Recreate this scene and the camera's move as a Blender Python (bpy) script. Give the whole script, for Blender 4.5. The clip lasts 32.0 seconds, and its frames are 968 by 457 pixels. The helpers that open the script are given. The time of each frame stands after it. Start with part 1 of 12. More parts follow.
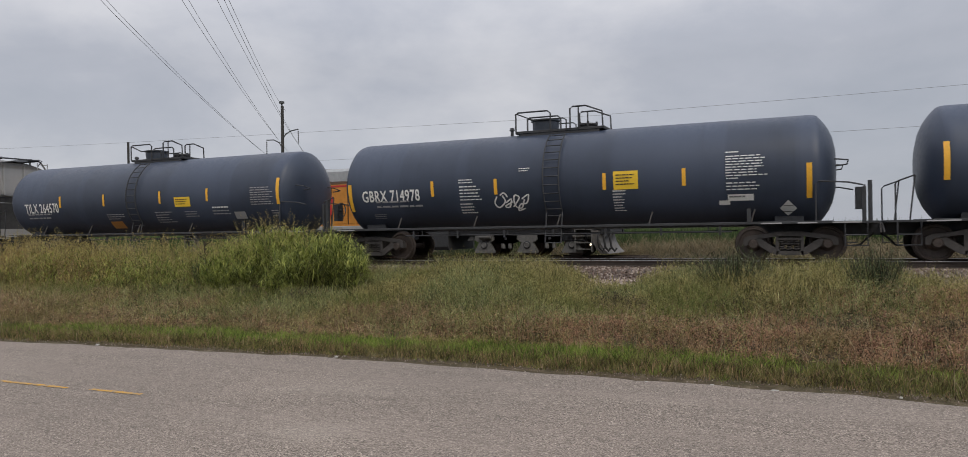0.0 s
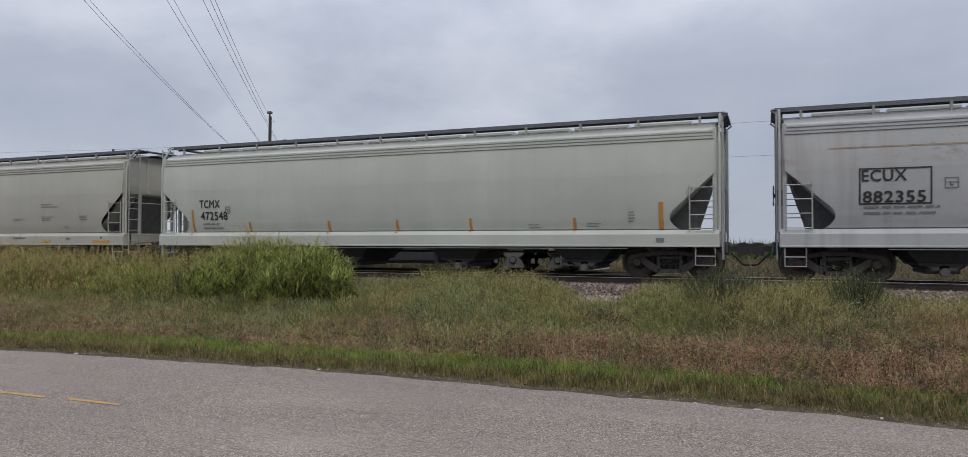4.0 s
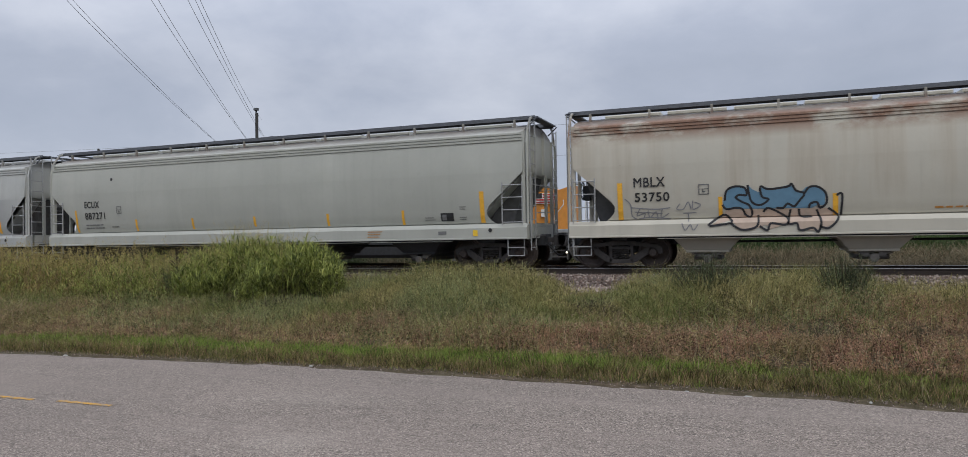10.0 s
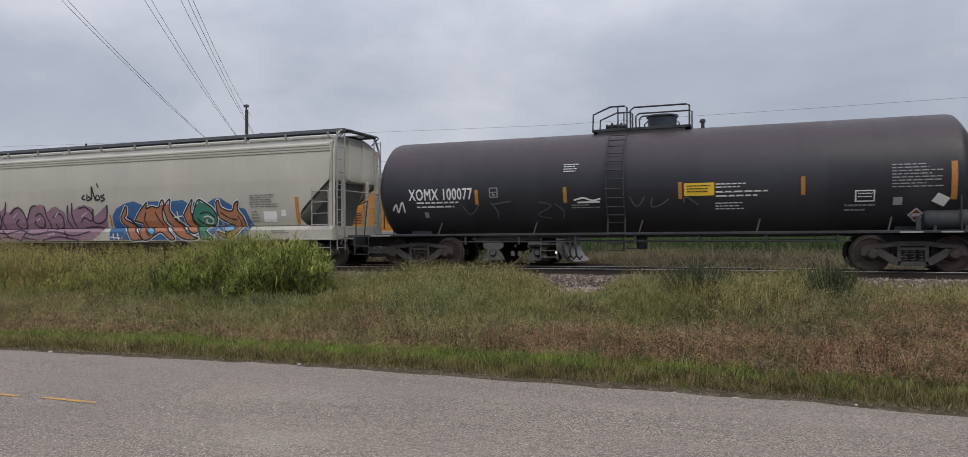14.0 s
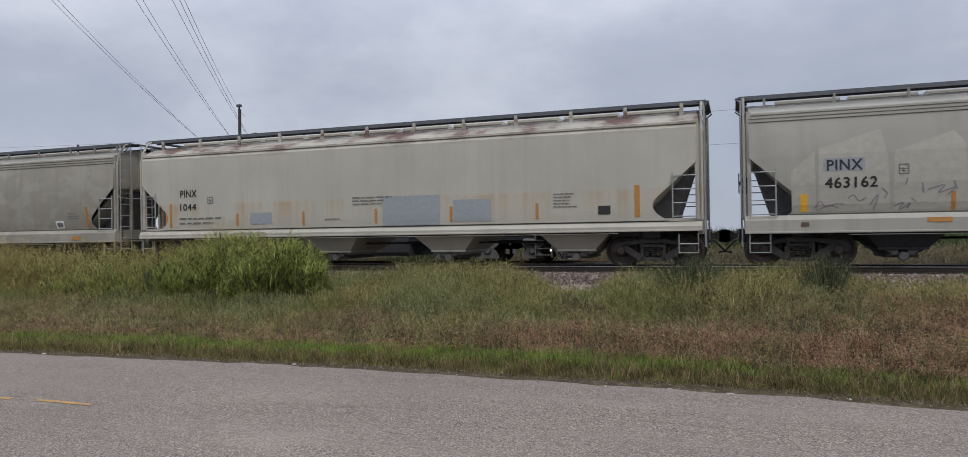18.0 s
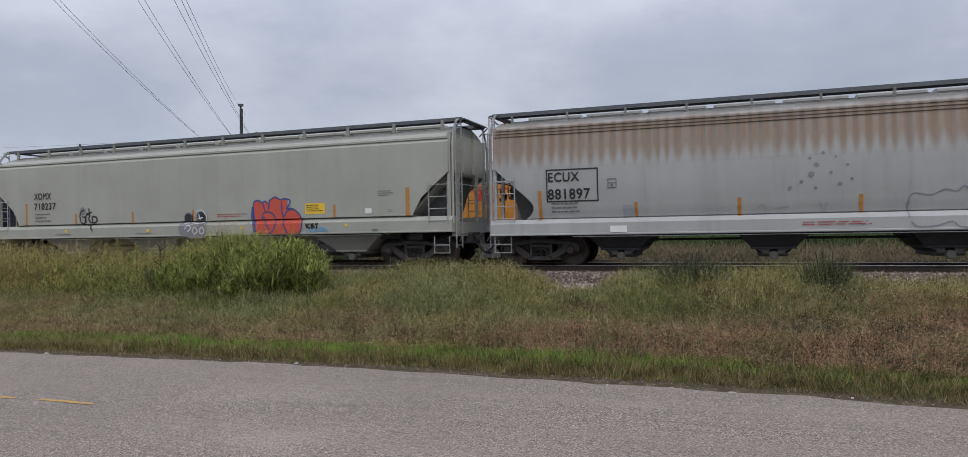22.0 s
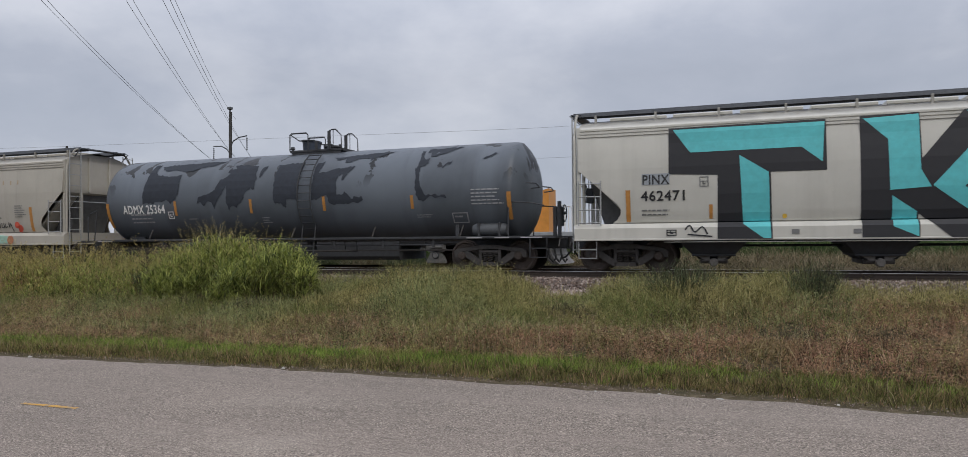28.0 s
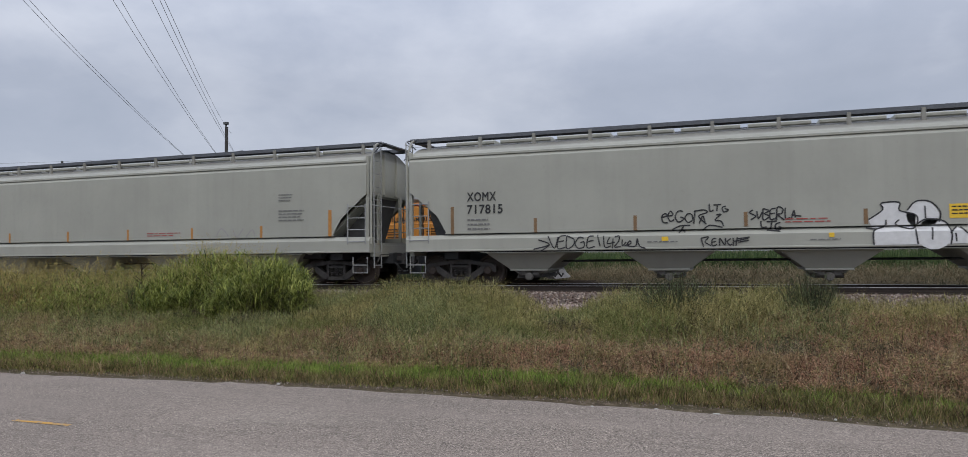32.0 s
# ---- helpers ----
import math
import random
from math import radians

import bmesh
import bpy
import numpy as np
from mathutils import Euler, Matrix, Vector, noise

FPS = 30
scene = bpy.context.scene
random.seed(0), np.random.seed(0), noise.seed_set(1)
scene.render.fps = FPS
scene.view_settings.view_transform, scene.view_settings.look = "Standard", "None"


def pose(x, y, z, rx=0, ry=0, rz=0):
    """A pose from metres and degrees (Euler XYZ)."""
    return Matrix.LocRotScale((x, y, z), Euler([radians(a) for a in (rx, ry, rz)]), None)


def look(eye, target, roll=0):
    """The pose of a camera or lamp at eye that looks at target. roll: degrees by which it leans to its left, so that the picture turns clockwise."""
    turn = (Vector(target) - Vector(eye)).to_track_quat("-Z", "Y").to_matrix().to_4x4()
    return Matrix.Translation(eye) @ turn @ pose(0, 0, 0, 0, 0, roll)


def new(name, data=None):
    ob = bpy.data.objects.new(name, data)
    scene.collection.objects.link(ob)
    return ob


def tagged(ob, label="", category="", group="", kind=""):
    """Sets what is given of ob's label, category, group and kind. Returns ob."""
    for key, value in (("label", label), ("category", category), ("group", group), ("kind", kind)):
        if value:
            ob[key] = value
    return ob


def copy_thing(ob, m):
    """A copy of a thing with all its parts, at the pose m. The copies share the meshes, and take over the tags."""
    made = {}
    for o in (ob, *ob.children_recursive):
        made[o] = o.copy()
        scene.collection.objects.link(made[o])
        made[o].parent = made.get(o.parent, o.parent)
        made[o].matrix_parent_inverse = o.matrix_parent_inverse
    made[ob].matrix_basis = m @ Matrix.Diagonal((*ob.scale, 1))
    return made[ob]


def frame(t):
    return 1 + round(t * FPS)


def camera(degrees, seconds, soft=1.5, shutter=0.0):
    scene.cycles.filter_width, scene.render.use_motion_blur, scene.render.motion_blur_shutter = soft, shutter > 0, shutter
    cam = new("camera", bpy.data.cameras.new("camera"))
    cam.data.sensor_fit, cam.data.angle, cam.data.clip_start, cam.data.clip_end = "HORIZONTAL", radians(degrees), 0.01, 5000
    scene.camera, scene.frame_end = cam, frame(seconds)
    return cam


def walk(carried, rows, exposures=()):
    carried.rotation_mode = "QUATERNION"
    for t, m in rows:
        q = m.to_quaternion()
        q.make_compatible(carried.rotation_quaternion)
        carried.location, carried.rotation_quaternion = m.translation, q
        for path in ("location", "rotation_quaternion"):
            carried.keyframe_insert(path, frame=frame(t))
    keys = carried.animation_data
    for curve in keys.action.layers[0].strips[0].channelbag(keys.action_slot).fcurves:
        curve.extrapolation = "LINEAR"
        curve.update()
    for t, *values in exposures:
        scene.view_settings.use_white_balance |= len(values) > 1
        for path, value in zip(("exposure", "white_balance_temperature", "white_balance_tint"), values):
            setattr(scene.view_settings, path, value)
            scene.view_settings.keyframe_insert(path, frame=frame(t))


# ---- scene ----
# ---------- the camera: hand-held on the far lane, turning a little ----------
EYE = Vector((0.0, 0.0, 1.95))
# seconds, turn to the left, tilt up, lean (degrees)
VIEW = [
    (0, 23.030, 0.038, -0.956), (0.5, 22.952, 0.036, -1.239), (1, 22.881, 0.009, -1.397), (1.5, 23.112, 0.036, -1.302),
    (2, 23.064, 0.051, -0.800), (2.5, 22.776, 0.220, -0.279), (3, 22.454, 0.700, -0.132), (3.5, 22.156, 1.048, -0.057),
    (5.5, 21.247, 1.333, 0.138), (6, 20.856, 1.299, -0.319), (6.5, 20.776, 1.220, -0.585), (7, 20.624, 1.170, -0.553),
    (7.5, 20.933, 1.123, -0.987), (8, 21.298, 1.102, -0.580), (8.5, 21.277, 1.014, -0.537), (9, 21.256, 0.776, -0.931),
    (9.5, 21.187, 0.709, -1.277), (10, 21.092, 0.642, -0.974), (10.5, 21.012, 0.588, -0.622), (11, 20.883, 0.551, -0.664),
    (11.5, 20.796, 0.581, -0.676), (12, 20.670, 0.608, -0.733), (12.5, 20.607, 0.595, -0.373), (13, 20.584, 0.603, -0.583),
    (13.5, 20.474, 0.571, -0.477), (14, 20.275, 0.600, -0.396), (14.5, 19.980, 0.596, -0.151), (16.5, 19.844, 0.485, -0.528),
    (17, 19.803, 0.454, -0.453), (17.5, 19.854, 0.443, -0.670), (18, 19.831, 0.458, -0.840), (18.5, 19.818, 0.514, -0.810),
    (19, 19.857, 0.549, -0.837), (19.5, 19.953, 0.517, -0.854), (20, 19.951, 0.497, -0.878), (20.5, 19.905, 0.468, -0.983),
    (21, 19.959, 0.386, -1.135), (21.5, 19.943, 0.411, -0.996), (22, 19.962, 0.379, -0.912), (22.5, 19.945, 0.441, -0.756),
    (23, 19.851, 0.501, -0.568), (23.5, 19.854, 0.600, -0.666), (24, 19.951, 0.610, -0.737), (24.5, 20.014, 0.593, -0.673),
    (25, 19.926, 0.547, -0.677), (25.5, 19.777, 0.586, -0.580), (27.5, 18.880, 0.796, -0.345), (28, 19.095, 0.810, -0.507),
    (28.5, 19.523, 1.188, -0.337), (29, 19.298, 1.564, -0.554), (29.5, 18.915, 1.746, -0.634), (30, 18.834, 1.931, -0.554),
    (30.5, 18.927, 2.015, -0.541), (31, 19.060, 1.989, -0.643), (31.5, 18.993, 1.979, -0.791), (32, 18.755, 1.995, -0.601),
]
# seconds, metres the train has gone
TRAIN = [
    (0, -0.00), (0.5, 6.38), (1, 13.26), (1.5, 19.66), (2, 25.65), (2.5, 32.09), (3, 38.69), (3.5, 45.29),
    (5.5, 71.70), (6, 78.65), (6.5, 85.10), (7, 91.45), (7.5, 97.85), (8, 104.38), (8.5, 110.89), (9, 117.41),
    (9.5, 123.91), (10, 129.94), (10.5, 136.92), (11, 143.55), (11.5, 150.19), (12, 156.72), (12.5, 163.26), (13, 169.80),
    (13.5, 176.38), (14, 182.97), (14.5, 189.50), (16.5, 215.95), (17, 222.58), (17.5, 229.16), (18, 235.28), (18.5, 241.88),
    (19, 248.46), (19.5, 255.12), (20, 262.22), (20.5, 268.83), (21, 275.58), (21.5, 282.22), (22, 288.79), (22.5, 295.39),
    (23, 302.08), (23.5, 308.69), (24, 315.40), (24.5, 322.13), (25, 329.31), (25.5, 335.96), (27.5, 362.41), (28, 369.12),
    (28.5, 375.76), (29, 382.42), (29.5, 389.65), (30, 396.15), (30.5, 403.03), (31, 409.70), (31.5, 416.40), (32, 423.12),
]


def aim(turn, tilt, lean):
    a, b = radians(turn), radians(tilt)
    way = Vector((-math.sin(a) * math.cos(b), math.cos(a) * math.cos(b), math.sin(b)))
    return look(EYE, EYE + way * 10.0, lean)


cam = camera(69.03, 32.0, soft=0.6, shutter=0.06)
walk(cam, [(t, aim(a, b, c)) for t, a, b, c in VIEW], exposures=[(0.0, 0.0, 6800, 10), (2.0, 0.0, 6800, 10), (3.0, 0.0, 6550, 10), (6.0, 0.0, 6250, 10), (12.0, 0.0, 6250, 10), (14.0, 0.0, 6480, 10), (17.0, 0.0, 6300, 10), (20.0, 0.0, 6290, 10), (23.0, 0.0, 6250, 10), (25.0, 0.0, 6700, 10), (28.0, 0.0, 6450, 10), (30.0, 0.0, 6450, 10), (32.0, 0.0, 6250, 10)])

# ---------- sky and sun: closed cloud cover, brighter overhead ----------
world = bpy.data.worlds.new("overcast_sky")
scene.world = world
world.use_nodes = True
wn, wl = world.node_tree.nodes, world.node_tree.links
wn.clear()


def wnode(kind, **values):
    n = wn.new(kind)
    for k, val in values.items():
        n.inputs[k].default_value = val
    return n


w_out = wn.new("ShaderNodeOutputWorld")
w_bg = wnode("ShaderNodeBackground", Strength=1.0)
w_co = wn.new("ShaderNodeTexCoord")
w_sep = wn.new("ShaderNodeSeparateXYZ")
w_map = wn.new("ShaderNodeMapping")
w_map.inputs["Scale"].default_value = (1.0, 1.0, 2.0)
w_big = wnode("ShaderNodeTexNoise", Scale=2.3, Detail=5.0, Roughness=0.50, Distortion=0.25)
w_small = wnode("ShaderNodeTexNoise", Scale=7.0, Detail=6.0, Roughness=0.6, Distortion=0.2)
w_ramp = wn.new("ShaderNodeValToRGB")
w_ramp.color_ramp.elements[0].position, w_ramp.color_ramp.elements[1].position = 0.34, 0.68
w_ramp.color_ramp.elements[0].color = (0.365, 0.402, 0.480, 1)
w_ramp.color_ramp.elements[1].color = (0.600, 0.620, 0.685, 1)
mid = w_ramp.color_ramp.elements.new(0.52)
mid.color = (0.448, 0.478, 0.558, 1)
w_add = wn.new("ShaderNodeMath")
w_add.operation = "MULTIPLY_ADD"
w_add.inputs[1].default_value = 0.24
w_sky = wn.new("ShaderNodeTexSky")
w_sky.sky_type, w_sky.sun_disc = "NISHITA", False
w_sky.sun_elevation, w_sky.sun_rotation = radians(46), radians(136)
w_mix = wn.new("ShaderNodeMix")
w_mix.data_type = "RGBA"
w_mix.inputs[0].default_value = 0.93
w_dim = wn.new("ShaderNodeVectorMath")
w_dim.operation = "SCALE"
w_dim.inputs["Scale"].default_value = 0.10
# overcast luminance: about three times brighter at the zenith than at the horizon
w_zen = wn.new("ShaderNodeMapRange")
w_zen.inputs["From Min"].default_value, w_zen.inputs["From Max"].default_value = 0.22, 1.0
w_zen.inputs["To Min"].default_value, w_zen.inputs["To Max"].default_value = 1.0, 2.4
w_lum = wn.new("ShaderNodeVectorMath")
w_lum.operation = "SCALE"
wl.new(w_co.outputs["Generated"], w_map.inputs["Vector"])
wl.new(w_co.outputs["Generated"], w_sep.inputs[0])
wl.new(w_map.outputs[0], w_big.inputs["Vector"])
wl.new(w_map.outputs[0], w_small.inputs["Vector"])
wl.new(w_small.outputs["Fac"], w_add.inputs[0])
w_mul = wn.new("ShaderNodeMath")
w_mul.operation = "MULTIPLY"
w_mul.inputs[1].default_value = 0.78
wl.new(w_big.outputs["Fac"], w_mul.inputs[0])
wl.new(w_mul.outputs[0], w_add.inputs[2])
w_west = wn.new("ShaderNodeMath")
w_west.operation = "MULTIPLY_ADD"
w_west.inputs[1].default_value = -0.15
wl.new(w_sep.outputs["X"], w_west.inputs[0])
wl.new(w_add.outputs[0], w_west.inputs[2])
wl.new(w_west.outputs[0], w_ramp.inputs[0])
wl.new(w_sky.outputs[0], w_dim.inputs[0])
wl.new(w_dim.outputs[0], w_mix.inputs[6])
wl.new(w_ramp.outputs[0], w_mix.inputs[7])
wl.new(w_sep.outputs["Z"], w_zen.inputs["Value"])
wl.new(w_mix.outputs[2], w_lum.inputs[0])
wl.new(w_zen.outputs[0], w_lum.inputs["Scale"])
wl.new(w_lum.outputs[0], w_bg.inputs["Color"])
wl.new(w_bg.outputs[0], w_out.inputs[0])

sun = new("sun", bpy.data.lights.new("sun", "SUN"))
sun.data.energy, sun.data.angle, sun.data.color = 1.45, radians(40), (1.0, 0.93, 0.80)
sun.matrix_world = look((22, -23, 33), (0, 0, 0))


# ---------- mesh tools ----------
class Geo:
    """Collects vertices and faces of one part."""

    def __init__(self):
        self.v, self.f = [], []

    def add(self, verts, faces):
        n = len(self.v)
        self.v += [tuple(p) for p in verts]
        self.f += [tuple(i + n for i in f) for f in faces]
        return self

    def box(self, x0, x1, y0, y1, z0, z1):
        return self.add([(x0, y0, z0), (x1, y0, z0), (x1, y1, z0), (x0, y1, z0), (x0, y0, z1), (x1, y0, z1), (x1, y1, z1), (x0, y1, z1)],
                        [(3, 2, 1, 0), (4, 5, 6, 7), (0, 1, 5, 4), (1, 2, 6, 5), (2, 3, 7, 6), (3, 0, 4, 7)])

    def bevel_box(self, x0, x1, y0, y1, z0, z1, b=0.02):
        """A box with its upright and lying edges along x cut off."""
        sec = [(y0 + b, z0), (y1 - b, z0), (y1, z0 + b), (y1, z1 - b), (y1 - b, z1), (y0 + b, z1), (y0, z1 - b), (y0, z0 + b)]
        return self.loft([[(x, y, z) for y, z in sec] for x in (x0, x1)], True, True)

    def loft(self, rings, closed=True, caps=False):
        n, m = len(rings), len(rings[0])
        faces = []
        for i in range(n - 1):
            for j in range(m if closed else m - 1):
                k = (j + 1) % m
                faces.append((i * m + j, i * m + k, (i + 1) * m + k, (i + 1) * m + j))
        if caps:
            faces += [tuple(range(m))[::-1], tuple((n - 1) * m + j for j in range(m))]
        return self.add([p for r in rings for p in r], faces)

    def prism(self, outline, y0, y1):
        """An outline of (x, z) carried from y0 to y1."""
        return self.loft([[(x, y0, z) for x, z in outline], [(x, y1, z) for x, z in outline]], True, True)

    def tube(self, points, r, n=6, caps=True):
        pts = [Vector(p) for p in points]
        rings, side = [], None
        for i, p in enumerate(pts):
            way = (pts[min(i + 1, len(pts) - 1)] - pts[max(i - 1, 0)]).normalized()
            ref = Vector((0, 0, 1)) if abs(way.z) < 0.9 else Vector((1, 0, 0))
            a = way.cross(ref).normalized()
            b = way.cross(a)
            rings.append([p + (a * math.cos(2 * math.pi * k / n) + b * math.sin(2 * math.pi * k / n)) * r for k in range(n)])
        return self.loft(rings, True, caps)

    def lathe(self, prof, n=24, axis="y", at=(0, 0, 0)):
        """prof: (distance along the axis, radius)."""
        rings = []
        for d, r in prof:
            ring = []
            for k in range(n):
                a = 2 * math.pi * k / n
                c, s = r * math.cos(a), r * math.sin(a)
                q = {"y": (c, d, s), "x": (d, c, s), "z": (c, s, d)}[axis]
                ring.append((q[0] + at[0], q[1] + at[1], q[2] + at[2]))
            rings.append(ring)
        return self.loft(rings, True, True)

    def mesh(self, name, smooth=None):
        me = bpy.data.meshes.new(name)
        me.from_pydata(self.v, [], self.f)
        if smooth:
            me.polygons.foreach_set("use_smooth", [True] * len(me.polygons))
            me.set_sharp_from_angle(angle=radians(smooth))
        me.update()
        return me


def part(name, geo, material, parent, label="", smooth=None):
    """Links a Geo, or a mesh, as one mesh object under a thing or a part."""
    me = geo if isinstance(geo, bpy.types.Mesh) else geo.mesh(name, smooth)
    if material and not me.materials:
        me.materials.append(material)
    ob = new(name, me)
    ob.parent = parent
    if label:
        ob["label"] = label
    return ob


def thing(name, geo, material, label, category, group="", kind="", smooth=None):
    ob = new(name, geo.mesh(name, smooth) if geo else None)
    if geo and material:
        ob.data.materials.append(material)
    return tagged(ob, label, category, group, kind)


def recolour(ob, material):
    ob.material_slots[0].link = "OBJECT"
    ob.material_slots[0].material = material


def letters(body, size, bold=0.0, spacing=1.0, align="LEFT", width=1.0, shear=0.0):
    """Flat lettering as a mesh: x along the line, y up."""
    cu = bpy.data.curves.new("lettering", "FONT")
    cu.body, cu.size, cu.offset, cu.space_character, cu.align_x, cu.shear = body, size, bold, spacing, align, shear
    cu.resolution_u = 3
    ob = bpy.data.objects.new("lettering", cu)
    scene.collection.objects.link(ob)
    me = bpy.data.meshes.new_from_object(ob.evaluated_get(bpy.context.evaluated_depsgraph_get()))
    bpy.data.objects.remove(ob)
    bpy.data.curves.remove(cu)
    if width != 1.0:
        for p in me.vertices:
            p.co.x *= width
    return me


def flat(*polys):
    """A flat mesh out of outlines of (x, y)."""
    me = bpy.data.meshes.new("mark")
    v, f = [], []
    for poly in polys:
        f.append(tuple(range(len(v), len(v) + len(poly))))
        v += [(x, y, 0.0) for x, y in poly]
    me.from_pydata(v, [], f)
    return me


def rect(x0, y0, x1, y1):
    return [(x0, y0), (x1, y0), (x1, y1), (x0, y1)]


def bars(x, y, w, rows, h=0.035, gap=0.075, seed=1, words=5):
    """Lines of unreadable small print as plain bars."""
    rnd = random.Random(seed)
    out = []
    for r in range(rows):
        length = w * rnd.uniform(0.65, 1.0)
        u = x
        while u < x + length:
            d = min(rnd.uniform(0.6, 1.5) * w / words, x + length - u)
            out.append(rect(u, y - r * gap - h, u + max(d, 0.02), y - r * gap))
            u += d + w * 0.035
    return out


def strokes(paths, width):
    """Sprayed strokes: each path a list of (x, y), drawn as a band."""
    polys = []
    for pts in paths:
        p = [Vector((a, b)) for a, b in pts]
        left, right = [], []
        for i, q in enumerate(p):
            d = p[min(i + 1, len(p) - 1)] - p[max(i - 1, 0)]
            d = d.normalized() if d.length > 1e-6 else Vector((1, 0))
            nrm = Vector((-d.y, d.x)) * width * 0.5
            left.append(q + nrm)
            right.append(q - nrm)
        for i in range(len(p) - 1):
            polys.append([tuple(left[i]), tuple(right[i]), tuple(right[i + 1]), tuple(left[i + 1])])
    return polys


# ---------- material tools ----------
class Mat:
    def __init__(self, name, rough=0.6, metal=0.0, spec=0.5):
        self.m = bpy.data.materials.new(name)
        self.m.use_nodes = True
        self.n, self.l = self.m.node_tree.nodes, self.m.node_tree.links
        self.b = self.n["Principled BSDF"]
        self.b.inputs["Roughness"].default_value = rough
        self.b.inputs["Metallic"].default_value = metal
        self.b.inputs["Specular IOR Level"].default_value = spec

    def node(self, kind, **values):
        n = self.n.new(kind)
        for k, val in values.items():
            n.inputs[k.replace("_", " ")].default_value = val
        return n

    def coords(self, scale=(1, 1, 1), what="Object"):
        c, m = self.n.new("ShaderNodeTexCoord"), self.n.new("ShaderNodeMapping")
        m.inputs["Scale"].default_value = scale
        self.l.new(c.outputs[what], m.inputs[0])
        return m.outputs[0]

    def noise(self, scale, detail=4.0, rough=0.55, stretch=(1, 1, 1), distort=0.0, what="Object"):
        n = self.node("ShaderNodeTexNoise", Scale=scale, Detail=detail, Roughness=rough, Distortion=distort)
        self.l.new(self.coords(stretch, what), n.inputs["Vector"])
        return n.outputs["Fac"]

    def ramp(self, src, stops):
        r = self.n.new("ShaderNodeValToRGB")
        e = r.color_ramp.elements
        for i, (p, c) in enumerate(stops):
            el = e[i] if i < 2 else e.new(p)
            el.position = p
            el.color = (*c, 1) if isinstance(c, tuple) else (c, c, c, 1)
        self.l.new(src, r.inputs[0])
        return r.outputs[0]

    def mix(self, fac, a, b, how="MIX"):
        m = self.n.new("ShaderNodeMix")
        m.data_type, m.blend_type = "RGBA", how
        for socket, val in ((m.inputs[0], fac), (m.inputs[6], a), (m.inputs[7], b)):
            if isinstance(val, (int, float)):
                socket.default_value = val if socket == m.inputs[0] else (val, val, val, 1)
            elif isinstance(val, tuple):
                socket.default_value = (*val, 1)
            else:
                self.l.new(val, socket)
        return m.outputs[2]

    def math(self, how, a, b=0.0, clamp=False):
        m = self.n.new("ShaderNodeMath")
        m.operation, m.use_clamp = how, clamp
        for i, val in enumerate((a, b)):
            if isinstance(val, (int, float)):
                m.inputs[i].default_value = val
            else:
                self.l.new(val, m.inputs[i])
        return m.outputs[0]

    def span(self, src, lo, hi, to0=0.0, to1=1.0):
        m = self.node("ShaderNodeMapRange", From_Min=lo, From_Max=hi, To_Min=to0, To_Max=to1)
        self.l.new(src, m.inputs["Value"])
        return m.outputs[0]

    def axis(self, which, what="Object"):
        c, s = self.n.new("ShaderNodeTexCoord"), self.n.new("ShaderNodeSeparateXYZ")
        self.l.new(c.outputs[what], s.inputs[0])
        return s.outputs[which]

    def colour(self, src):
        if isinstance(src, tuple):
            self.b.inputs["Base Color"].default_value = (*src, 1)
        else:
            self.l.new(src, self.b.inputs["Base Color"])
        return self

    def rough(self, src):
        self.l.new(src, self.b.inputs["Roughness"])
        return self

    def bump(self, src, depth=0.01, strength=0.6):
        b = self.node("ShaderNodeBump", Strength=strength, Distance=depth)
        self.l.new(src, b.inputs["Height"])
        self.l.new(b.outputs[0], self.b.inputs["Normal"])
        return self


def tint(c, k):
    return tuple(min(1.0, x * k) for x in c)


# ---------- materials ----------
RUST, RUST_DARK, GRIME = (0.24, 0.105, 0.048), (0.105, 0.040, 0.026), (0.055, 0.050, 0.045)


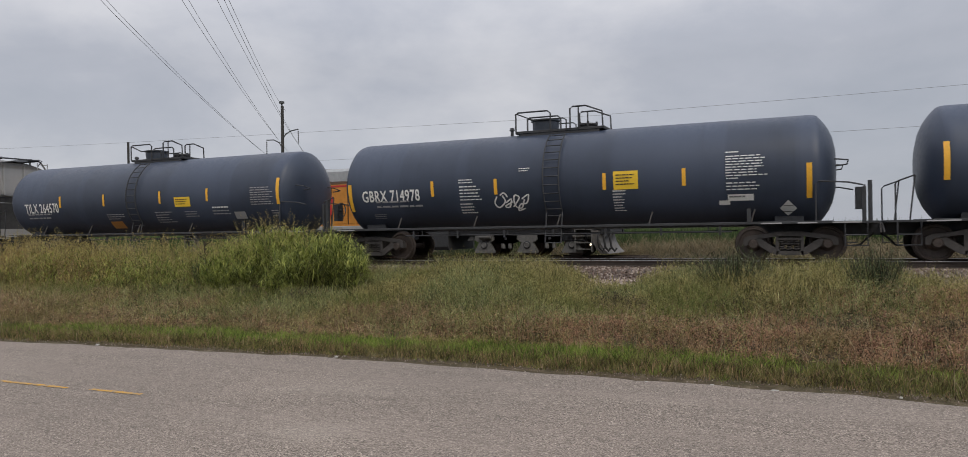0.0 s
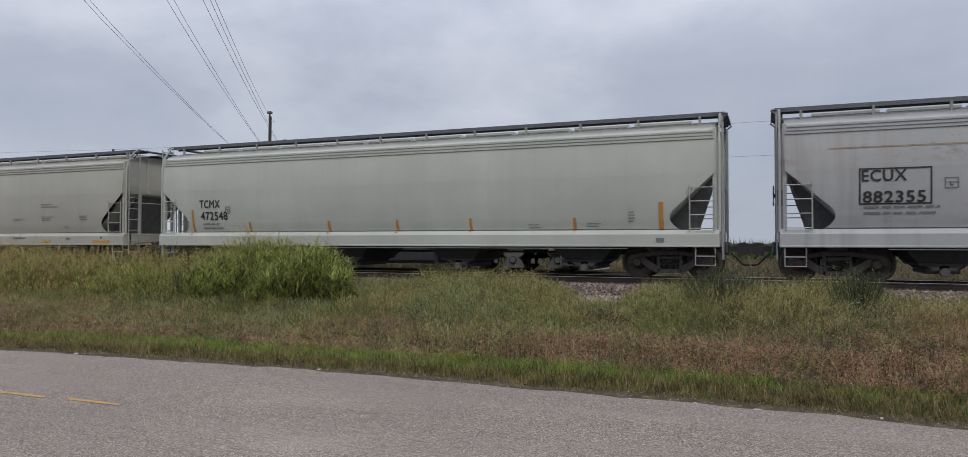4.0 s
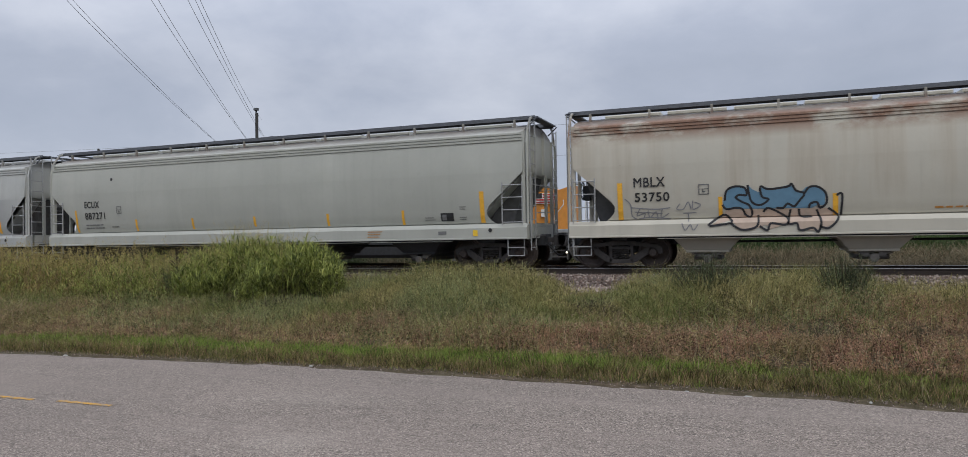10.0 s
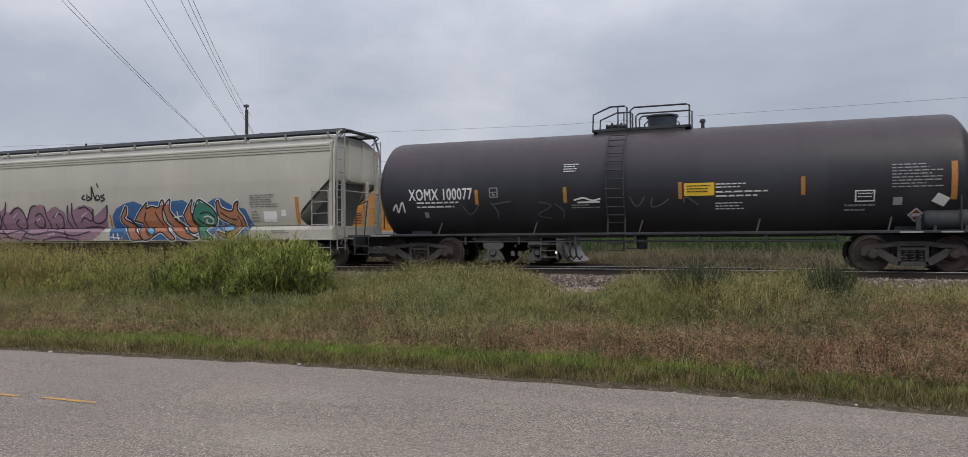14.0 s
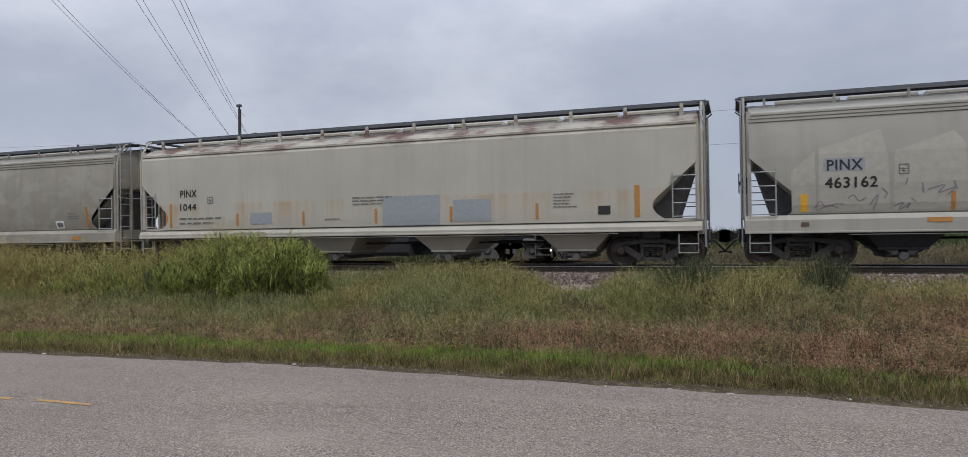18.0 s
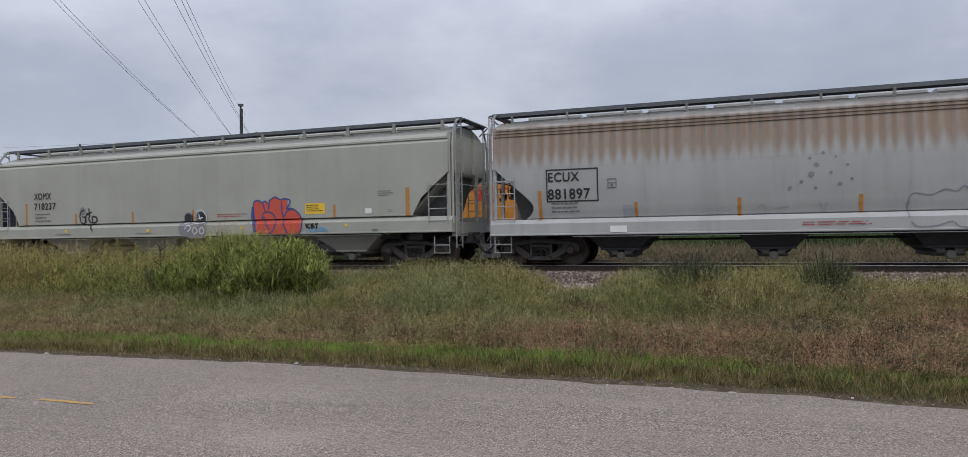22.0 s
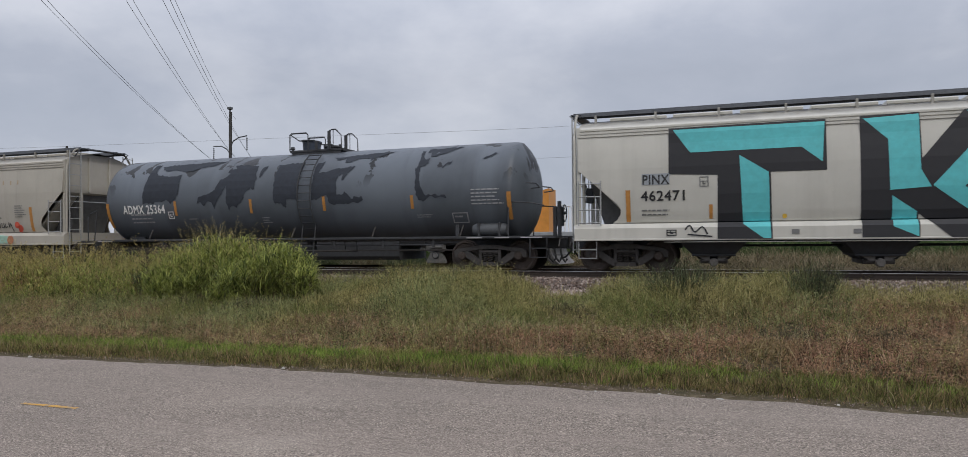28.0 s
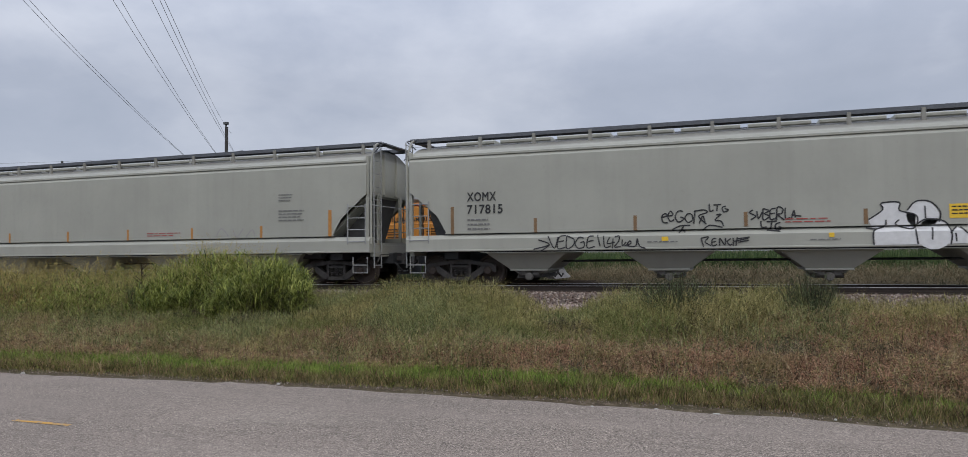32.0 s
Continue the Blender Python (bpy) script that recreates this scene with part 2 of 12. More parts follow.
def paint(name, base, rust=0.0, band=(3.3, 4.3), dirt=0.25, streak=0.0, streak_z=(2.2, 3.8), streak_colour=RUST, rough=0.5, fade=0.0, veil=None, blot=0.0, two=None, period=0.0,
          lower=None, lower_z=2.0, top_rust=RUST, soot=1.0):
    """Weathered wagon paint. rust: patches within the height band; streak: runs down from the eaves; lower: second colour under a wavy line."""
    m = Mat(name, rough=rough, spec=0.35)
    z = m.axis("Z")
    broad = m.noise(0.55, 5, 0.6)
    fine = m.noise(9.0, 5, 0.65)
    runs = m.noise(1.0, 5, 0.6, stretch=(2.6, 1.0, 0.16))
    col = m.mix(m.span(broad, 0.3, 0.7), tint(base, 0.90), tint(base, 1.07))
    sheet = m.node("ShaderNodeTexWhiteNoise")
    sheet.noise_dimensions = "1D"
    m.l.new(m.math("FLOOR", m.math("MULTIPLY", m.math("ADD", m.axis("X"), 7.35), 0.4762)), sheet.inputs["W"])
    col = m.mix(m.span(sheet.outputs["Value"], 0.0, 1.0, 0.0, 0.30), col, tint(base, 0.86))
    if fade:
        col = m.mix(m.math("MULTIPLY", m.span(m.noise(0.8, 4, 0.5, stretch=(0.5, 1, 0.9), distort=1.2), 0.42, 0.62), fade), col, GRIME_LIGHT)
    if lower:
        edge = m.math("ADD", z, m.math("MULTIPLY", m.noise(0.7, 3, 0.5, stretch=(1, 1, 0.1)), -1.2))
        col = m.mix(m.span(edge, lower_z - 0.62, lower_z - 0.58), lower, col)
    if two:
        col = m.mix(m.math("MULTIPLY", m.span(z, two[0] + 0.02, two[0] - 0.02), m.span(m.axis("X"), 9.4, 8.2)), col, two[1])
    if blot:
        cloud = m.noise(0.9, 3, 0.5, stretch=(0.7, 1, 1.1), distort=0.6)
        col = m.mix(m.span(cloud, 0.47, 0.53, 0.0, blot), col, tint(base, 0.72))
        col = m.mix(m.span(m.noise(1.3, 4, 0.6), 0.55, 0.66, 0.0, blot), col, (0.36, 0.325, 0.27))
    if veil:
        comb = m.node("ShaderNodeTexWave", Scale=veil[3], Distortion=5.0, Detail=3.0)
        comb.wave_type, comb.bands_direction = "BANDS", "X"
        m.l.new(m.coords((1, 0.02, 0.03)), comb.inputs["Vector"])
        uneven = m.noise(0.7, 4, 0.65, stretch=(1, 0.05, 0.05))
        edge = m.math("ADD", z, m.math("ADD", m.math("MULTIPLY", comb.outputs["Fac"], veil[4]), m.math("MULTIPLY", uneven, veil[5])))
        reach = m.span(edge, veil[0], veil[0] + veil[6])
        dark = m.math("MULTIPLY", m.span(comb.outputs["Fac"], 0.35, 0.85), m.span(z, veil[0], veil[1], 0.15, 0.75))
        veil_col = m.mix(dark, veil[2], tint(veil[2], 0.48))
        col = m.mix(m.math("MULTIPLY", m.math("MULTIPLY", reach, m.span(z, 4.2, 3.95)), veil[7]), col, veil_col)
    if streak:
        inside = m.math("MULTIPLY", m.span(z, streak_z[0], streak_z[0] + 0.75), m.span(z, streak_z[1], streak_z[1] - 0.1))
        if period:
            wv = m.node("ShaderNodeTexWave", Scale=period, Distortion=3.5, Detail=3.0)
            wv.wave_type, wv.bands_direction = "BANDS", "X"
            m.l.new(m.coords((1, 0.02, 0.05)), wv.inputs["Vector"])
            runs2 = m.math("MULTIPLY", m.span(wv.outputs["Fac"], 0.25, 0.8), m.span(runs, 0.30, 0.5))
        else:
            runs2 = m.span(runs, 0.42, 0.66)
        col = m.mix(m.math("MULTIPLY", m.math("MULTIPLY", inside, runs2), streak), col, streak_colour)
    col = m.mix(m.math("MULTIPLY", m.span(runs, 0.5, 0.75), dirt), col, tint(base, 0.55))
    if rust:
        inside = m.math("MULTIPLY", m.span(z, band[0], band[0] + 0.35), m.span(z, band[1] + 0.02, band[1] - 0.05))
        blot = m.math("MULTIPLY", m.span(m.noise(0.75, 6, 0.68, stretch=(1, 1, 1.6)), 0.64 - 0.22 * rust, 0.76 - 0.20 * rust), inside)
        col = m.mix(m.math("MULTIPLY", blot, 0.85), col, m.mix(fine, top_rust, RUST_DARK))
    col = m.mix(m.span(fine, 0.60, 0.85, 0.0, 0.35), col, tint(base, 0.7))
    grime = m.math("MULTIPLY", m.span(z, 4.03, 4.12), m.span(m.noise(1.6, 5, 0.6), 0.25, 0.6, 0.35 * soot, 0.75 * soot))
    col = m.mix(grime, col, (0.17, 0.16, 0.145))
    m.colour(col)
    m.rough(m.span(fine, 0.3, 0.8, rough - 0.08, min(0.95, rough + 0.2)))
    m.bump(m.math("ADD", m.math("MULTIPLY", fine, 0.15), broad), 0.012, 0.35)
    return m.m


GRIME_LIGHT = (0.30, 0.285, 0.235)


def plain(name, base, rough=0.6, metal=0.0, grain=14.0, vary=0.25, bump=0.004, spec=0.5):
    m = Mat(name, rough=rough, metal=metal, spec=spec)
    a = m.noise(grain, 4, 0.6)
    b = m.noise(grain * 0.08, 3, 0.5)
    col = m.mix(m.span(a, 0.25, 0.75), tint(base, 1 - vary), tint(base, 1 + vary))
    m.colour(m.mix(m.span(b, 0.35, 0.7, 0.0, vary), col, tint(base, 0.55)))
    m.bump(a, bump, 0.5)
    m.rough(m.span(a, 0.2, 0.8, rough - 0.1, min(1.0, rough + 0.12)))
    return m.m


def tank_paint(name, base, sheen=0.35, brown=0.0, peel=0.0):
    """Black tank wagon paint, dusty on top; peel: darker patches where the grey coat has gone."""
    m = Mat(name, rough=sheen, spec=0.40)
    z = m.axis("Z")
    broad = m.noise(0.5, 5, 0.6)
    fine = m.noise(8.0, 5, 0.6)
    panels = m.noise(0.42, 1.0, 0.4, stretch=(1, 0.05, 0.05))
    runs = m.noise(1.0, 5, 0.6, stretch=(2.0, 0.3, 0.2))
    col = m.mix(m.span(broad, 0.3, 0.7), tint(base, 0.8), tint(base, 1.25))
    col = m.mix(m.span(panels, 0.50, 0.53, 0.0, 0.5), col, tint(base, 1.6))
    if brown:
        col = m.mix(m.math("MULTIPLY", m.span(z, 2.6, 3.6), brown), col, (0.064, 0.046, 0.049))
    if peel:
        blot = m.math("MULTIPLY", m.span(m.noise(0.8, 5, 0.6, stretch=(0.8, 0.8, 0.55), distort=1.5), 0.56, 0.575), m.span(z, 2.6, 3.2))
        col = m.mix(m.math("MULTIPLY", blot, peel), col, (0.012, 0.013, 0.016))
    col = m.mix(m.span(runs, 0.55, 0.8, 0.0, 0.35), col, tint(base, 0.5))
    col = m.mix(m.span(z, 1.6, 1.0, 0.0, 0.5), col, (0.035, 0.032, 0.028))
    m.colour(col)
    m.rough(m.math("ADD", m.span(fine, 0.3, 0.8, sheen - 0.04, sheen + 0.14), m.span(panels, 0.50, 0.54, 0.0, 0.08)))
    m.bump(m.math("ADD", m.math("MULTIPLY", fine, 0.06), broad), 0.012, 0.25)
    return m.m


M_BOGIE = plain("grimy_cast_steel", (0.066, 0.060, 0.057), 0.75, 0.0, 10, 0.45)
M_WHEEL = plain("worn_wheel_steel", (0.075, 0.058, 0.050), 0.6, 0.3, 12, 0.45)
M_UNDER = plain("black_underframe", (0.040, 0.042, 0.047), 0.75, 0.0, 8, 0.4)
M_SLOPE = plain("shaded_slope_grey", (0.085, 0.085, 0.087), 0.7, 0.0, 6, 0.3)
M_SCUFF = plain("brown_scuff", (0.13, 0.085, 0.065), 0.8, 0.0, 8, 0.4)
M_STAIN = plain("tan_rust_stain", (0.37, 0.29, 0.20), 0.75, 0.0, 5, 0.3)
M_SEAMRUST = plain("thin_brown_rust", (0.30, 0.235, 0.185), 0.75, 0.0, 5, 0.5)
M_GALV = plain("galvanised_steel", (0.34, 0.345, 0.345), 0.55, 0.3, 16, 0.2)
M_CAP = plain("dull_steel_cap", (0.16, 0.15, 0.14), 0.6, 0.3, 16, 0.3)
M_BOARD = plain("galvanised_walkway", (0.11, 0.118, 0.135), 0.65, 0.2, 14, 0.25)
M_ORANGE = plain("faded_orange_reflector", (0.45, 0.205, 0.048), 0.5, 0.0, 20, 0.2)
M_BROWNREF = plain("grimy_brown_reflector", (0.21, 0.125, 0.060), 0.6, 0.0, 20, 0.25)
M_YELLOW = plain("yellow_reflector", (0.80, 0.42, 0.04), 0.45, 0.0, 20, 0.12)
M_GOLD = plain("dirty_gold_reflector", (0.50, 0.275, 0.055), 0.5, 0.0, 20, 0.15)
M_SIGN = plain("yellow_sign", (0.80, 0.52, 0.04), 0.45, 0.0, 20, 0.1)
M_BLACKP = plain("black_lettering", (0.022, 0.022, 0.024), 0.6, 0.0, 20, 0.2)
M_GREYP = plain("grey_lettering", (0.16, 0.16, 0.16), 0.6, 0.0, 20, 0.2)
M_WHITEP = plain("white_lettering", (0.74, 0.74, 0.73), 0.55, 0.0, 20, 0.1)
M_DULLW = plain("dulled_white_lettering", (0.33, 0.33, 0.34), 0.6, 0.0, 20, 0.15)
M_REDP = plain("red_lettering", (0.34, 0.06, 0.05), 0.6, 0.0, 20, 0.15)
M_PATCH = plain("grey_paint_patch", (0.30, 0.32, 0.345), 0.6, 0.0, 8, 0.1)
M_DOME = plain("blue_grey_dome", (0.035, 0.045, 0.065), 0.5, 0.0, 8, 0.3)
M_TANKGEAR = plain("dusty_dark_grey_paint", (0.075, 0.080, 0.088), 0.6, 0.0, 8, 0.3)
M_HOSE = plain("black_rubber_hose", (0.018, 0.018, 0.018), 0.7, 0.0, 20, 0.2)


def spray(name, base):
    return plain(name, base, 0.65, 0.0, 6, 0.12, 0.001)


S_BLACK, S_WHITE = spray("black_spray", (0.02, 0.02, 0.024)), spray("white_spray", (0.66, 0.66, 0.67))
S_TURQ, S_BLUE, S_SKY = spray("turquoise_spray", (0.10, 0.47, 0.50)), spray("dark_blue_spray", (0.035, 0.07, 0.24)), spray("light_blue_spray", (0.14, 0.38, 0.62))
S_PINK, S_RED, S_ORANGE = spray("mauve_spray", (0.38, 0.20, 0.35)), spray("red_spray", (0.55, 0.04, 0.05)), spray("orange_red_spray", (0.55, 0.085, 0.05))
S_RUSTO, S_GREEN, S_YEL = spray("orange_spray", (0.40, 0.165, 0.085)), spray("green_spray", (0.045, 0.20, 0.14)), spray("yellow_spray", (0.70, 0.45, 0.06))
S_MIDBLUE, S_DUSTBLUE, S_WASHPINK = spray("mid_blue_spray", (0.038, 0.115, 0.27)), spray("dusty_blue_spray", (0.12, 0.235, 0.34)), spray("washed_pink_spray", (0.47, 0.365, 0.29))
S_MAUVE, S_PLUM, S_LILAC = spray("dusty_mauve_spray", (0.27, 0.165, 0.215)), spray("dark_plum_spray", (0.05, 0.032, 0.052)), spray("pale_lilac_spray", (0.50, 0.40, 0.47))
S_TAN = spray("faint_tan_spray", (0.30, 0.27, 0.19))
S_GREY, S_HAZE = spray("grey_spray", (0.22, 0.22, 0.24)), spray("faint_grey_spray", (0.33, 0.32, 0.32))


# ---------- ground, road, track ----------
RAIL_TOP, TRACK_Y, SIDING_Y = 0.97, 21.1, 28.5


def road_edge(x):
    u = max(-18.0, min(6.0, x))
    return 9.22 - 0.0062 * (u + 4.5) ** 2


def ground_z(x, y):
    """Height of the earth: flat road, a shallow verge, the bank up to the track, the field beyond."""
    steps = ((-60, -0.06), (2.0, -0.04), (9.3, -0.02), (10.4, 0.02), (12.6, 0.16), (14.6, 0.38), (17.0, 0.50), (18.4, 0.56), (23.0, 0.58), (25.0, 0.42), (31.5, 0.40), (36.0, 0.28), (60.0, 0.25), (3000.0, 0.2))
    for (a, za), (b, zb) in zip(steps, steps[1:]):
        if y <= b:
            k = min(1.0, max(0.0, (y - a) / (b - a)))
            z = za + (zb - za) * k
            break
    else:
        z = 0.2
    if 9.6 < y < 40:
        z += 0.07 * noise.noise((x * 0.35, y * 0.5, 0.0)) * min(1.0, (y - 9.6) / 2.0)
    return z


def make_ground():
    m = Mat("earth_and_thatch", rough=0.95, spec=0.1)
    broad, fine, grit = m.noise(0.5, 5, 0.6), m.noise(6.0, 6, 0.7), m.noise(45.0, 4, 0.7)
    col = m.ramp(fine, [(0.25, (0.045, 0.034, 0.023)), (0.75, (0.21, 0.165, 0.115)), (0.5, (0.085, 0.066, 0.042))])
    m.colour(m.mix(m.span(broad, 0.4, 0.65, 0.0, 0.4), col, (0.075, 0.075, 0.036)))
    m.bump(m.math("ADD", fine, m.math("MULTIPLY", grit, 0.3)), 0.05, 0.8)
    xs = [-3000, -800, -300, -150, -90, -60] + [-45 + 0.9 * i for i in range(72)] + [26, 40, 70, 150, 300, 800, 3000]
    ys = [-3000, -600, -120, -40, -10, 2.0, 6.0] + [8.0 + 0.5 * i for i in range(58)] + [38.5, 42, 50, 70, 120, 300, 900, 3000]
    g = Geo()
    verts = [(x, y, ground_z(x, y)) for x in xs for y in ys]
    n = len(ys)
    g.add(verts, [(i * n + j, (i + 1) * n + j, (i + 1) * n + j + 1, i * n + j + 1) for i in range(len(xs) - 1) for j in range(n - 1)])
    thing("ground", g, m.m, "dry earth and thatch of the verge and field", "ground", kind="structure", smooth=60)


def make_road():
    m = Mat("worn_chip_seal", rough=0.9, spec=0.25)
    chips = m.node("ShaderNodeTexVoronoi", Scale=85.0, Randomness=1.0)
    m.l.new(m.coords(), chips.inputs["Vector"])
    broad, mid_n, runs = m.noise(0.30, 4, 0.55), m.noise(3.2, 5, 0.65), m.noise(0.9, 4, 0.6, stretch=(0.16, 1.3, 1.0))
    pale = m.noise(0.85, 6, 0.62, stretch=(0.45, 1.0, 1.0))
    chip = m.n.new("ShaderNodeSeparateColor")
    m.l.new(chips.outputs["Color"], chip.inputs[0])
    col = m.ramp(chip.outputs[0], [(0.0, (0.058, 0.048, 0.039)), (1.0, (0.550, 0.464, 0.396)), (0.5, (0.240, 0.199, 0.169)), (0.88, (0.325, 0.272, 0.231))])
    col = m.mix(m.span(runs, 0.40, 0.66, 0.0, 0.40), col, (0.280, 0.232, 0.200))
    col = m.mix(m.span(broad, 0.38, 0.66, 0.0, 0.30), col, (0.155, 0.133, 0.115))
    col = m.mix(m.span(mid_n, 0.56, 0.74, 0.0, 0.22), col, (0.135, 0.115, 0.100))
    col = m.mix(m.span(pale, 0.60, 0.72, 0.0, 0.20), col, (0.40, 0.348, 0.292))
    col = m.mix(m.span(m.noise(38.0, 3, 0.75), 0.555, 0.66, 0.0, 0.62), col, (0.070, 0.058, 0.050))
    col = m.mix(m.span(m.noise(31.0, 3, 0.75), 0.58, 0.70, 0.0, 0.45), col, (0.50, 0.43, 0.37))
    col = m.mix(m.span(m.noise(0.55, 5, 0.6, stretch=(0.30, 1.0, 1.0), distort=0.8), 0.56, 0.70, 0.0, 0.20), col, (0.43, 0.378, 0.322))
    crack = m.noise(1.1, 5, 0.7, stretch=(0.10, 1.6, 1.0), distort=0.5)
    col = m.mix(m.span(m.math("ABSOLUTE", m.math("SUBTRACT", crack, 0.5)), 0.006, 0.0, 0.0, 0.45), col, (0.085, 0.072, 0.062))
    m.colour(col)
    m.bump(m.math("ADD", chips.outputs["Distance"], m.math("MULTIPLY", mid_n, 0.5)), 0.004, 0.5)
    xs = [-800, -300, -120, -60] + [-40 + 0.25 * i for i in range(232)] + [30, 60, 120, 300, 800]
    g = Geo()
    rows = []
    for x in xs:
        edge = road_edge(x) + 0.20 * noise.noise((x * 0.8, 0.0, 3.0)) + 0.09 * noise.noise((x * 3.1, 0.0, 7.0))
        ys = [3.0 - 0.6, 3.0, 6.3, edge - 0.25, edge]
        rows.append([(x, y, z) for y, z in zip(ys, (-0.02, 0.01, 0.03, 0.012, -0.035))])
    # the near side of the road, under and behind the camera
    for r in rows:
        r[0] = (r[0][0], -1.2, -0.04)
        r[1] = (r[1][0], -0.9, 0.005)
    g.loft([r[::-1] for r in rows], closed=False)
    thing("road", g, m.m, "pale worn chip-seal country road", "road", kind="structure", smooth=60)
    # the worn yellow centre line: two dashes with a break
    p = Mat("worn_yellow_line_paint", rough=0.8, spec=0.2)
    wear = p.noise(11.0, 5, 0.75, stretch=(1.6, 0.7, 1.0))
    p.colour(p.mix(p.span(wear, 0.46, 0.58), (0.54, 0.29, 0.050), (0.27, 0.22, 0.16)))
    p.bump(wear, 0.004, 0.5)
    for x0, x1 in ((-14.0, -8.35), (-7.98, -7.11), (-26.0, -16.0)):
        y0 = 6.155 if x0 > -9 else 6.105
        q = Geo()
        n = max(2, int((x1 - x0) / 0.4))
        q.loft([[(x0 + (x1 - x0) * i / n, y0 + 0.036 + 0.012 * noise.noise((i, 1, x0)), 0.0345), (x0 + (x1 - x0) * i / n, y0 - 0.036 + 0.012 * noise.noise((i, 5, x0)), 0.0345)] for i in range(n + 1)], closed=False)
        thing("road_marking", q, p.m, "worn yellow line painted on the road", "road marking", group="centre line dashes", kind="structure")


def stones(name, count, spots, sizes, material, label, seed, group=""):
    """Loose broken stones as one stuff object. spots(rnd) gives a place."""
    rnd = np.random.default_rng(seed)
    base = np.array([(0, 0, 0.75), (0.9, 0.1, 0.1), (-0.1, 0.85, 0.0), (-0.95, -0.1, 0.1), (0.1, -0.9, 0.05), (0.0, 0.0, -0.6)])
    tri = np.array([(0, 1, 2), (0, 2, 3), (0, 3, 4), (0, 4, 1), (5, 2, 1), (5, 3, 2), (5, 4, 3), (5, 1, 4)])
    place = spots(rnd, count)
    size = rnd.uniform(*sizes, (count, 1, 1)) * rnd.uniform(0.6, 1.25, (count, 1, 3))
    a = rnd.uniform(0, 6.283, count)
    jit = base[None] + rnd.uniform(-0.25, 0.25, (count, 6, 3))
    c, s = np.cos(a)[:, None], np.sin(a)[:, None]
    pts = jit * size
    rot = np.stack([pts[..., 0] * c - pts[..., 1] * s, pts[..., 0] * s + pts[..., 1] * c, pts[..., 2]], -1) + place[:, None, :]
    faces = (tri[None] + (np.arange(count) * 6)[:, None, None]).reshape(-1, 3)
    me = bpy.data.meshes.new(name)
    me.vertices.add(count * 6)
    me.vertices.foreach_set("co", rot.ravel())
    me.loops.add(faces.size)
    me.loops.foreach_set("vertex_index", faces.ravel().astype(np.int32))
    me.polygons.add(len(faces))
    me.polygons.foreach_set("loop_start", np.arange(0, faces.size, 3, dtype=np.int32))
    me.update(calc_edges=True)
    me.materials.append(material)
    ob = new(name, me)
    return tagged(ob, label, "ballast", group, "stuff")


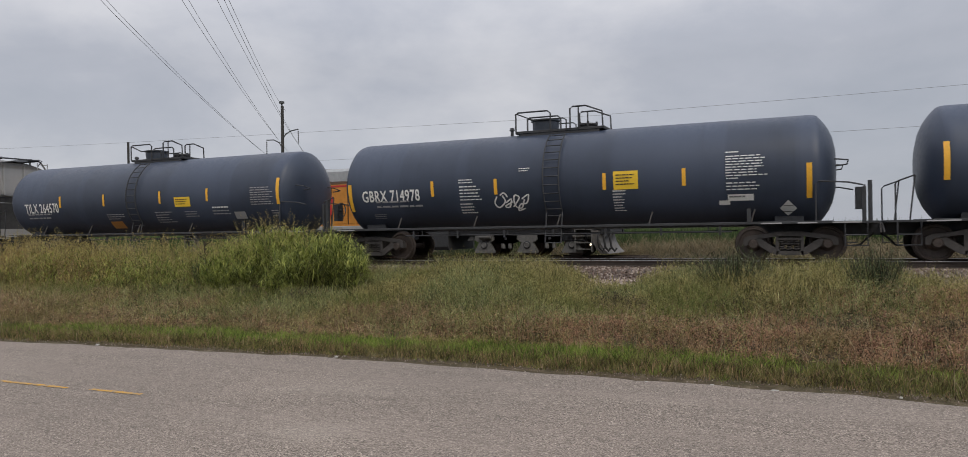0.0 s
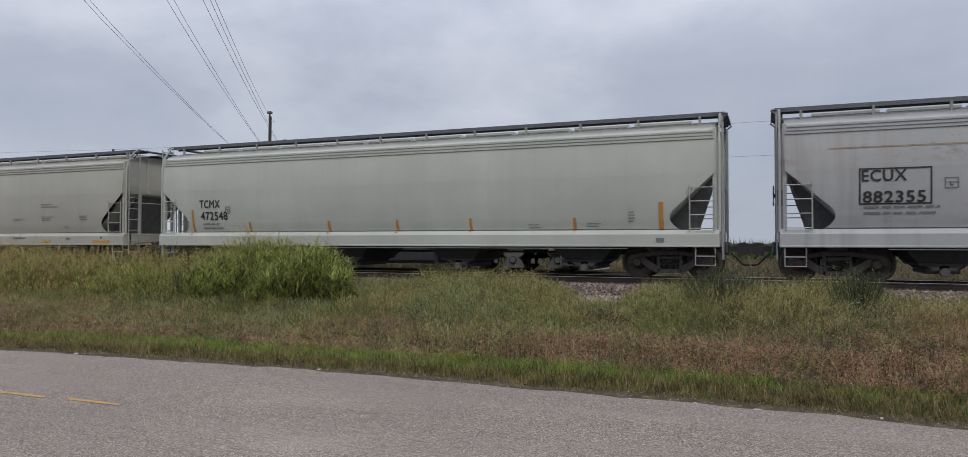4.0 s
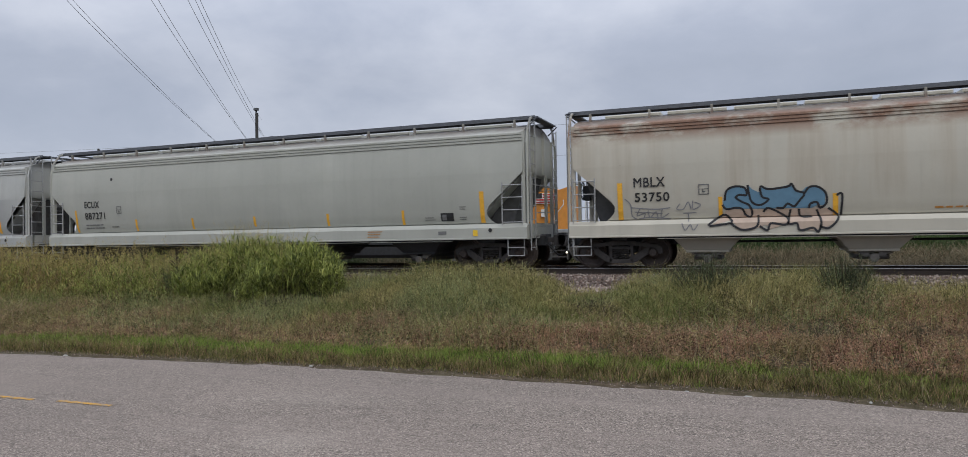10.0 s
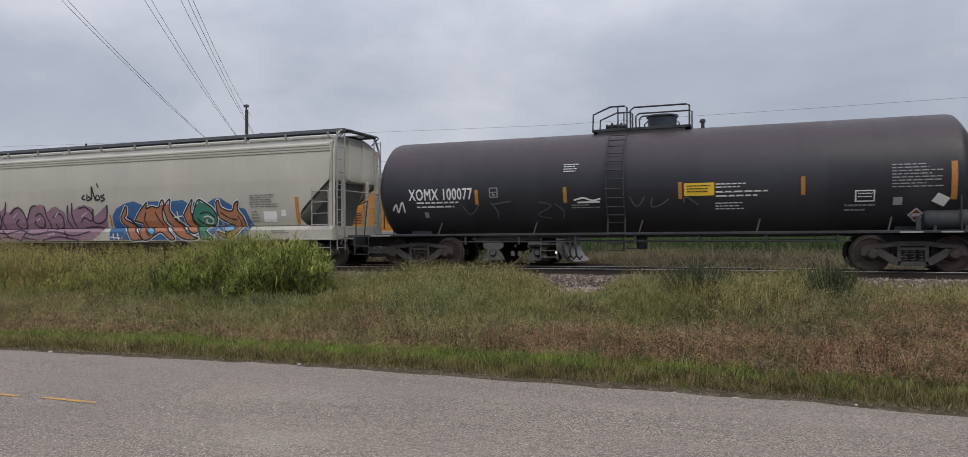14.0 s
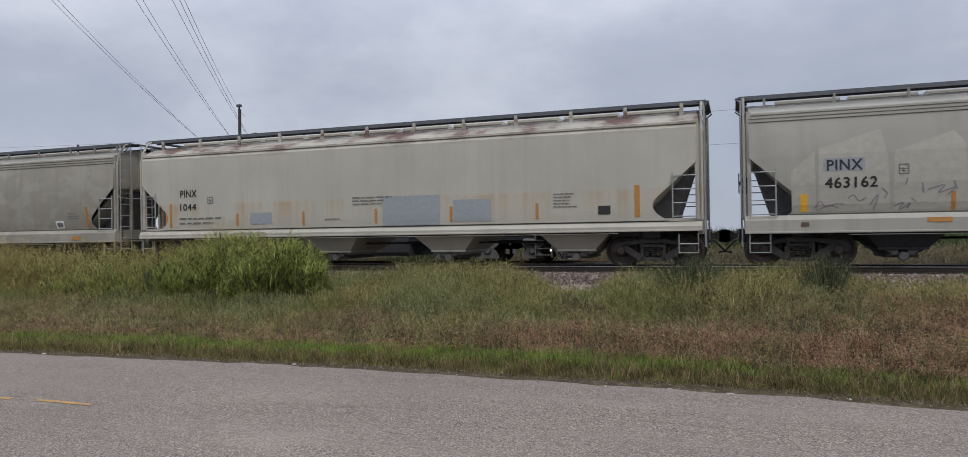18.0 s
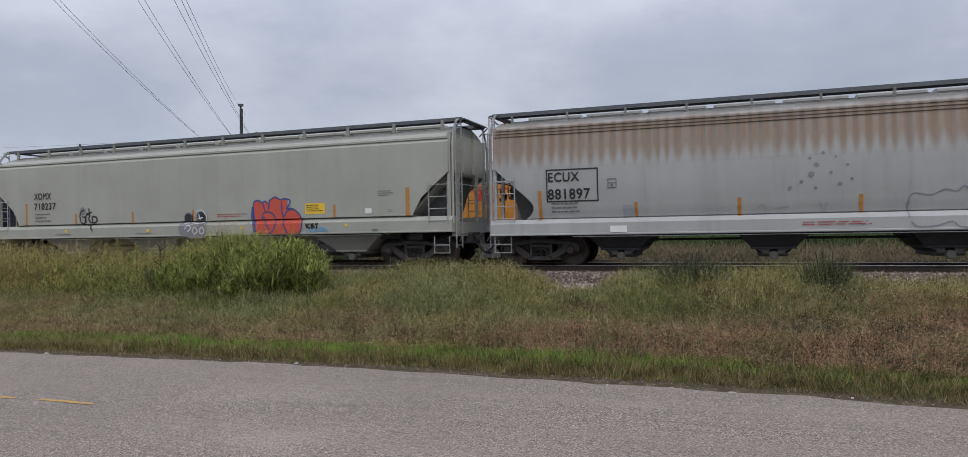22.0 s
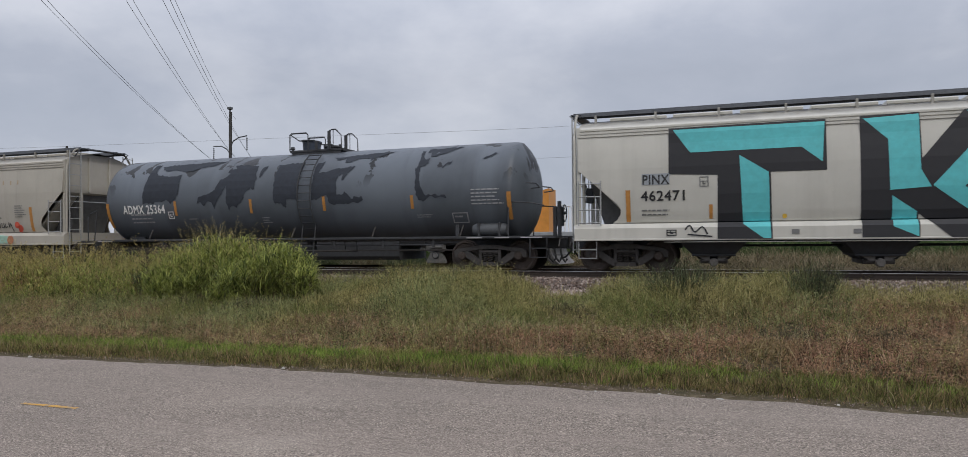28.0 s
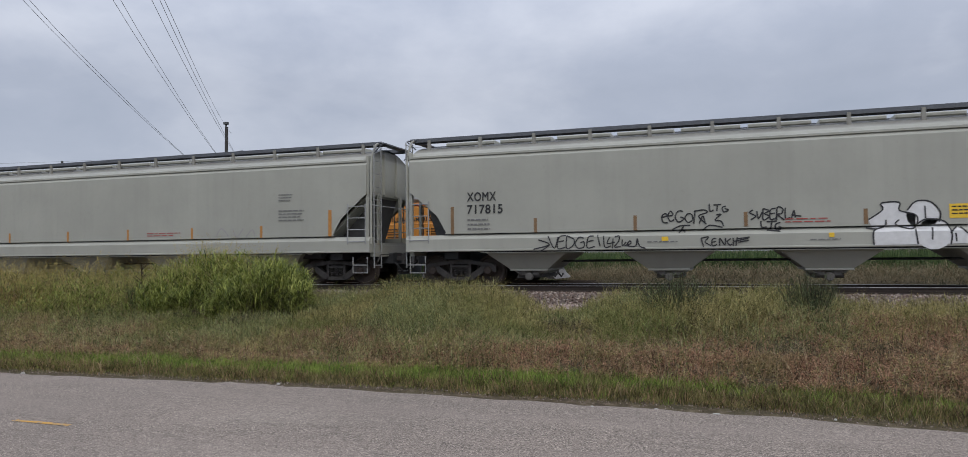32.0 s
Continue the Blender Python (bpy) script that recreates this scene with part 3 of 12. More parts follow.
def make_tracks():
    mb = Mat("ballast_stone", rough=0.9, spec=0.2)
    isl = mb.n.new("ShaderNodeNewGeometry")
    col = mb.ramp(isl.outputs["Random Per Island"], [(0.0, (0.09, 0.065, 0.055)), (1.0, (0.48, 0.41, 0.36)), (0.35, (0.20, 0.14, 0.115)), (0.7, (0.31, 0.255, 0.23))])
    mb.colour(mb.mix(mb.span(mb.noise(9, 4), 0.4, 0.8, 0, 0.5), col, (0.15, 0.12, 0.10)))
    mb.bump(mb.noise(30, 4), 0.01, 0.6)
    mbed = plain("ballast_bed", (0.10, 0.076, 0.064), 0.95, 0.0, 22, 0.5, 0.04)
    mrail = plain("rusty_rail_web", (0.060, 0.045, 0.038), 0.8, 0.1, 9, 0.35)
    mhead = plain("polished_rail_head", (0.46, 0.44, 0.42), 0.30, 0.95, 12, 0.15)
    mtie = plain("weathered_timber_tie", (0.105, 0.085, 0.068), 0.9, 0.0, 5, 0.4, 0.01)
    for k, y0 in enumerate((TRACK_Y, SIDING_Y)):
        drop = 0.2 * k
        bed = Geo()
        sec = [(-3.6, 0.42), (-2.5, 0.66), (-1.7, 0.77), (1.7, 0.77), (2.5, 0.66), (3.6, 0.42)]
        bed.loft([[(x, y0 + dy, dz - drop + (0.03 * noise.noise((x * 0.6, dy, 2.0)) if abs(x) < 60 else 0)) for dy, dz in sec[::-1]] for x in [-900, -300, -100] + [-60 + i for i in range(91)] + [60, 120, 300, 900]], closed=False)
        thing("ballast_bed", bed, mbed, "bed of crushed stone under the rails", "ballast", kind="structure", smooth=50)
        line = thing("railway_track", None, None, "steel rails on timber ties, polished on top" if k == 0 else "siding rails, dull and rusty on timber ties", "track", kind="structure")
        for dy in (-0.7525, 0.7525):
            y = y0 + dy
            foot, head = Geo(), Geo()
            prof = [(-0.07, -0.170), (0.07, -0.170), (0.07, -0.155), (0.012, -0.140), (0.012, -0.050), (0.037, -0.040), (0.037, -0.008), (-0.037, -0.008), (-0.037, -0.040), (-0.012, -0.050), (-0.012, -0.140), (-0.07, -0.155)]
            foot.loft([[(x, y + a, RAIL_TOP - drop + b) for a, b in prof] for x in (-900, -100, -40, 0, 40, 100, 900)], True, True)
            cap = [(-0.036, -0.012), (0.036, -0.012), (0.033, -0.002), (0.02, 0.0), (-0.02, 0.0), (-0.033, -0.002)]
            head.loft([[(x, y + a, RAIL_TOP - drop + b) for a, b in cap] for x in (-900, -100, -40, 0, 40, 100, 900)], True, True)
            part("rail", foot, mrail, line)
            part("rail_head", head, mhead if k == 0 else mrail, line)
        if k == 0:
            tie = Geo().bevel_box(-1.28, 1.28, -0.115, 0.115, -0.09, 0.09, 0.012)
            me = tie.mesh("tie")
            me.materials.append(mtie)
            plate = Geo().box(-0.18, 0.18, -0.09, 0.09, 0, 0.015).mesh("tie_plate")
            plate.materials.append(mrail)
            for i in range(84):
                x = -38.0 + 0.54 * i
                ob = part("tie", me, None, line)
                ob.matrix_basis = pose(x + random.uniform(-0.02, 0.02), y0, RAIL_TOP - 0.275, 0, 0, 90 + random.uniform(-1, 1))
        else:
            rest = Geo()
            for i in range(90):
                x = -40.0 + 0.54 * i
                rest.box(x - 0.115, x + 0.115, y0 - 1.28, y0 + 1.28, RAIL_TOP - 0.56, RAIL_TOP - 0.385)
            part("ties", rest, mtie, line)

    def shoulder(rnd, n):
        x, u = rnd.uniform(-34, 9, n), rnd.uniform(0, 1, n)
        y = TRACK_Y - 3.7 + 5.4 * u
        z = np.interp(y - TRACK_Y, [-3.8, -3.6, -2.5, -1.7, 1.7], [0.46, 0.42, 0.66, 0.77, 0.77]) + 0.012
        return np.stack([x, y, z], -1)

    def spill(rnd, n):
        x, y = rnd.normal(-3.75, 0.75, n), TRACK_Y - 3.2 - np.abs(rnd.normal(0, 0.75, n))
        z = np.array([ground_z(a, b) for a, b in zip(x, y)]) + 0.02
        return np.stack([x, y, z], -1)

    def edge_grit(rnd, n):
        x = rnd.uniform(-20, 6, n)
        y = 9.22 - 0.0062 * (np.clip(x, -18.0, 6.0) + 4.5) ** 2 + rnd.normal(0.10, 0.16, n)
        z = np.array([max(ground_z(a, b), -0.01) for a, b in zip(x, y)]) + 0.004
        return np.stack([x, y, z], -1)

    stones("roadside_gravel", 2600, edge_grit, (0.005, 0.014), mb.m, "loose gravel and grit along the road edge", 5)["category"] = "gravel"
    stones("ballast_stones", 34000, shoulder, (0.025, 0.06), mb.m, "loose pinkish-grey crushed ballast beside the rails", 3)
    stones("ballast_spill", 2600, spill, (0.04, 0.085), mb.m, "patch of spilled ballast between the weeds", 4)


def make_litter():
    """Pale scraps lying along the road edge: middle, length, breadth, turn."""
    m = plain("dusty_white_scrap", (0.42, 0.41, 0.385), 0.8, 0.0, 30, 0.2)
    for x, y, a, b, turn in ((-0.12, 8.86, 0.14, 0.04, 5), (1.17, 8.95, 0.05, 0.03, 40), (-0.82, 8.93, 0.08, 0.04, -20), (-11.23, 8.80, 0.12, 0.06, 10), (-1.6, 8.86, 0.07, 0.04, 60), (-6.4, 9.12, 0.08, 0.05, 15)):
        g = Geo()
        z0 = max(ground_z(x, y), 0.0) + 0.002
        ring = [(math.cos(k * 0.7854) * a * (0.30 + 0.12 * random.random()), math.sin(k * 0.7854) * b * (0.45 + 0.12 * random.random())) for k in range(8)]
        c, s = math.cos(radians(turn)), math.sin(radians(turn))
        rows = []
        for k, z in ((1.0, 0.0), (1.0, 0.005), (0.7, 0.012 + 0.006 * random.random())):
            rows.append([(x + (u * c - v * s) * k, y + (u * s + v * c) * k, z0 + z) for u, v in ring])
        g.loft(rows, True, True)
        thing("litter_scrap", g, m, "small crumpled white scrap at the road edge", "litter", group="scraps along the road")


make_litter()

make_ground()
make_road()
make_tracks()


# ---------- grass and weeds ----------
def grass_material(name, low, high, tips, patch=None, scale=0.6, cut=(0.42, 0.62)):
    """Blade colours differ blade by blade, clump by clump, and in broad patches."""
    m = Mat(name, rough=0.7, spec=0.25)
    isl = m.n.new("ShaderNodeNewGeometry")
    pick = m.math("ADD", m.math("MULTIPLY", isl.outputs["Random Per Island"], 0.6), m.math("MULTIPLY", m.span(m.noise(2.6, 3, 0.6), 0.3, 0.7), 0.4))
    col = m.ramp(pick, [(0.0, tint(low, 0.6)), (1.0, tint(tips, 1.30)), (0.26, tint(low, 1.3)), (0.60, tint(high, 1.27))])
    if patch:
        col = m.mix(m.span(m.noise(scale, 4, 0.6), *cut), col, m.ramp(isl.outputs["Random Per Island"], [(0.0, tint(patch, 0.4)), (1.0, tint(patch, 1.9))]))
    m.colour(col)
    thin, both = m.n.new("ShaderNodeBsdfTranslucent"), m.n.new("ShaderNodeMixShader")
    both.inputs[0].default_value = 0.35
    m.l.new(col, thin.inputs["Color"])
    m.l.new(m.b.outputs[0], both.inputs[1])
    m.l.new(thin.outputs[0], both.inputs[2])
    m.l.new(both.outputs[0], m.n["Material Output"].inputs["Surface"])
    return m.m


def blades(name, place, height, width, lean, material, label, seed, bend=0.5, category="grass", way=None, seg=2):
    """Many bent blades as one stuff object. place: (n, 3); height, width, lean: (n,); way: leaning direction (radians)."""
    rnd = np.random.default_rng(seed)
    n = len(place)
    a = rnd.uniform(0, 2 * np.pi, n) if way is None else way
    turn = rnd.uniform(0, 2 * np.pi, n)
    d = np.stack([np.cos(a), np.sin(a), 0 * a], -1)
    w = np.stack([np.cos(turn), np.sin(turn), 0 * a], -1) * (width * 0.5)[:, None]
    h, L = height[:, None], lean[:, None]
    rows = []
    for i in range(seg):
        k = i / seg
        mid_p = place + np.array([0, 0, 1.0]) * h * (k - 0.35 * L * k ** 2.6) + d * h * L * (0.35 * k + (0.2 + bend * 0.6) * k * k)
        ww = w * (1.0, 0.85, 0.6, 0.4)[i]
        rows += [mid_p - ww, mid_p + ww]
    droop = 0.35 + (0.35 * bend if seg > 2 else 0.0)
    rows.append(place + np.array([0, 0, 1.0]) * h * (1 - droop * L) + d * h * L * (0.55 + bend * 0.6))
    m = 2 * seg + 1
    co = np.stack(rows, 1).reshape(-1, 3)
    one = []
    for i in range(seg - 1):
        one += [(2 * i, 2 * i + 1, 2 * i + 3), (2 * i, 2 * i + 3, 2 * i + 2)]
    one.append((m - 3, m - 2, m - 1))
    tri = ((np.arange(n) * m)[:, None, None] + np.array(one)[None]).reshape(-1, 3)
    me = bpy.data.meshes.new(name)
    me.vertices.add(n * m)
    me.vertices.foreach_set("co", co.ravel())
    me.loops.add(tri.size)
    me.loops.foreach_set("vertex_index", tri.ravel().astype(np.int32))
    me.polygons.add(len(tri))
    me.polygons.foreach_set("loop_start", np.arange(0, tri.size, 3, dtype=np.int32))
    me.update(calc_edges=True)
    me.materials.append(material)
    return tagged(new(name, me), label, category, "", "stuff")


def noise2(x, y, s, seed):
    """Smooth value noise on arrays, 0 to 1."""
    rnd = np.random.default_rng(seed)
    grid = rnd.uniform(0, 1, (64, 64))
    u, v = (x * s) % 63, (y * s) % 63
    i, j = u.astype(int), v.astype(int)
    fu, fv = u - i, v - j
    fu, fv = fu * fu * (3 - 2 * fu), fv * fv * (3 - 2 * fv)
    return (grid[i, j] * (1 - fu) + grid[i + 1, j] * fu) * (1 - fv) + (grid[i, j + 1] * (1 - fu) + grid[i + 1, j + 1] * fu) * fv


def strip(rnd, n, y0, y1, pull=1.0):
    """Places on the verge within the stretch that the road overlooks."""
    y = y0 + (y1 - y0) * rnd.uniform(0, 1, n) ** pull
    x = -1.75 * y - 2.0 + rnd.uniform(0, 1, n) * (2.15 * y + 4.5)
    return x, y


def tufts(rnd, x, y, each, spread):
    """Blades in tufts round the given centres: places, direction outward and the tuft each belongs to."""
    k = np.repeat(np.arange(len(x)), each)
    dx, dy = rnd.normal(0, spread, len(k)), rnd.normal(0, spread, len(k))
    return x[k] + dx, y[k] + dy, np.arctan2(dy, dx) + rnd.normal(0, 0.6, len(k)), k


def heights(x, y):
    """Ground height on arrays, from a table."""
    gx, gy = np.arange(-62.0, 24.0, 0.5), np.arange(8.0, 40.0, 0.25)
    global GROUND_TABLE
    if GROUND_TABLE is None:
        GROUND_TABLE = np.array([[ground_z(a, b) for b in gy] for a in gx])
    i = np.clip(((x + 62.0) / 0.5), 0, len(gx) - 1.01)
    j = np.clip(((y - 8.0) / 0.25), 0, len(gy) - 1.01)
    a, b = i.astype(int), j.astype(int)
    u, v = i - a, j - b
    T = GROUND_TABLE
    return (T[a, b] * (1 - u) + T[a + 1, b] * u) * (1 - v) + (T[a, b + 1] * (1 - u) + T[a + 1, b + 1] * u) * v


GROUND_TABLE = None
G_MOWN = grass_material("bright_green_grass", (0.060, 0.085, 0.018), (0.185, 0.260, 0.048), (0.32, 0.38, 0.09), (0.180, 0.178, 0.058), 0.8, (0.50, 0.68))
G_VERGE = grass_material("olive_verge_grass", (0.042, 0.037, 0.014), (0.160, 0.143, 0.048), (0.31, 0.26, 0.12), (0.125, 0.122, 0.040), 0.6)
G_EDGE = grass_material("dusty_edge_grass", (0.075, 0.068, 0.036), (0.175, 0.150, 0.080), (0.30, 0.24, 0.15))
G_DRY = grass_material("dry_brown_grass", (0.050, 0.033, 0.020), (0.285, 0.180, 0.104), (0.46, 0.32, 0.195), (0.170, 0.140, 0.060), 0.55, (0.50, 0.66))
G_RED = grass_material("reddish_brown_grass", (0.050, 0.028, 0.017), (0.320, 0.180, 0.112), (0.52, 0.345, 0.225), (0.190, 0.155, 0.066), 0.7, (0.50, 0.66))
G_PALE = grass_material("bleached_stems", (0.18, 0.135, 0.08), (0.31, 0.24, 0.145), (0.42, 0.35, 0.23))
G_MID = grass_material("olive_grass", (0.042, 0.042, 0.015), (0.285, 0.255, 0.098), (0.50, 0.42, 0.22), (0.150, 0.168, 0.054), 0.5, (0.45, 0.65))
G_SOFT = grass_material("soft_green_grass", (0.040, 0.050, 0.018), (0.220, 0.236, 0.096), (0.43, 0.42, 0.22))
G_TALL = grass_material("tall_green_reed_grass", (0.036, 0.052, 0.013), (0.215, 0.245, 0.056), (0.44, 0.43, 0.13))
G_YELLOW = grass_material("yellowing_tall_grass", (0.052, 0.052, 0.016), (0.265, 0.238, 0.068), (0.50, 0.41, 0.15), (0.260, 0.175, 0.070), 0.35, (0.46, 0.62))
G_SEED = grass_material("straw_seed_heads", (0.20, 0.155, 0.060), (0.33, 0.27, 0.11), (0.46, 0.39, 0.19))
G_SHRUB = grass_material("grey_green_weed", (0.030, 0.042, 0.020), (0.088, 0.108, 0.052), (0.17, 0.19, 0.095))
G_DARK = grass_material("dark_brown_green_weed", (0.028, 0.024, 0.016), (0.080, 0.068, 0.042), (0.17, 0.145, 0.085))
G_TWIG = grass_material("dark_weed_stems", (0.030, 0.024, 0.018), (0.060, 0.046, 0.034), (0.10, 0.08, 0.06))
G_CANE = grass_material("field_cane_leaves", (0.026, 0.046, 0.016), (0.060, 0.092, 0.032), (0.115, 0.145, 0.055))
G_STRAW = grass_material("dead_straw_grass", (0.07, 0.055, 0.030), (0.19, 0.150, 0.085), (0.38, 0.32, 0.21))
G_BACK = grass_material("rough_green_grass", (0.018, 0.026, 0.010), (0.044, 0.057, 0.021), (0.118, 0.115, 0.052))


def triangles(name, co, tri, material, label, category="grass"):
    """One stuff object from arrays of points and triangles."""
    me = bpy.data.meshes.new(name)
    me.vertices.add(len(co))
    me.vertices.foreach_set("co", co.ravel())
    me.loops.add(tri.size)
    me.loops.foreach_set("vertex_index", tri.ravel().astype(np.int32))
    me.polygons.add(len(tri))
    me.polygons.foreach_set("loop_start", np.arange(0, tri.size, 3, dtype=np.int32))
    me.update(calc_edges=True)
    me.materials.append(material)
    return tagged(new(name, me), label, category, "", "stuff")


def sprigs(name, x, y, h, material, label, seed, bits=7, bit=(0.03, 0.08), width=(0.008, 0.015), stem=0.006, lean=(0.05, 0.55), low=0.2, rise=(-0.4, 1.2)):
    """Thin bent stems, each with small leaves and seeds standing off at all angles."""
    rnd = np.random.default_rng(seed)
    n = len(x)
    base = np.stack([x, y, heights(x, y) - 0.02], -1)
    az = rnd.uniform(0, 2 * np.pi, n)
    out = np.stack([np.cos(az), np.sin(az), 0 * az], -1) * (rnd.uniform(*lean, n) * h)[:, None]
    up = np.stack([0 * h, 0 * h, h], -1)
    at = lambda s, k: base[k] + up[k] * s[:, None] + out[k] * (s ** 1.7)[:, None]
    every = np.arange(n)
    side = np.stack([-np.sin(az), np.cos(az), 0 * az], -1) * stem * 0.5
    one = np.ones(n)
    mid_p, top_p = at(0.55 * one, every), at(one, every)
    co = np.stack([base - side, base + side, mid_p - side * 0.8, mid_p + side * 0.8, top_p], 1).reshape(-1, 3)
    tri = (np.arange(n) * 5)[:, None, None] + np.array([(0, 1, 3), (0, 3, 2), (2, 3, 4)])[None]
    k = np.repeat(every, bits)
    m = len(k)
    p = at(low + (1 - low) * rnd.uniform(0, 1, m) ** 0.75, k)
    b, e = rnd.uniform(0, 2 * np.pi, m), rnd.uniform(*rise, m)
    d = np.stack([np.cos(b) * np.cos(e), np.sin(b) * np.cos(e), np.sin(e)], -1)
    q = rnd.uniform(0, 2 * np.pi, m)
    w = np.stack([-np.sin(b) * np.cos(q), np.cos(b) * np.cos(q), np.sin(q)], -1) * rnd.uniform(*width, m)[:, None] * 0.5
    ln = d * rnd.uniform(*bit, m)[:, None]
    co2 = np.stack([p, p + ln * 0.45 + w, p + ln, p + ln * 0.45 - w], 1).reshape(-1, 3)
    tri2 = n * 5 + (np.arange(m) * 4)[:, None, None] + np.array([(0, 1, 2), (0, 2, 3)])[None]
    return triangles(name, np.concatenate([co, co2]), np.concatenate([tri.reshape(-1, 3), tri2.reshape(-1, 3)]), material, label)


def reeds(name, x, y, h, material, label, seed, leaves=8, leaf=(0.30, 0.62), width=(0.009, 0.018), low=0.12, droop=(-1.2, 0.2), swing=0.35):
    """Upright culms whose long leaves rise from the stalk and arch over."""
    rnd = np.random.default_rng(seed)
    n = len(x)
    base = np.stack([x, y, heights(x, y) - 0.03], -1)
    az = rnd.uniform(0, 2 * np.pi, n)
    tip = base + np.stack([np.cos(az) * 0.16 * h, np.sin(az) * 0.16 * h, h], -1)
    side = np.stack([-np.sin(az), np.cos(az), 0 * az], -1) * 0.005
    co = np.stack([base - side, base + side, tip], 1).reshape(-1, 3)
    tri = np.arange(n * 3).reshape(-1, 3)
    k = np.repeat(np.arange(n), leaves)
    m = len(k)
    s = low + (0.98 - low) * rnd.uniform(0, 1, m) ** 0.8
    p = base[k] * (1 - s)[:, None] + tip[k] * s[:, None]
    b = rnd.uniform(0, 2 * np.pi, m)
    e0, e1 = rnd.uniform(0.7, 1.35, m), rnd.uniform(*droop, m)
    ln, wd = rnd.uniform(*leaf, m) * (1.1 - 0.45 * s), rnd.uniform(*width, m)
    turn = b + rnd.normal(0, swing, m)
    seg, rows = 4, []
    for i in range(seg + 1):
        f = i / seg
        ww = np.stack([-np.sin(turn), np.cos(turn), 0 * b], -1) * (wd * (0.45, 0.95, 1.0, 0.7, 0.06)[i] * 0.5)[:, None]
        rows += [p - ww, p + ww]
        e = e0 + (e1 - e0) * (f + 0.5 / seg) ** 1.3
        p = p + np.stack([np.cos(b) * np.cos(e), np.sin(b) * np.cos(e), np.sin(e)], -1) * (ln / seg)[:, None]
    co2 = np.stack(rows, 1).reshape(-1, 3)
    one = []
    for i in range(seg):
        one += [(2 * i, 2 * i + 1, 2 * i + 3), (2 * i, 2 * i + 3, 2 * i + 2)]
    tri2 = n * 3 + (np.arange(m) * (2 * seg + 2))[:, None, None] + np.array(one)[None]
    return triangles(name, np.concatenate([co, co2]), np.concatenate([tri, tri2.reshape(-1, 3)]), material, label)


def patch_of_grass(name, x, y, each, spread, hfun, width, lean, material, label, seed, bend=0.5, seg=2, lift=0.02, rise=0.0, leaf=1.0):
    """Tufts of blades. rise: how far up the stalk leaves start; leaf: their length, as a share of the height."""
    rnd = np.random.default_rng(seed)
    px, py, way, k = tufts(rnd, x, y, each, spread)
    size = rnd.uniform(0.65, 1.2, len(x))[k]
    h = hfun(px, py) * size * rnd.uniform(0.45, 1.15, len(px))
    start = h * rise * rnd.uniform(0, 1, len(px)) ** 0.8
    h = h * leaf * (rnd.uniform(0.7, 1.3, len(px)) if rise else 1.0)
    blades(name, np.stack([px, py, heights(px, py) - lift + start], -1), h, rnd.uniform(*width, len(px)), rnd.uniform(*lean, len(px)), material, label, seed + 500, bend, "grass", way, seg)


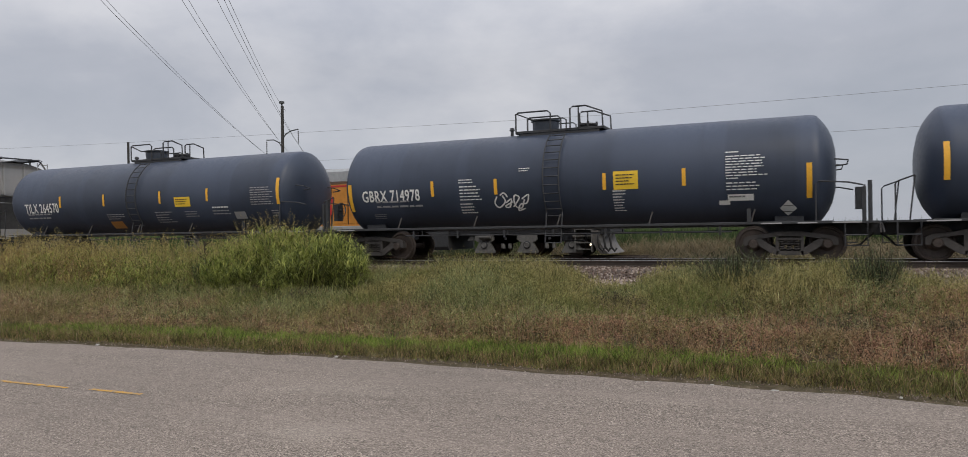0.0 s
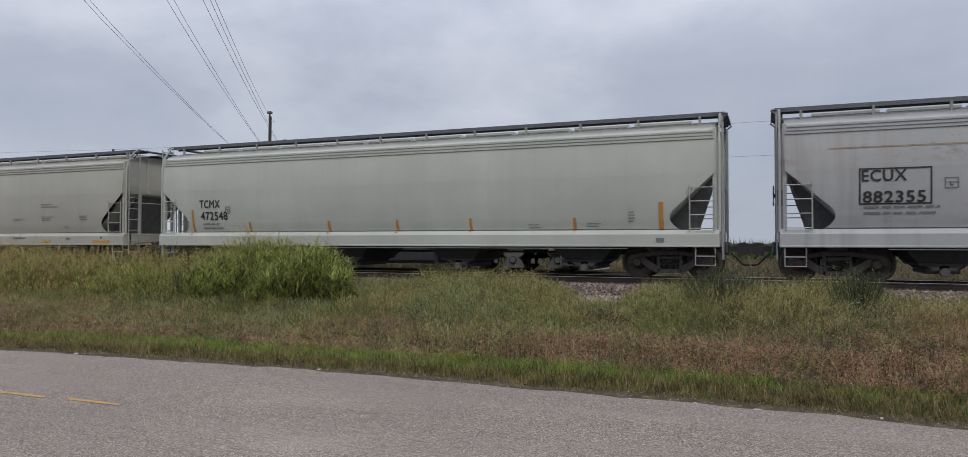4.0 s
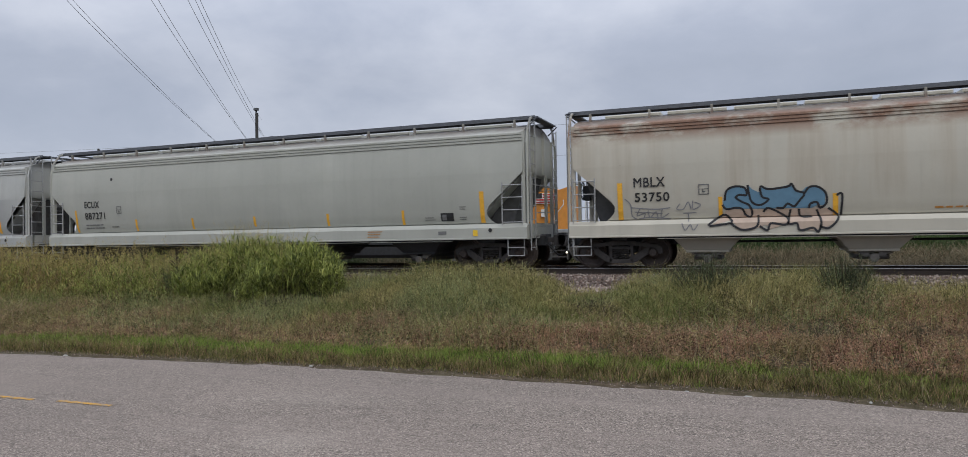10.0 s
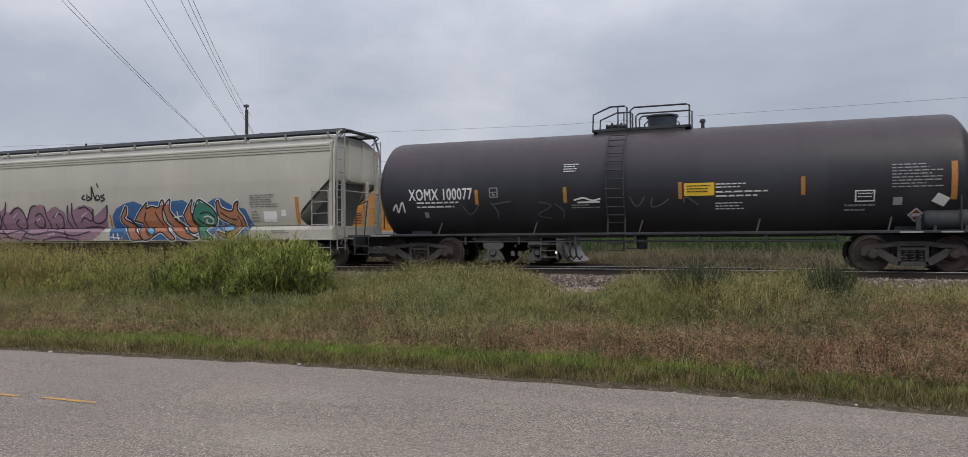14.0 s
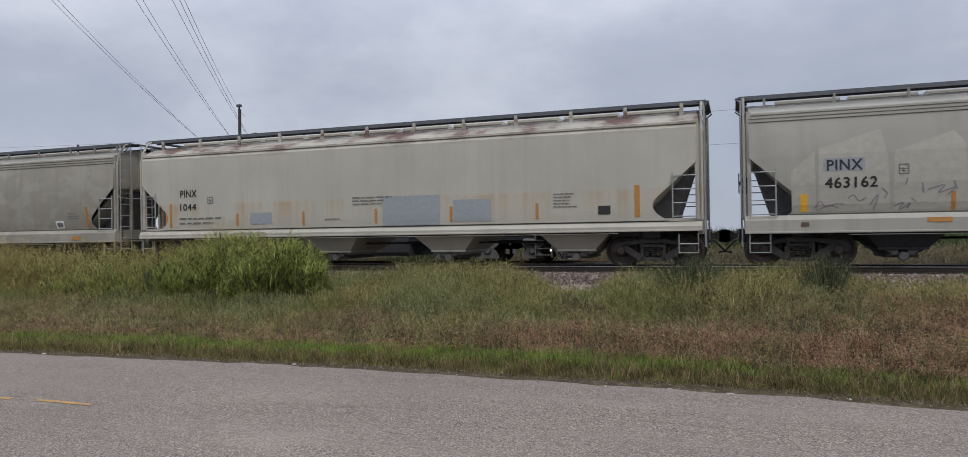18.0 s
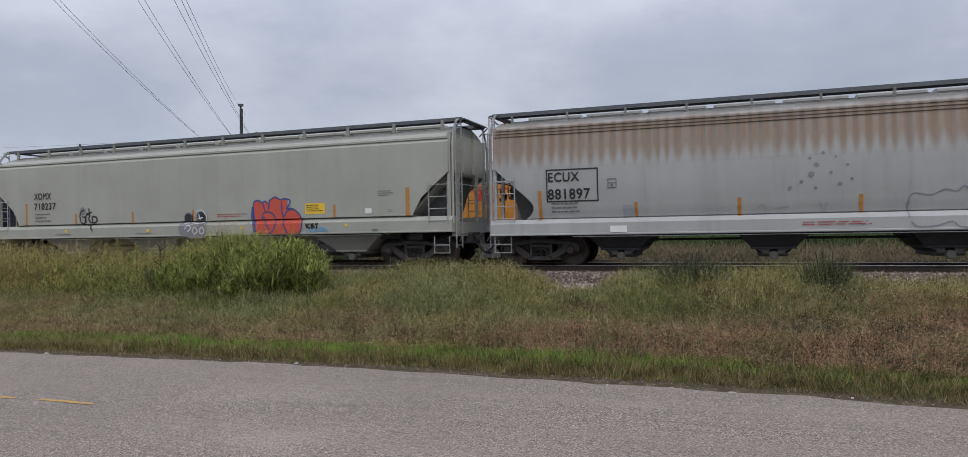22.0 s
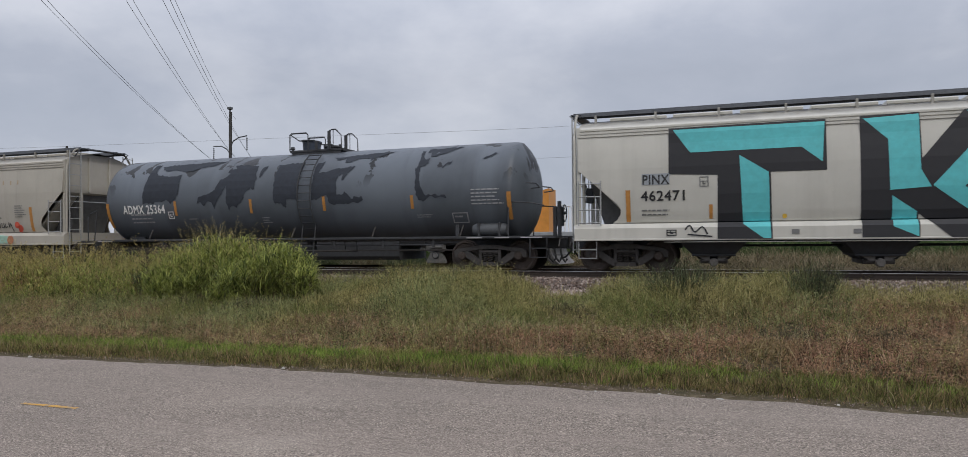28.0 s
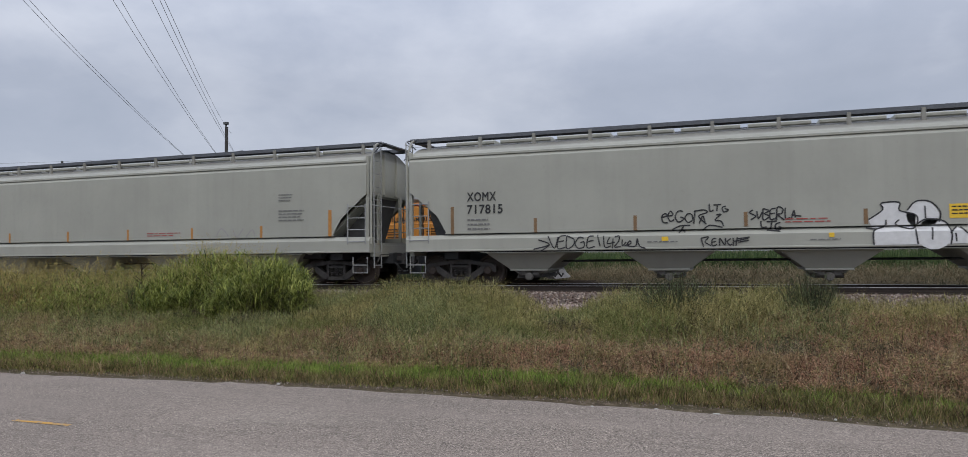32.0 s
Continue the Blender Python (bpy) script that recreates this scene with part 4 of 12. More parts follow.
def make_plants():
    rnd = np.random.default_rng(11)
    edge_of = lambda x: 9.22 - 0.0062 * (np.clip(x, -18.0, 6.0) + 4.5) ** 2
    # grass along the road: straw and olive against the road, bright green behind
    x, y = strip(rnd, 19000, 8.3, 11.2)
    past = y - edge_of(x) + 0.35 * (noise2(x, y, 0.9, 5) - 0.5)
    keep = (past > 0.16) & (past < 1.55)
    x, y = x[keep], y[keep]
    far = y - edge_of(x)
    green = np.clip((0.6 - x) / 2.5, 0.22, 1.0) * np.clip((x + 17) / 4.0, 0.3, 1.0) * np.clip(2.1 * noise2(x, y, 0.55, 6) + 0.1, 0, 1) * np.clip((far - 0.62) / 0.22, 0.05, 1)
    pick = rnd.uniform(0, 1, len(x)) < green
    tall = lambda a, b: (0.13 + 0.13 * noise2(a, b, 0.7, 6)) * np.clip((b - edge_of(a) + 0.1) / 0.6, 0.3, 1.0)
    patch_of_grass("mown_grass", x[pick], y[pick], 12, 0.05, tall, (0.005, 0.011), (0.15, 1.0), G_MOWN, "short bright green grass along the road edge", 21)
    patch_of_grass("verge_grass", x[~pick], y[~pick], 9, 0.06, tall, (0.005, 0.011), (0.2, 1.2), G_VERGE, "ankle-high olive grass along the road edge", 31)
    dead = (far < 0.95) & (rnd.uniform(0, 1, len(x)) < 0.5)
    patch_of_grass("dead_blades", x[dead], y[dead], 4, 0.05, lambda a, b: 1.05 * tall(a, b), (0.006, 0.011), (0.1, 0.8), G_DRY, "upright dead blades among the verge grass", 29)
    some = rnd.uniform(0, 1, len(x)) < 0.05
    patch_of_grass("verge_stems", x[some], y[some], 2, 0.05, lambda a, b: 1.9 * tall(a, b), (0.005, 0.009), (0.2, 1.1), G_PALE, "pale longer stems above the verge grass", 30)
    # low dusty fringe against the road
    x, y = strip(rnd, 19000, 8.0, 9.9)
    past = y - edge_of(x)
    keep = (past > -0.06 + 0.30 * noise2(x, y, 1.6, 15)) & (past < 0.62)
    x, y = x[keep], y[keep]
    patch_of_grass("road_edge_grass", x, y, 7, 0.04, lambda a, b: 0.035 + 0.05 * noise2(a, b, 1.4, 16), (0.005, 0.010), (0.4, 1.4), G_EDGE, "sparse low dusty grass at the road edge", 33)
    # the dry belt: upper limit rises to the east
    x, y = strip(rnd, 100000, 10.0, 18.0)
    clump = noise2(x, y, 1.9, 71)
    top = np.interp(x, [-30, -18, -10, -5, -3, -1, 2, 4, 10], [12.4, 12.5, 13.1, 12.9, 13.7, 14.4, 14.8, 15.4, 16.0]) + 1.7 * (noise2(x, y, 0.55, 7) - 0.5)
    past = y - edge_of(x)
    dry = (past > 1.25) & (y < top + rnd.normal(0, 0.6, len(y))) & (rnd.uniform(0, 1, len(x)) < 0.25 + 1.1 * clump)
    dx, dy = x[dry], y[dry]
    hh = (0.15 + 0.27 * noise2(dx, dy, 0.8, 7)) * (0.75 + 0.5 * noise2(dx, dy, 2.3, 72)) * np.clip((dy - edge_of(dx) - 0.7) / 1.3, 0.5, 1.0) * rnd.uniform(0.5, 1.15, len(dx))
    u = rnd.uniform(0, 1, len(dx))
    red = u < np.clip((dx + 8) / 7.0, 0.12, 0.72) * np.clip(2.0 * noise2(dx, dy, 0.7, 73), 0.2, 1.3)
    olive = ~red & (u > 0.80)
    brown = ~red & ~olive
    sprigs("dry_grass", dx[brown], dy[brown], hh[brown], G_DRY, "tangled dry brown grass and seeding weeds on the bank", 22, 8, (0.04, 0.13), (0.006, 0.011), 0.006, (0.1, 0.9), 0.15)
    sprigs("red_grass", dx[red], dy[red], hh[red], G_RED, "reddish-brown dying weeds on the bank", 32, 9, (0.025, 0.075), (0.008, 0.014), 0.006, (0.1, 0.8), 0.15)
    sprigs("olive_sprigs", dx[olive], dy[olive], hh[olive] * 1.05, G_MID, "olive sprigs among the dry weeds", 28, 8, (0.04, 0.11), (0.007, 0.013), 0.006, (0.1, 0.8), 0.15)
    some = rnd.uniform(0, 1, len(dx)) < 0.10
    sprigs("bleached_stems", dx[some], dy[some], 1.45 * hh[some] + 0.05, G_PALE, "thin bleached grass stems in the dry grass", 34, 3, (0.03, 0.07), (0.006, 0.011), 0.009, (0.2, 1.1), 0.7)
    # olive grass on the bank, thin against the ballast, open at the gravel patch
    ox, oy = strip(rnd, 125000, 10.4, 18.6)
    top = np.interp(ox, [-30, -18, -10, -5, -3, -1, 2, 4, 10], [12.4, 12.5, 13.1, 12.7, 13.3, 13.6, 14.2, 15.0, 15.4]) + 1.7 * (noise2(ox, oy, 0.55, 7) - 0.5)
    gap = 1.6 * np.exp(-(((ox + 3.75) / 0.85) ** 2 + ((oy - 17.7) / 1.5) ** 2) * 1.3) + np.clip((oy - 17.3) / 0.8, 0, 1) * 0.9 + 0.9 * np.clip((ox - 2.2) / 1.2, 0, 1) * np.clip((oy - 16.7) / 0.6, 0, 1)
    keep = (oy > top - 0.4 + rnd.normal(0, 0.75, len(oy))) & (oy > edge_of(ox) + 1.35) & (rnd.uniform(0, 1, len(ox)) > gap) & ~((ox < -0.662 * oy) & (oy > 13.7)) & (rnd.uniform(0, 1, len(ox)) < 0.35 + 0.9 * noise2(ox, oy, 1.7, 74))
    ox, oy = ox[keep], oy[keep]
    crest = lambda a, b: np.interp(a / b * 17.0, [-12, -9.4, -8.8, -8.3, -7.6, -6.8, -6.05, -5.3, -4.9, -4.2, -3.3, -2.8, -2, -0.1, 1.3, 1.8, 2.4, 3, 6], [0.44, 0.44, 0.52, 0.74, 0.64, 0.66, 0.72, 0.56, 0.40, 0.16, 0.16, 0.44, 0.54, 0.60, 0.60, 0.58, 0.42, 0.38, 0.38]) * (0.75 + 0.45 * noise2(a, b, 0.9, 8)) * np.clip((b - 10.6) / 3.5, 0.5, 1.0)
    hh = crest(ox, oy) * rnd.uniform(0.5, 1.12, len(ox))
    cool = (noise2(ox, oy, 0.6, 75) > 0.56) & (rnd.uniform(0, 1, len(ox)) < 0.8)
    sprigs("bank_grass", ox[~cool], oy[~cool], hh[~cool], G_MID, "knee-high olive and straw-coloured grass on the bank", 23, 7, (0.09, 0.24), (0.006, 0.011), 0.006, (0.05, 0.7), 0.10, (0.1, 1.45))
    sprigs("green_bank_grass", ox[cool], oy[cool], hh[cool], G_SOFT, "soft green grass on the bank", 37, 7, (0.09, 0.24), (0.006, 0.011), 0.006, (0.05, 0.7), 0.10, (0.1, 1.45))
    some = rnd.uniform(0, 1, len(ox)) < 0.13
    sprigs("seed_stems", ox[some], oy[some], 1.25 * crest(ox[some], oy[some]) * rnd.uniform(0.7, 1.1, int(some.sum())), G_SEED, "thin straw-coloured seed stems above the grass", 35, 5, (0.02, 0.05), (0.006, 0.010), 0.007, (0.1, 0.9), 0.72)
    # fresh low green in front of the gravel
    gx, gy = rnd.normal(-3.6, 0.55, 420), rnd.normal(15.7, 0.5, 420)
    patch_of_grass("green_clump", gx, gy, 10, 0.07, lambda a, b: 0.20 + 0 * a, (0.007, 0.013), (0.3, 1.2), G_MOWN, "low fresh green grass below the gravel", 36)
    # the tall stand: arching green leaves to the east, yellowing grass gone to seed to the west
    tall = lambda a, b: np.interp(a / b * 15.6, [-30, -24, -20, -17, -15.6, -14.8, -14.0, -13.2, -12.2, -11.4, -10.7, -10.2, -9.8], [1.46, 1.46, 1.42, 1.36, 1.26, 1.14, 1.42, 1.60, 1.66, 1.62, 1.50, 1.20, 0.7]) * (0.72 + 0.42 * noise2(a, b, 1.3, 9)) * np.interp(b + 1.2 * (noise2(a, b, 0.8, 10) - 0.5), [13.0, 14.0, 15.2, 17.0, 17.6], [0.35, 0.72, 0.96, 1.0, 0.8])
    n = 5200
    y = rnd.uniform(13.2, 17.1, n)
    x = y * rnd.uniform(-1.0, -0.635, n)
    keep = (rnd.uniform(0, 1, n) < np.clip((x / y + 1.02) / 0.115, 0.25, 1) * (0.30 + 0.95 * noise2(x, y, 1.5, 39)) * np.clip((y - 12.6 - 2.1 * noise2(x, y, 0.9, 78)) / 0.6, 0.0, 1.0)) & (x < -0.638 * y - 0.5 * noise2(x, y, 1.4, 79) * np.abs(y - 15.2) / 1.5)
    x, y = x[keep], y[keep]
    reeds("tall_grass", x, y, tall(x, y) * rnd.uniform(0.55, 1.03, len(x)), G_TALL, "dense stand of tall arching green reed grass", 24, 10, width=(0.012, 0.025))
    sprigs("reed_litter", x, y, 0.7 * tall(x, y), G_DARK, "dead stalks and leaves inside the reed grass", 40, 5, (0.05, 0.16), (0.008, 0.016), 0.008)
    n = 9000
    x, y = rnd.uniform(-31.0, -13.4, n), rnd.uniform(13.4, 17.2, n)
    keep = (rnd.uniform(0, 1, n) < np.clip((-12.8 - x) / 2.0, 0.1, 1)) & (rnd.uniform(0, 1, n) < 0.2 + 1.1 * noise2(x, y, 1.1, 76))
    x, y = x[keep], y[keep]
    gold = rnd.uniform(0, 1, len(x)) < np.clip((-15.0 - x) / 5.0, 0.15, 0.8) * np.clip(0.35 + noise2(x, y, 0.5, 77), 0.3, 1.1)
    hh = tall(x, y) * rnd.uniform(0.5, 1.0, len(x))
    reeds("yellow_grass", x[gold], y[gold], hh[gold], G_YELLOW, "tall yellowing grass gone to seed", 38, 9, (0.18, 0.42), (0.007, 0.014))
    reeds("reed_clumps", x[~gold], y[~gold], hh[~gold] * 0.95, G_TALL, "green reed leaves among yellowing grass", 41, 9, (0.24, 0.50), (0.008, 0.016))
    sprigs("tan_undergrowth", x, y, 0.85 * hh, G_DRY, "dry tan weeds inside the tall grass", 45, 9, (0.03, 0.10), (0.008, 0.015), 0.007, (0.1, 0.6))
    # loose seed heads: thin nodding stems above the stand
    n = 3000
    x, y = rnd.uniform(-31.0, -10.9, n), rnd.uniform(14.6, 17.0, n)
    keep = (rnd.uniform(0, 1, n) < np.clip((-x - 9.2) / 4.5, 0.25, 1.0))
    x, y = x[keep], y[keep]
    sprigs("seed_heads", x, y, tall(x, y) * rnd.uniform(0.85, 1.27, len(x)), G_SEED, "nodding straw-coloured seed heads above the tall grass", 25, 12, (0.03, 0.07), (0.007, 0.012), 0.008, (0.1, 0.45), 0.84, (-1.2, 0.9))
    # dark low weeds filling the foot of the stand
    n = 700
    x, y = rnd.uniform(-14.6, -9.2, n), rnd.uniform(13.0, 14.6, n)
    keep = noise2(x, y, 1.1, 42) > 0.55
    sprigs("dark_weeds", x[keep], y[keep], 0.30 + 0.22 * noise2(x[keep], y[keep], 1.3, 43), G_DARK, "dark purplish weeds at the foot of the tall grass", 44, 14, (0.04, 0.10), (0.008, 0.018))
    # tangled weeds low in the bank, coloured dark to carry the clumps' shadow
    spots = ((-6.4, 13.4, 0.75), (-5.9, 13.2, 0.6), (-3.0, 13.7, 0.55), (-0.7, 13.9, 0.5), (-1.0, 14.2, 0.6), (1.7, 14.6, 0.5), (0.9, 12.4, 0.5), (2.4, 12.3, 0.6), (-11.6, 13.3, 0.6), (-10.2, 13.2, 0.5), (-6.2, 15.0, 0.6))
    x = np.concatenate([rnd.normal(a, r * 0.55, 80) for a, b, r in spots])
    y = np.concatenate([rnd.normal(b, r * 0.55, 80) for a, b, r in spots])
    sprigs("low_weeds", x, y, 0.26 + 0.18 * noise2(x, y, 1.3, 53), G_DARK, "tangled low weeds in the bank grass, darkened for shadow", 54, 12, (0.03, 0.09), (0.006, 0.012))
    # feathery weeds, one thing each: centre, half width, height, stalks
    for i, (cx, cy, r, hh, n) in enumerate(((-0.95, 15.2, 0.85, 1.06, 170), (1.60, 15.3, 0.64, 1.08, 130), (-6.15, 15.6, 0.55, 0.72, 44), (-8.1, 16.4, 0.55, 0.84, 44), (-10.75, 15.9, 0.55, 0.95, 60), (-14.6, 14.6, 0.5, 0.95, 26))):
        z0 = ground_z(cx, cy)
        stem = Geo()
        spots, ups, ways = [], [], []
        for k in range(n):
            b, q = random.uniform(0, 6.283), random.uniform(0.05, 1.0) ** 0.7
            top_h = hh * random.uniform(0.65, 1.08) * (1.0 - 0.28 * q * q)
            line = []
            for s in (0.0, 0.35, 0.7, 1.0):
                rr = r * q * (0.18 + 0.82 * s ** 0.8)
                line.append(Vector((cx + rr * math.cos(b), cy + 0.7 * rr * math.sin(b), z0 - 0.03 + top_h * s)))
            stem.tube([tuple(p) for p in line], 0.003, 3)
            for u in range(64):
                s = 0.15 + 0.85 * random.random() ** 1.25
                a = min(2, int(s / 0.3501))
                f = (s - (0.0, 0.35, 0.7)[a]) / (0.35, 0.35, 0.3)[a]
                p = line[a].lerp(line[a + 1], f)
                spread = 0.07 * (1.25 - s)
                spots.append((p.x + random.gauss(0, spread), p.y + random.gauss(0, spread), p.z))
        spots = np.array(spots)
        m = len(spots)
        weed = blades("weed", spots, rnd.uniform(0.04, 0.12, m), rnd.uniform(0.004, 0.008, m), rnd.uniform(0.2, 1.7, m), G_SHRUB, "feathery grey-green weed on the bank", 60 + i, category="weed")
        weed["group"] = "feathery weeds"
        part("stems", stem, G_TWIG, weed)
    # one dark dead stalk standing above the stand
    stalk, bits = Geo(), []
    bx, by = -14.85, 15.0
    z0 = ground_z(bx, by)
    stalk.tube([(bx, by, z0 - 0.03), (bx + 0.03, by, z0 + 0.7), (bx + 0.0, by, z0 + 1.36)], 0.012, 5)
    for k in range(26):
        s = random.uniform(0.7, 1.34)
        b, ln = random.uniform(0, 6.283), random.uniform(0.08, 0.24)
        stalk.tube([(bx, by, z0 + s), (bx + ln * math.cos(b), by + ln * math.sin(b), z0 + s + ln * 0.8)], 0.007, 4)
    thing("dead_stalk", stalk, G_TWIG, "dark dry weed stalk above the tall grass", "weed")
    # rough grass between the tracks, low where the locomotive stands
    n = 3800
    x, y = rnd.uniform(-36, 12, n), rnd.uniform(23.2, 26.9, n)
    patch_of_grass("middle_grass", x, y, 11, 0.16, lambda a, b: np.interp(a / b * 28.5, [-40, -28.5, -5.4, -4.6, 20], [0.5, 0.22, 0.22, 0.62, 0.66]) * (0.6 + 0.8 * noise2(a, b, 0.6, 48)), (0.010, 0.022), (0.3, 1.3), G_BACK, "rough green grass between the two tracks", 47, 0.9, 3)
    n = 620
    x, y = rnd.uniform(-5, 12, n), rnd.uniform(23.4, 26.6, n)
    keep = (x / y * 28.5 > -4.4) & (noise2(x, y, 0.5, 49) > 0.36)
    patch_of_grass("straw_tufts", x[keep], y[keep], 26, 0.12, lambda a, b: 0.85 + 0.35 * noise2(a, b, 0.6, 46), (0.010, 0.020), (0.3, 1.4), G_STRAW, "arching dead straw tufts between the tracks", 50, 1.0, 4)
    # rough grass beyond the tracks, with arching dead tussocks, and the field of cane
    n = 3600
    x, y = rnd.uniform(-48, 16, n), rnd.uniform(31.6, 36.8, n)
    patch_of_grass("trackside_grass", x, y, 12, 0.22, lambda a, b: 0.65 + 0.75 * noise2(a, b, 0.6, 15), (0.012, 0.030), (0.3, 1.4), G_BACK, "tall rough green grass beyond the track", 26, 0.9, 3)
    n = 1500
    x, y = rnd.uniform(-48, 16, n), rnd.uniform(31.4, 34.0, n)
    keep = noise2(x, y, 0.35, 45) > np.where(x > -7, 0.28, 0.52)
    patch_of_grass("straw_tussocks", x[keep], y[keep], 34, 0.16, lambda a, b: 1.1 + 0.5 * noise2(a, b, 0.6, 46), (0.012, 0.026), (0.3, 1.3), G_STRAW, "arching dead straw tussocks beyond the track", 46, 1.0, 4)
    n = 90000
    y = 38 + 70 * rnd.uniform(0, 1, n) ** 2.0
    x = -2.1 * y + rnd.uniform(0, 1, n) * (2.75 * y)
    h = 1.95 * rnd.uniform(0.55, 1.12, n) * (0.9 + 0.2 * noise2(x, y, 0.25, 16))
    blades("cane_field", np.stack([x, y, np.full(n, 0.25)], -1), h, rnd.uniform(0.03, 0.07, n) * (1 + (y - 38) / 60), rnd.uniform(0.05, 0.6, n), G_CANE, "field of tall green cane behind the railway", 27, category="crop")


make_plants()


# ---------- wagon running gear ----------
WHEEL_R = 0.457


def make_bogie(parent, x, name="bogie", wheels=True):
    """A three-piece freight bogie. Its origin lies on the rail's level between the axles."""
    bolster = Geo().bevel_box(-0.20, 0.20, -0.98, 0.98, 0.42, 0.66, 0.03)
    bolster.lathe([(0.66, 0.32), (0.74, 0.30)], 16, "z")
    bogie = part(name, bolster, M_BOGIE, parent)
    bogie.matrix_basis = pose(x, 0, 0)
    for side in (-1, 1):
        g = Geo()
        y0, y1 = side * 0.92, side * 1.07
        # the frame as a ring of bars round its two windows
        top = [(-1.14, 0.42), (-1.14, 0.60), (-1.02, 0.67), (-0.55, 0.73), (-0.30, 0.78), (0.30, 0.78), (0.55, 0.73), (1.02, 0.67), (1.14, 0.60), (1.14, 0.42), (1.03, 0.42), (1.0, 0.54), (0.70, 0.60), (0.30, 0.66), (-0.30, 0.66), (-0.70, 0.60), (-1.0, 0.54), (-1.03, 0.42)]
        g.prism(top, y0, y1)
        for k in (-1, 1):
            g.prism([(k * 0.98, 0.56), (k * 0.74, 0.62), (k * 0.24, 0.29), (k * 0.30, 0.17), (k * 0.42, 0.19)], y0, y1)
            g.prism([(k * 0.34, 0.24), (k * 0.26, 0.24), (k * 0.26, 0.70), (k * 0.34, 0.70)], y0 + side * 0.015, y1 - side * 0.015)
        g.box(-0.33, 0.33, min(y0, y1), max(y0, y1), 0.16, 0.27)
        sf = part("side_frame", g, M_BOGIE, bogie)
        for sx in (-0.18, 0.0, 0.18):
            pts = [(sx + 0.068 * math.cos(a * 0.9), side * 1.0 + 0.068 * math.sin(a * 0.9), 0.27 + 0.0095 * a) for a in range(29)]
            part("spring", Geo().tube(pts, 0.017, 4), M_BOGIE, bogie)
        part("wedge_plate", Geo().bevel_box(-0.30, 0.30, min(side * 0.93, side * 1.075), max(side * 0.93, side * 1.075), 0.545, 0.62, 0.01), M_BOGIE, bogie)
        for k in (-0.89, 0.89):
            cap = Geo().lathe([(side * 0.93, 0.13), (side * 1.09, 0.13), (side * 1.13, 0.10), (side * 1.135, 0.0)], 14, "y", (k, 0, WHEEL_R))
            for b in range(3):
                a = b * 2.094
                cap.lathe([(side * 1.13, 0.022), (side * 1.15, 0.02)], 6, "y", (k + 0.065 * math.cos(a), 0, WHEEL_R + 0.065 * math.sin(a)))
            part("bearing_cap", cap, M_WHEEL, bogie)
    for k in (-0.42, 0.42):
        part("brake_beam", Geo().tube([(k, -0.8, 0.36), (k, 0.8, 0.36)], 0.05, 6), M_BOGIE, bogie)
    for k in (-0.89, 0.89):
        w = Geo()
        w.lathe([(-0.90, 0.075), (-0.62, 0.085), (0.62, 0.085), (0.90, 0.075)], 10, "y")
        for side in (-1, 1):
            w.lathe([(side * 0.645, 0.487), (side * 0.675, 0.487), (side * 0.69, WHEEL_R), (side * 0.79, WHEEL_R - 0.012), (side * 0.795, 0.395), (side * 0.755, 0.375), (side * 0.735, 0.20), (side * 0.80, 0.15), (side * 0.82, 0.10), (side * 0.82, 0.0)], 32, "y")
            w.lathe([(side * 0.645, 0.487), (side * 0.64, 0.39), (side * 0.70, 0.36), (side * 0.68, 0.16), (side * 0.62, 0.12)], 32, "y")
            for b in range(2):
                a = b * math.pi + 0.6
                w.lathe([(side * 0.738, 0.028), (side * 0.75, 0.024)], 8, "y", (0.27 * math.cos(a), 0, 0.27 * math.sin(a)))
        ob = part("wheelset", w, M_WHEEL, bogie, smooth=40)
        ob.matrix_basis = pose(k, 0, WHEEL_R)
    return bogie


def make_coupler(parent, x, way):
    g = Geo()
    u = lambda d: x + way * d
    lo, hi = sorted((u(-0.35), u(0.42)))
    g.bevel_box(lo, hi, -0.075, 0.075, 0.76, 0.92, 0.015)
    g.prism([(u(0.36), 0.66), (u(0.50), 0.64), (u(0.70), 0.70), (u(0.72), 0.96), (u(0.55), 1.02), (u(0.36), 0.98)], -0.15, 0.05)
    g.prism([(u(0.50), 0.72), (u(0.76), 0.74), (u(0.76), 0.94), (u(0.50), 0.96)], 0.05, 0.15)
    ob = part("coupler", g, M_BOGIE, parent)
    hose = Geo().tube([(u(0.20), -0.34, 0.72), (u(0.36), -0.36, 0.58), (u(0.52), -0.33, 0.40), (u(0.68), -0.26, 0.38)], 0.03, 6)
    part("air_hose", hose, M_HOSE, ob)
    bar = Geo().tube([(u(0.10), 0.0, 1.02), (u(0.18), -0.5, 0.98), (u(0.14), -1.2, 0.96), (u(0.16), -1.45, 0.74)], 0.018, 5)
    part("uncoupling_lever", bar, M_BOGIE, ob)
    return ob


def ladder(x0, x1, z0, z1, y, step=0.38, r=0.016):
    """A ladder flat against a wagon's side, at depth y."""
    g = Geo()
    for x in (x0, x1):
        g.tube([(x, y, z0), (x, y, z1)], r * 1.25, 5)
    n = int((z1 - z0) / step)
    for i in range(n + 1):
        z = z0 + 0.08 + i * (z1 - z0 - 0.16) / max(1, n)
        g.tube([(x0, y, z), (x1, y, z)], r, 5)
    return g


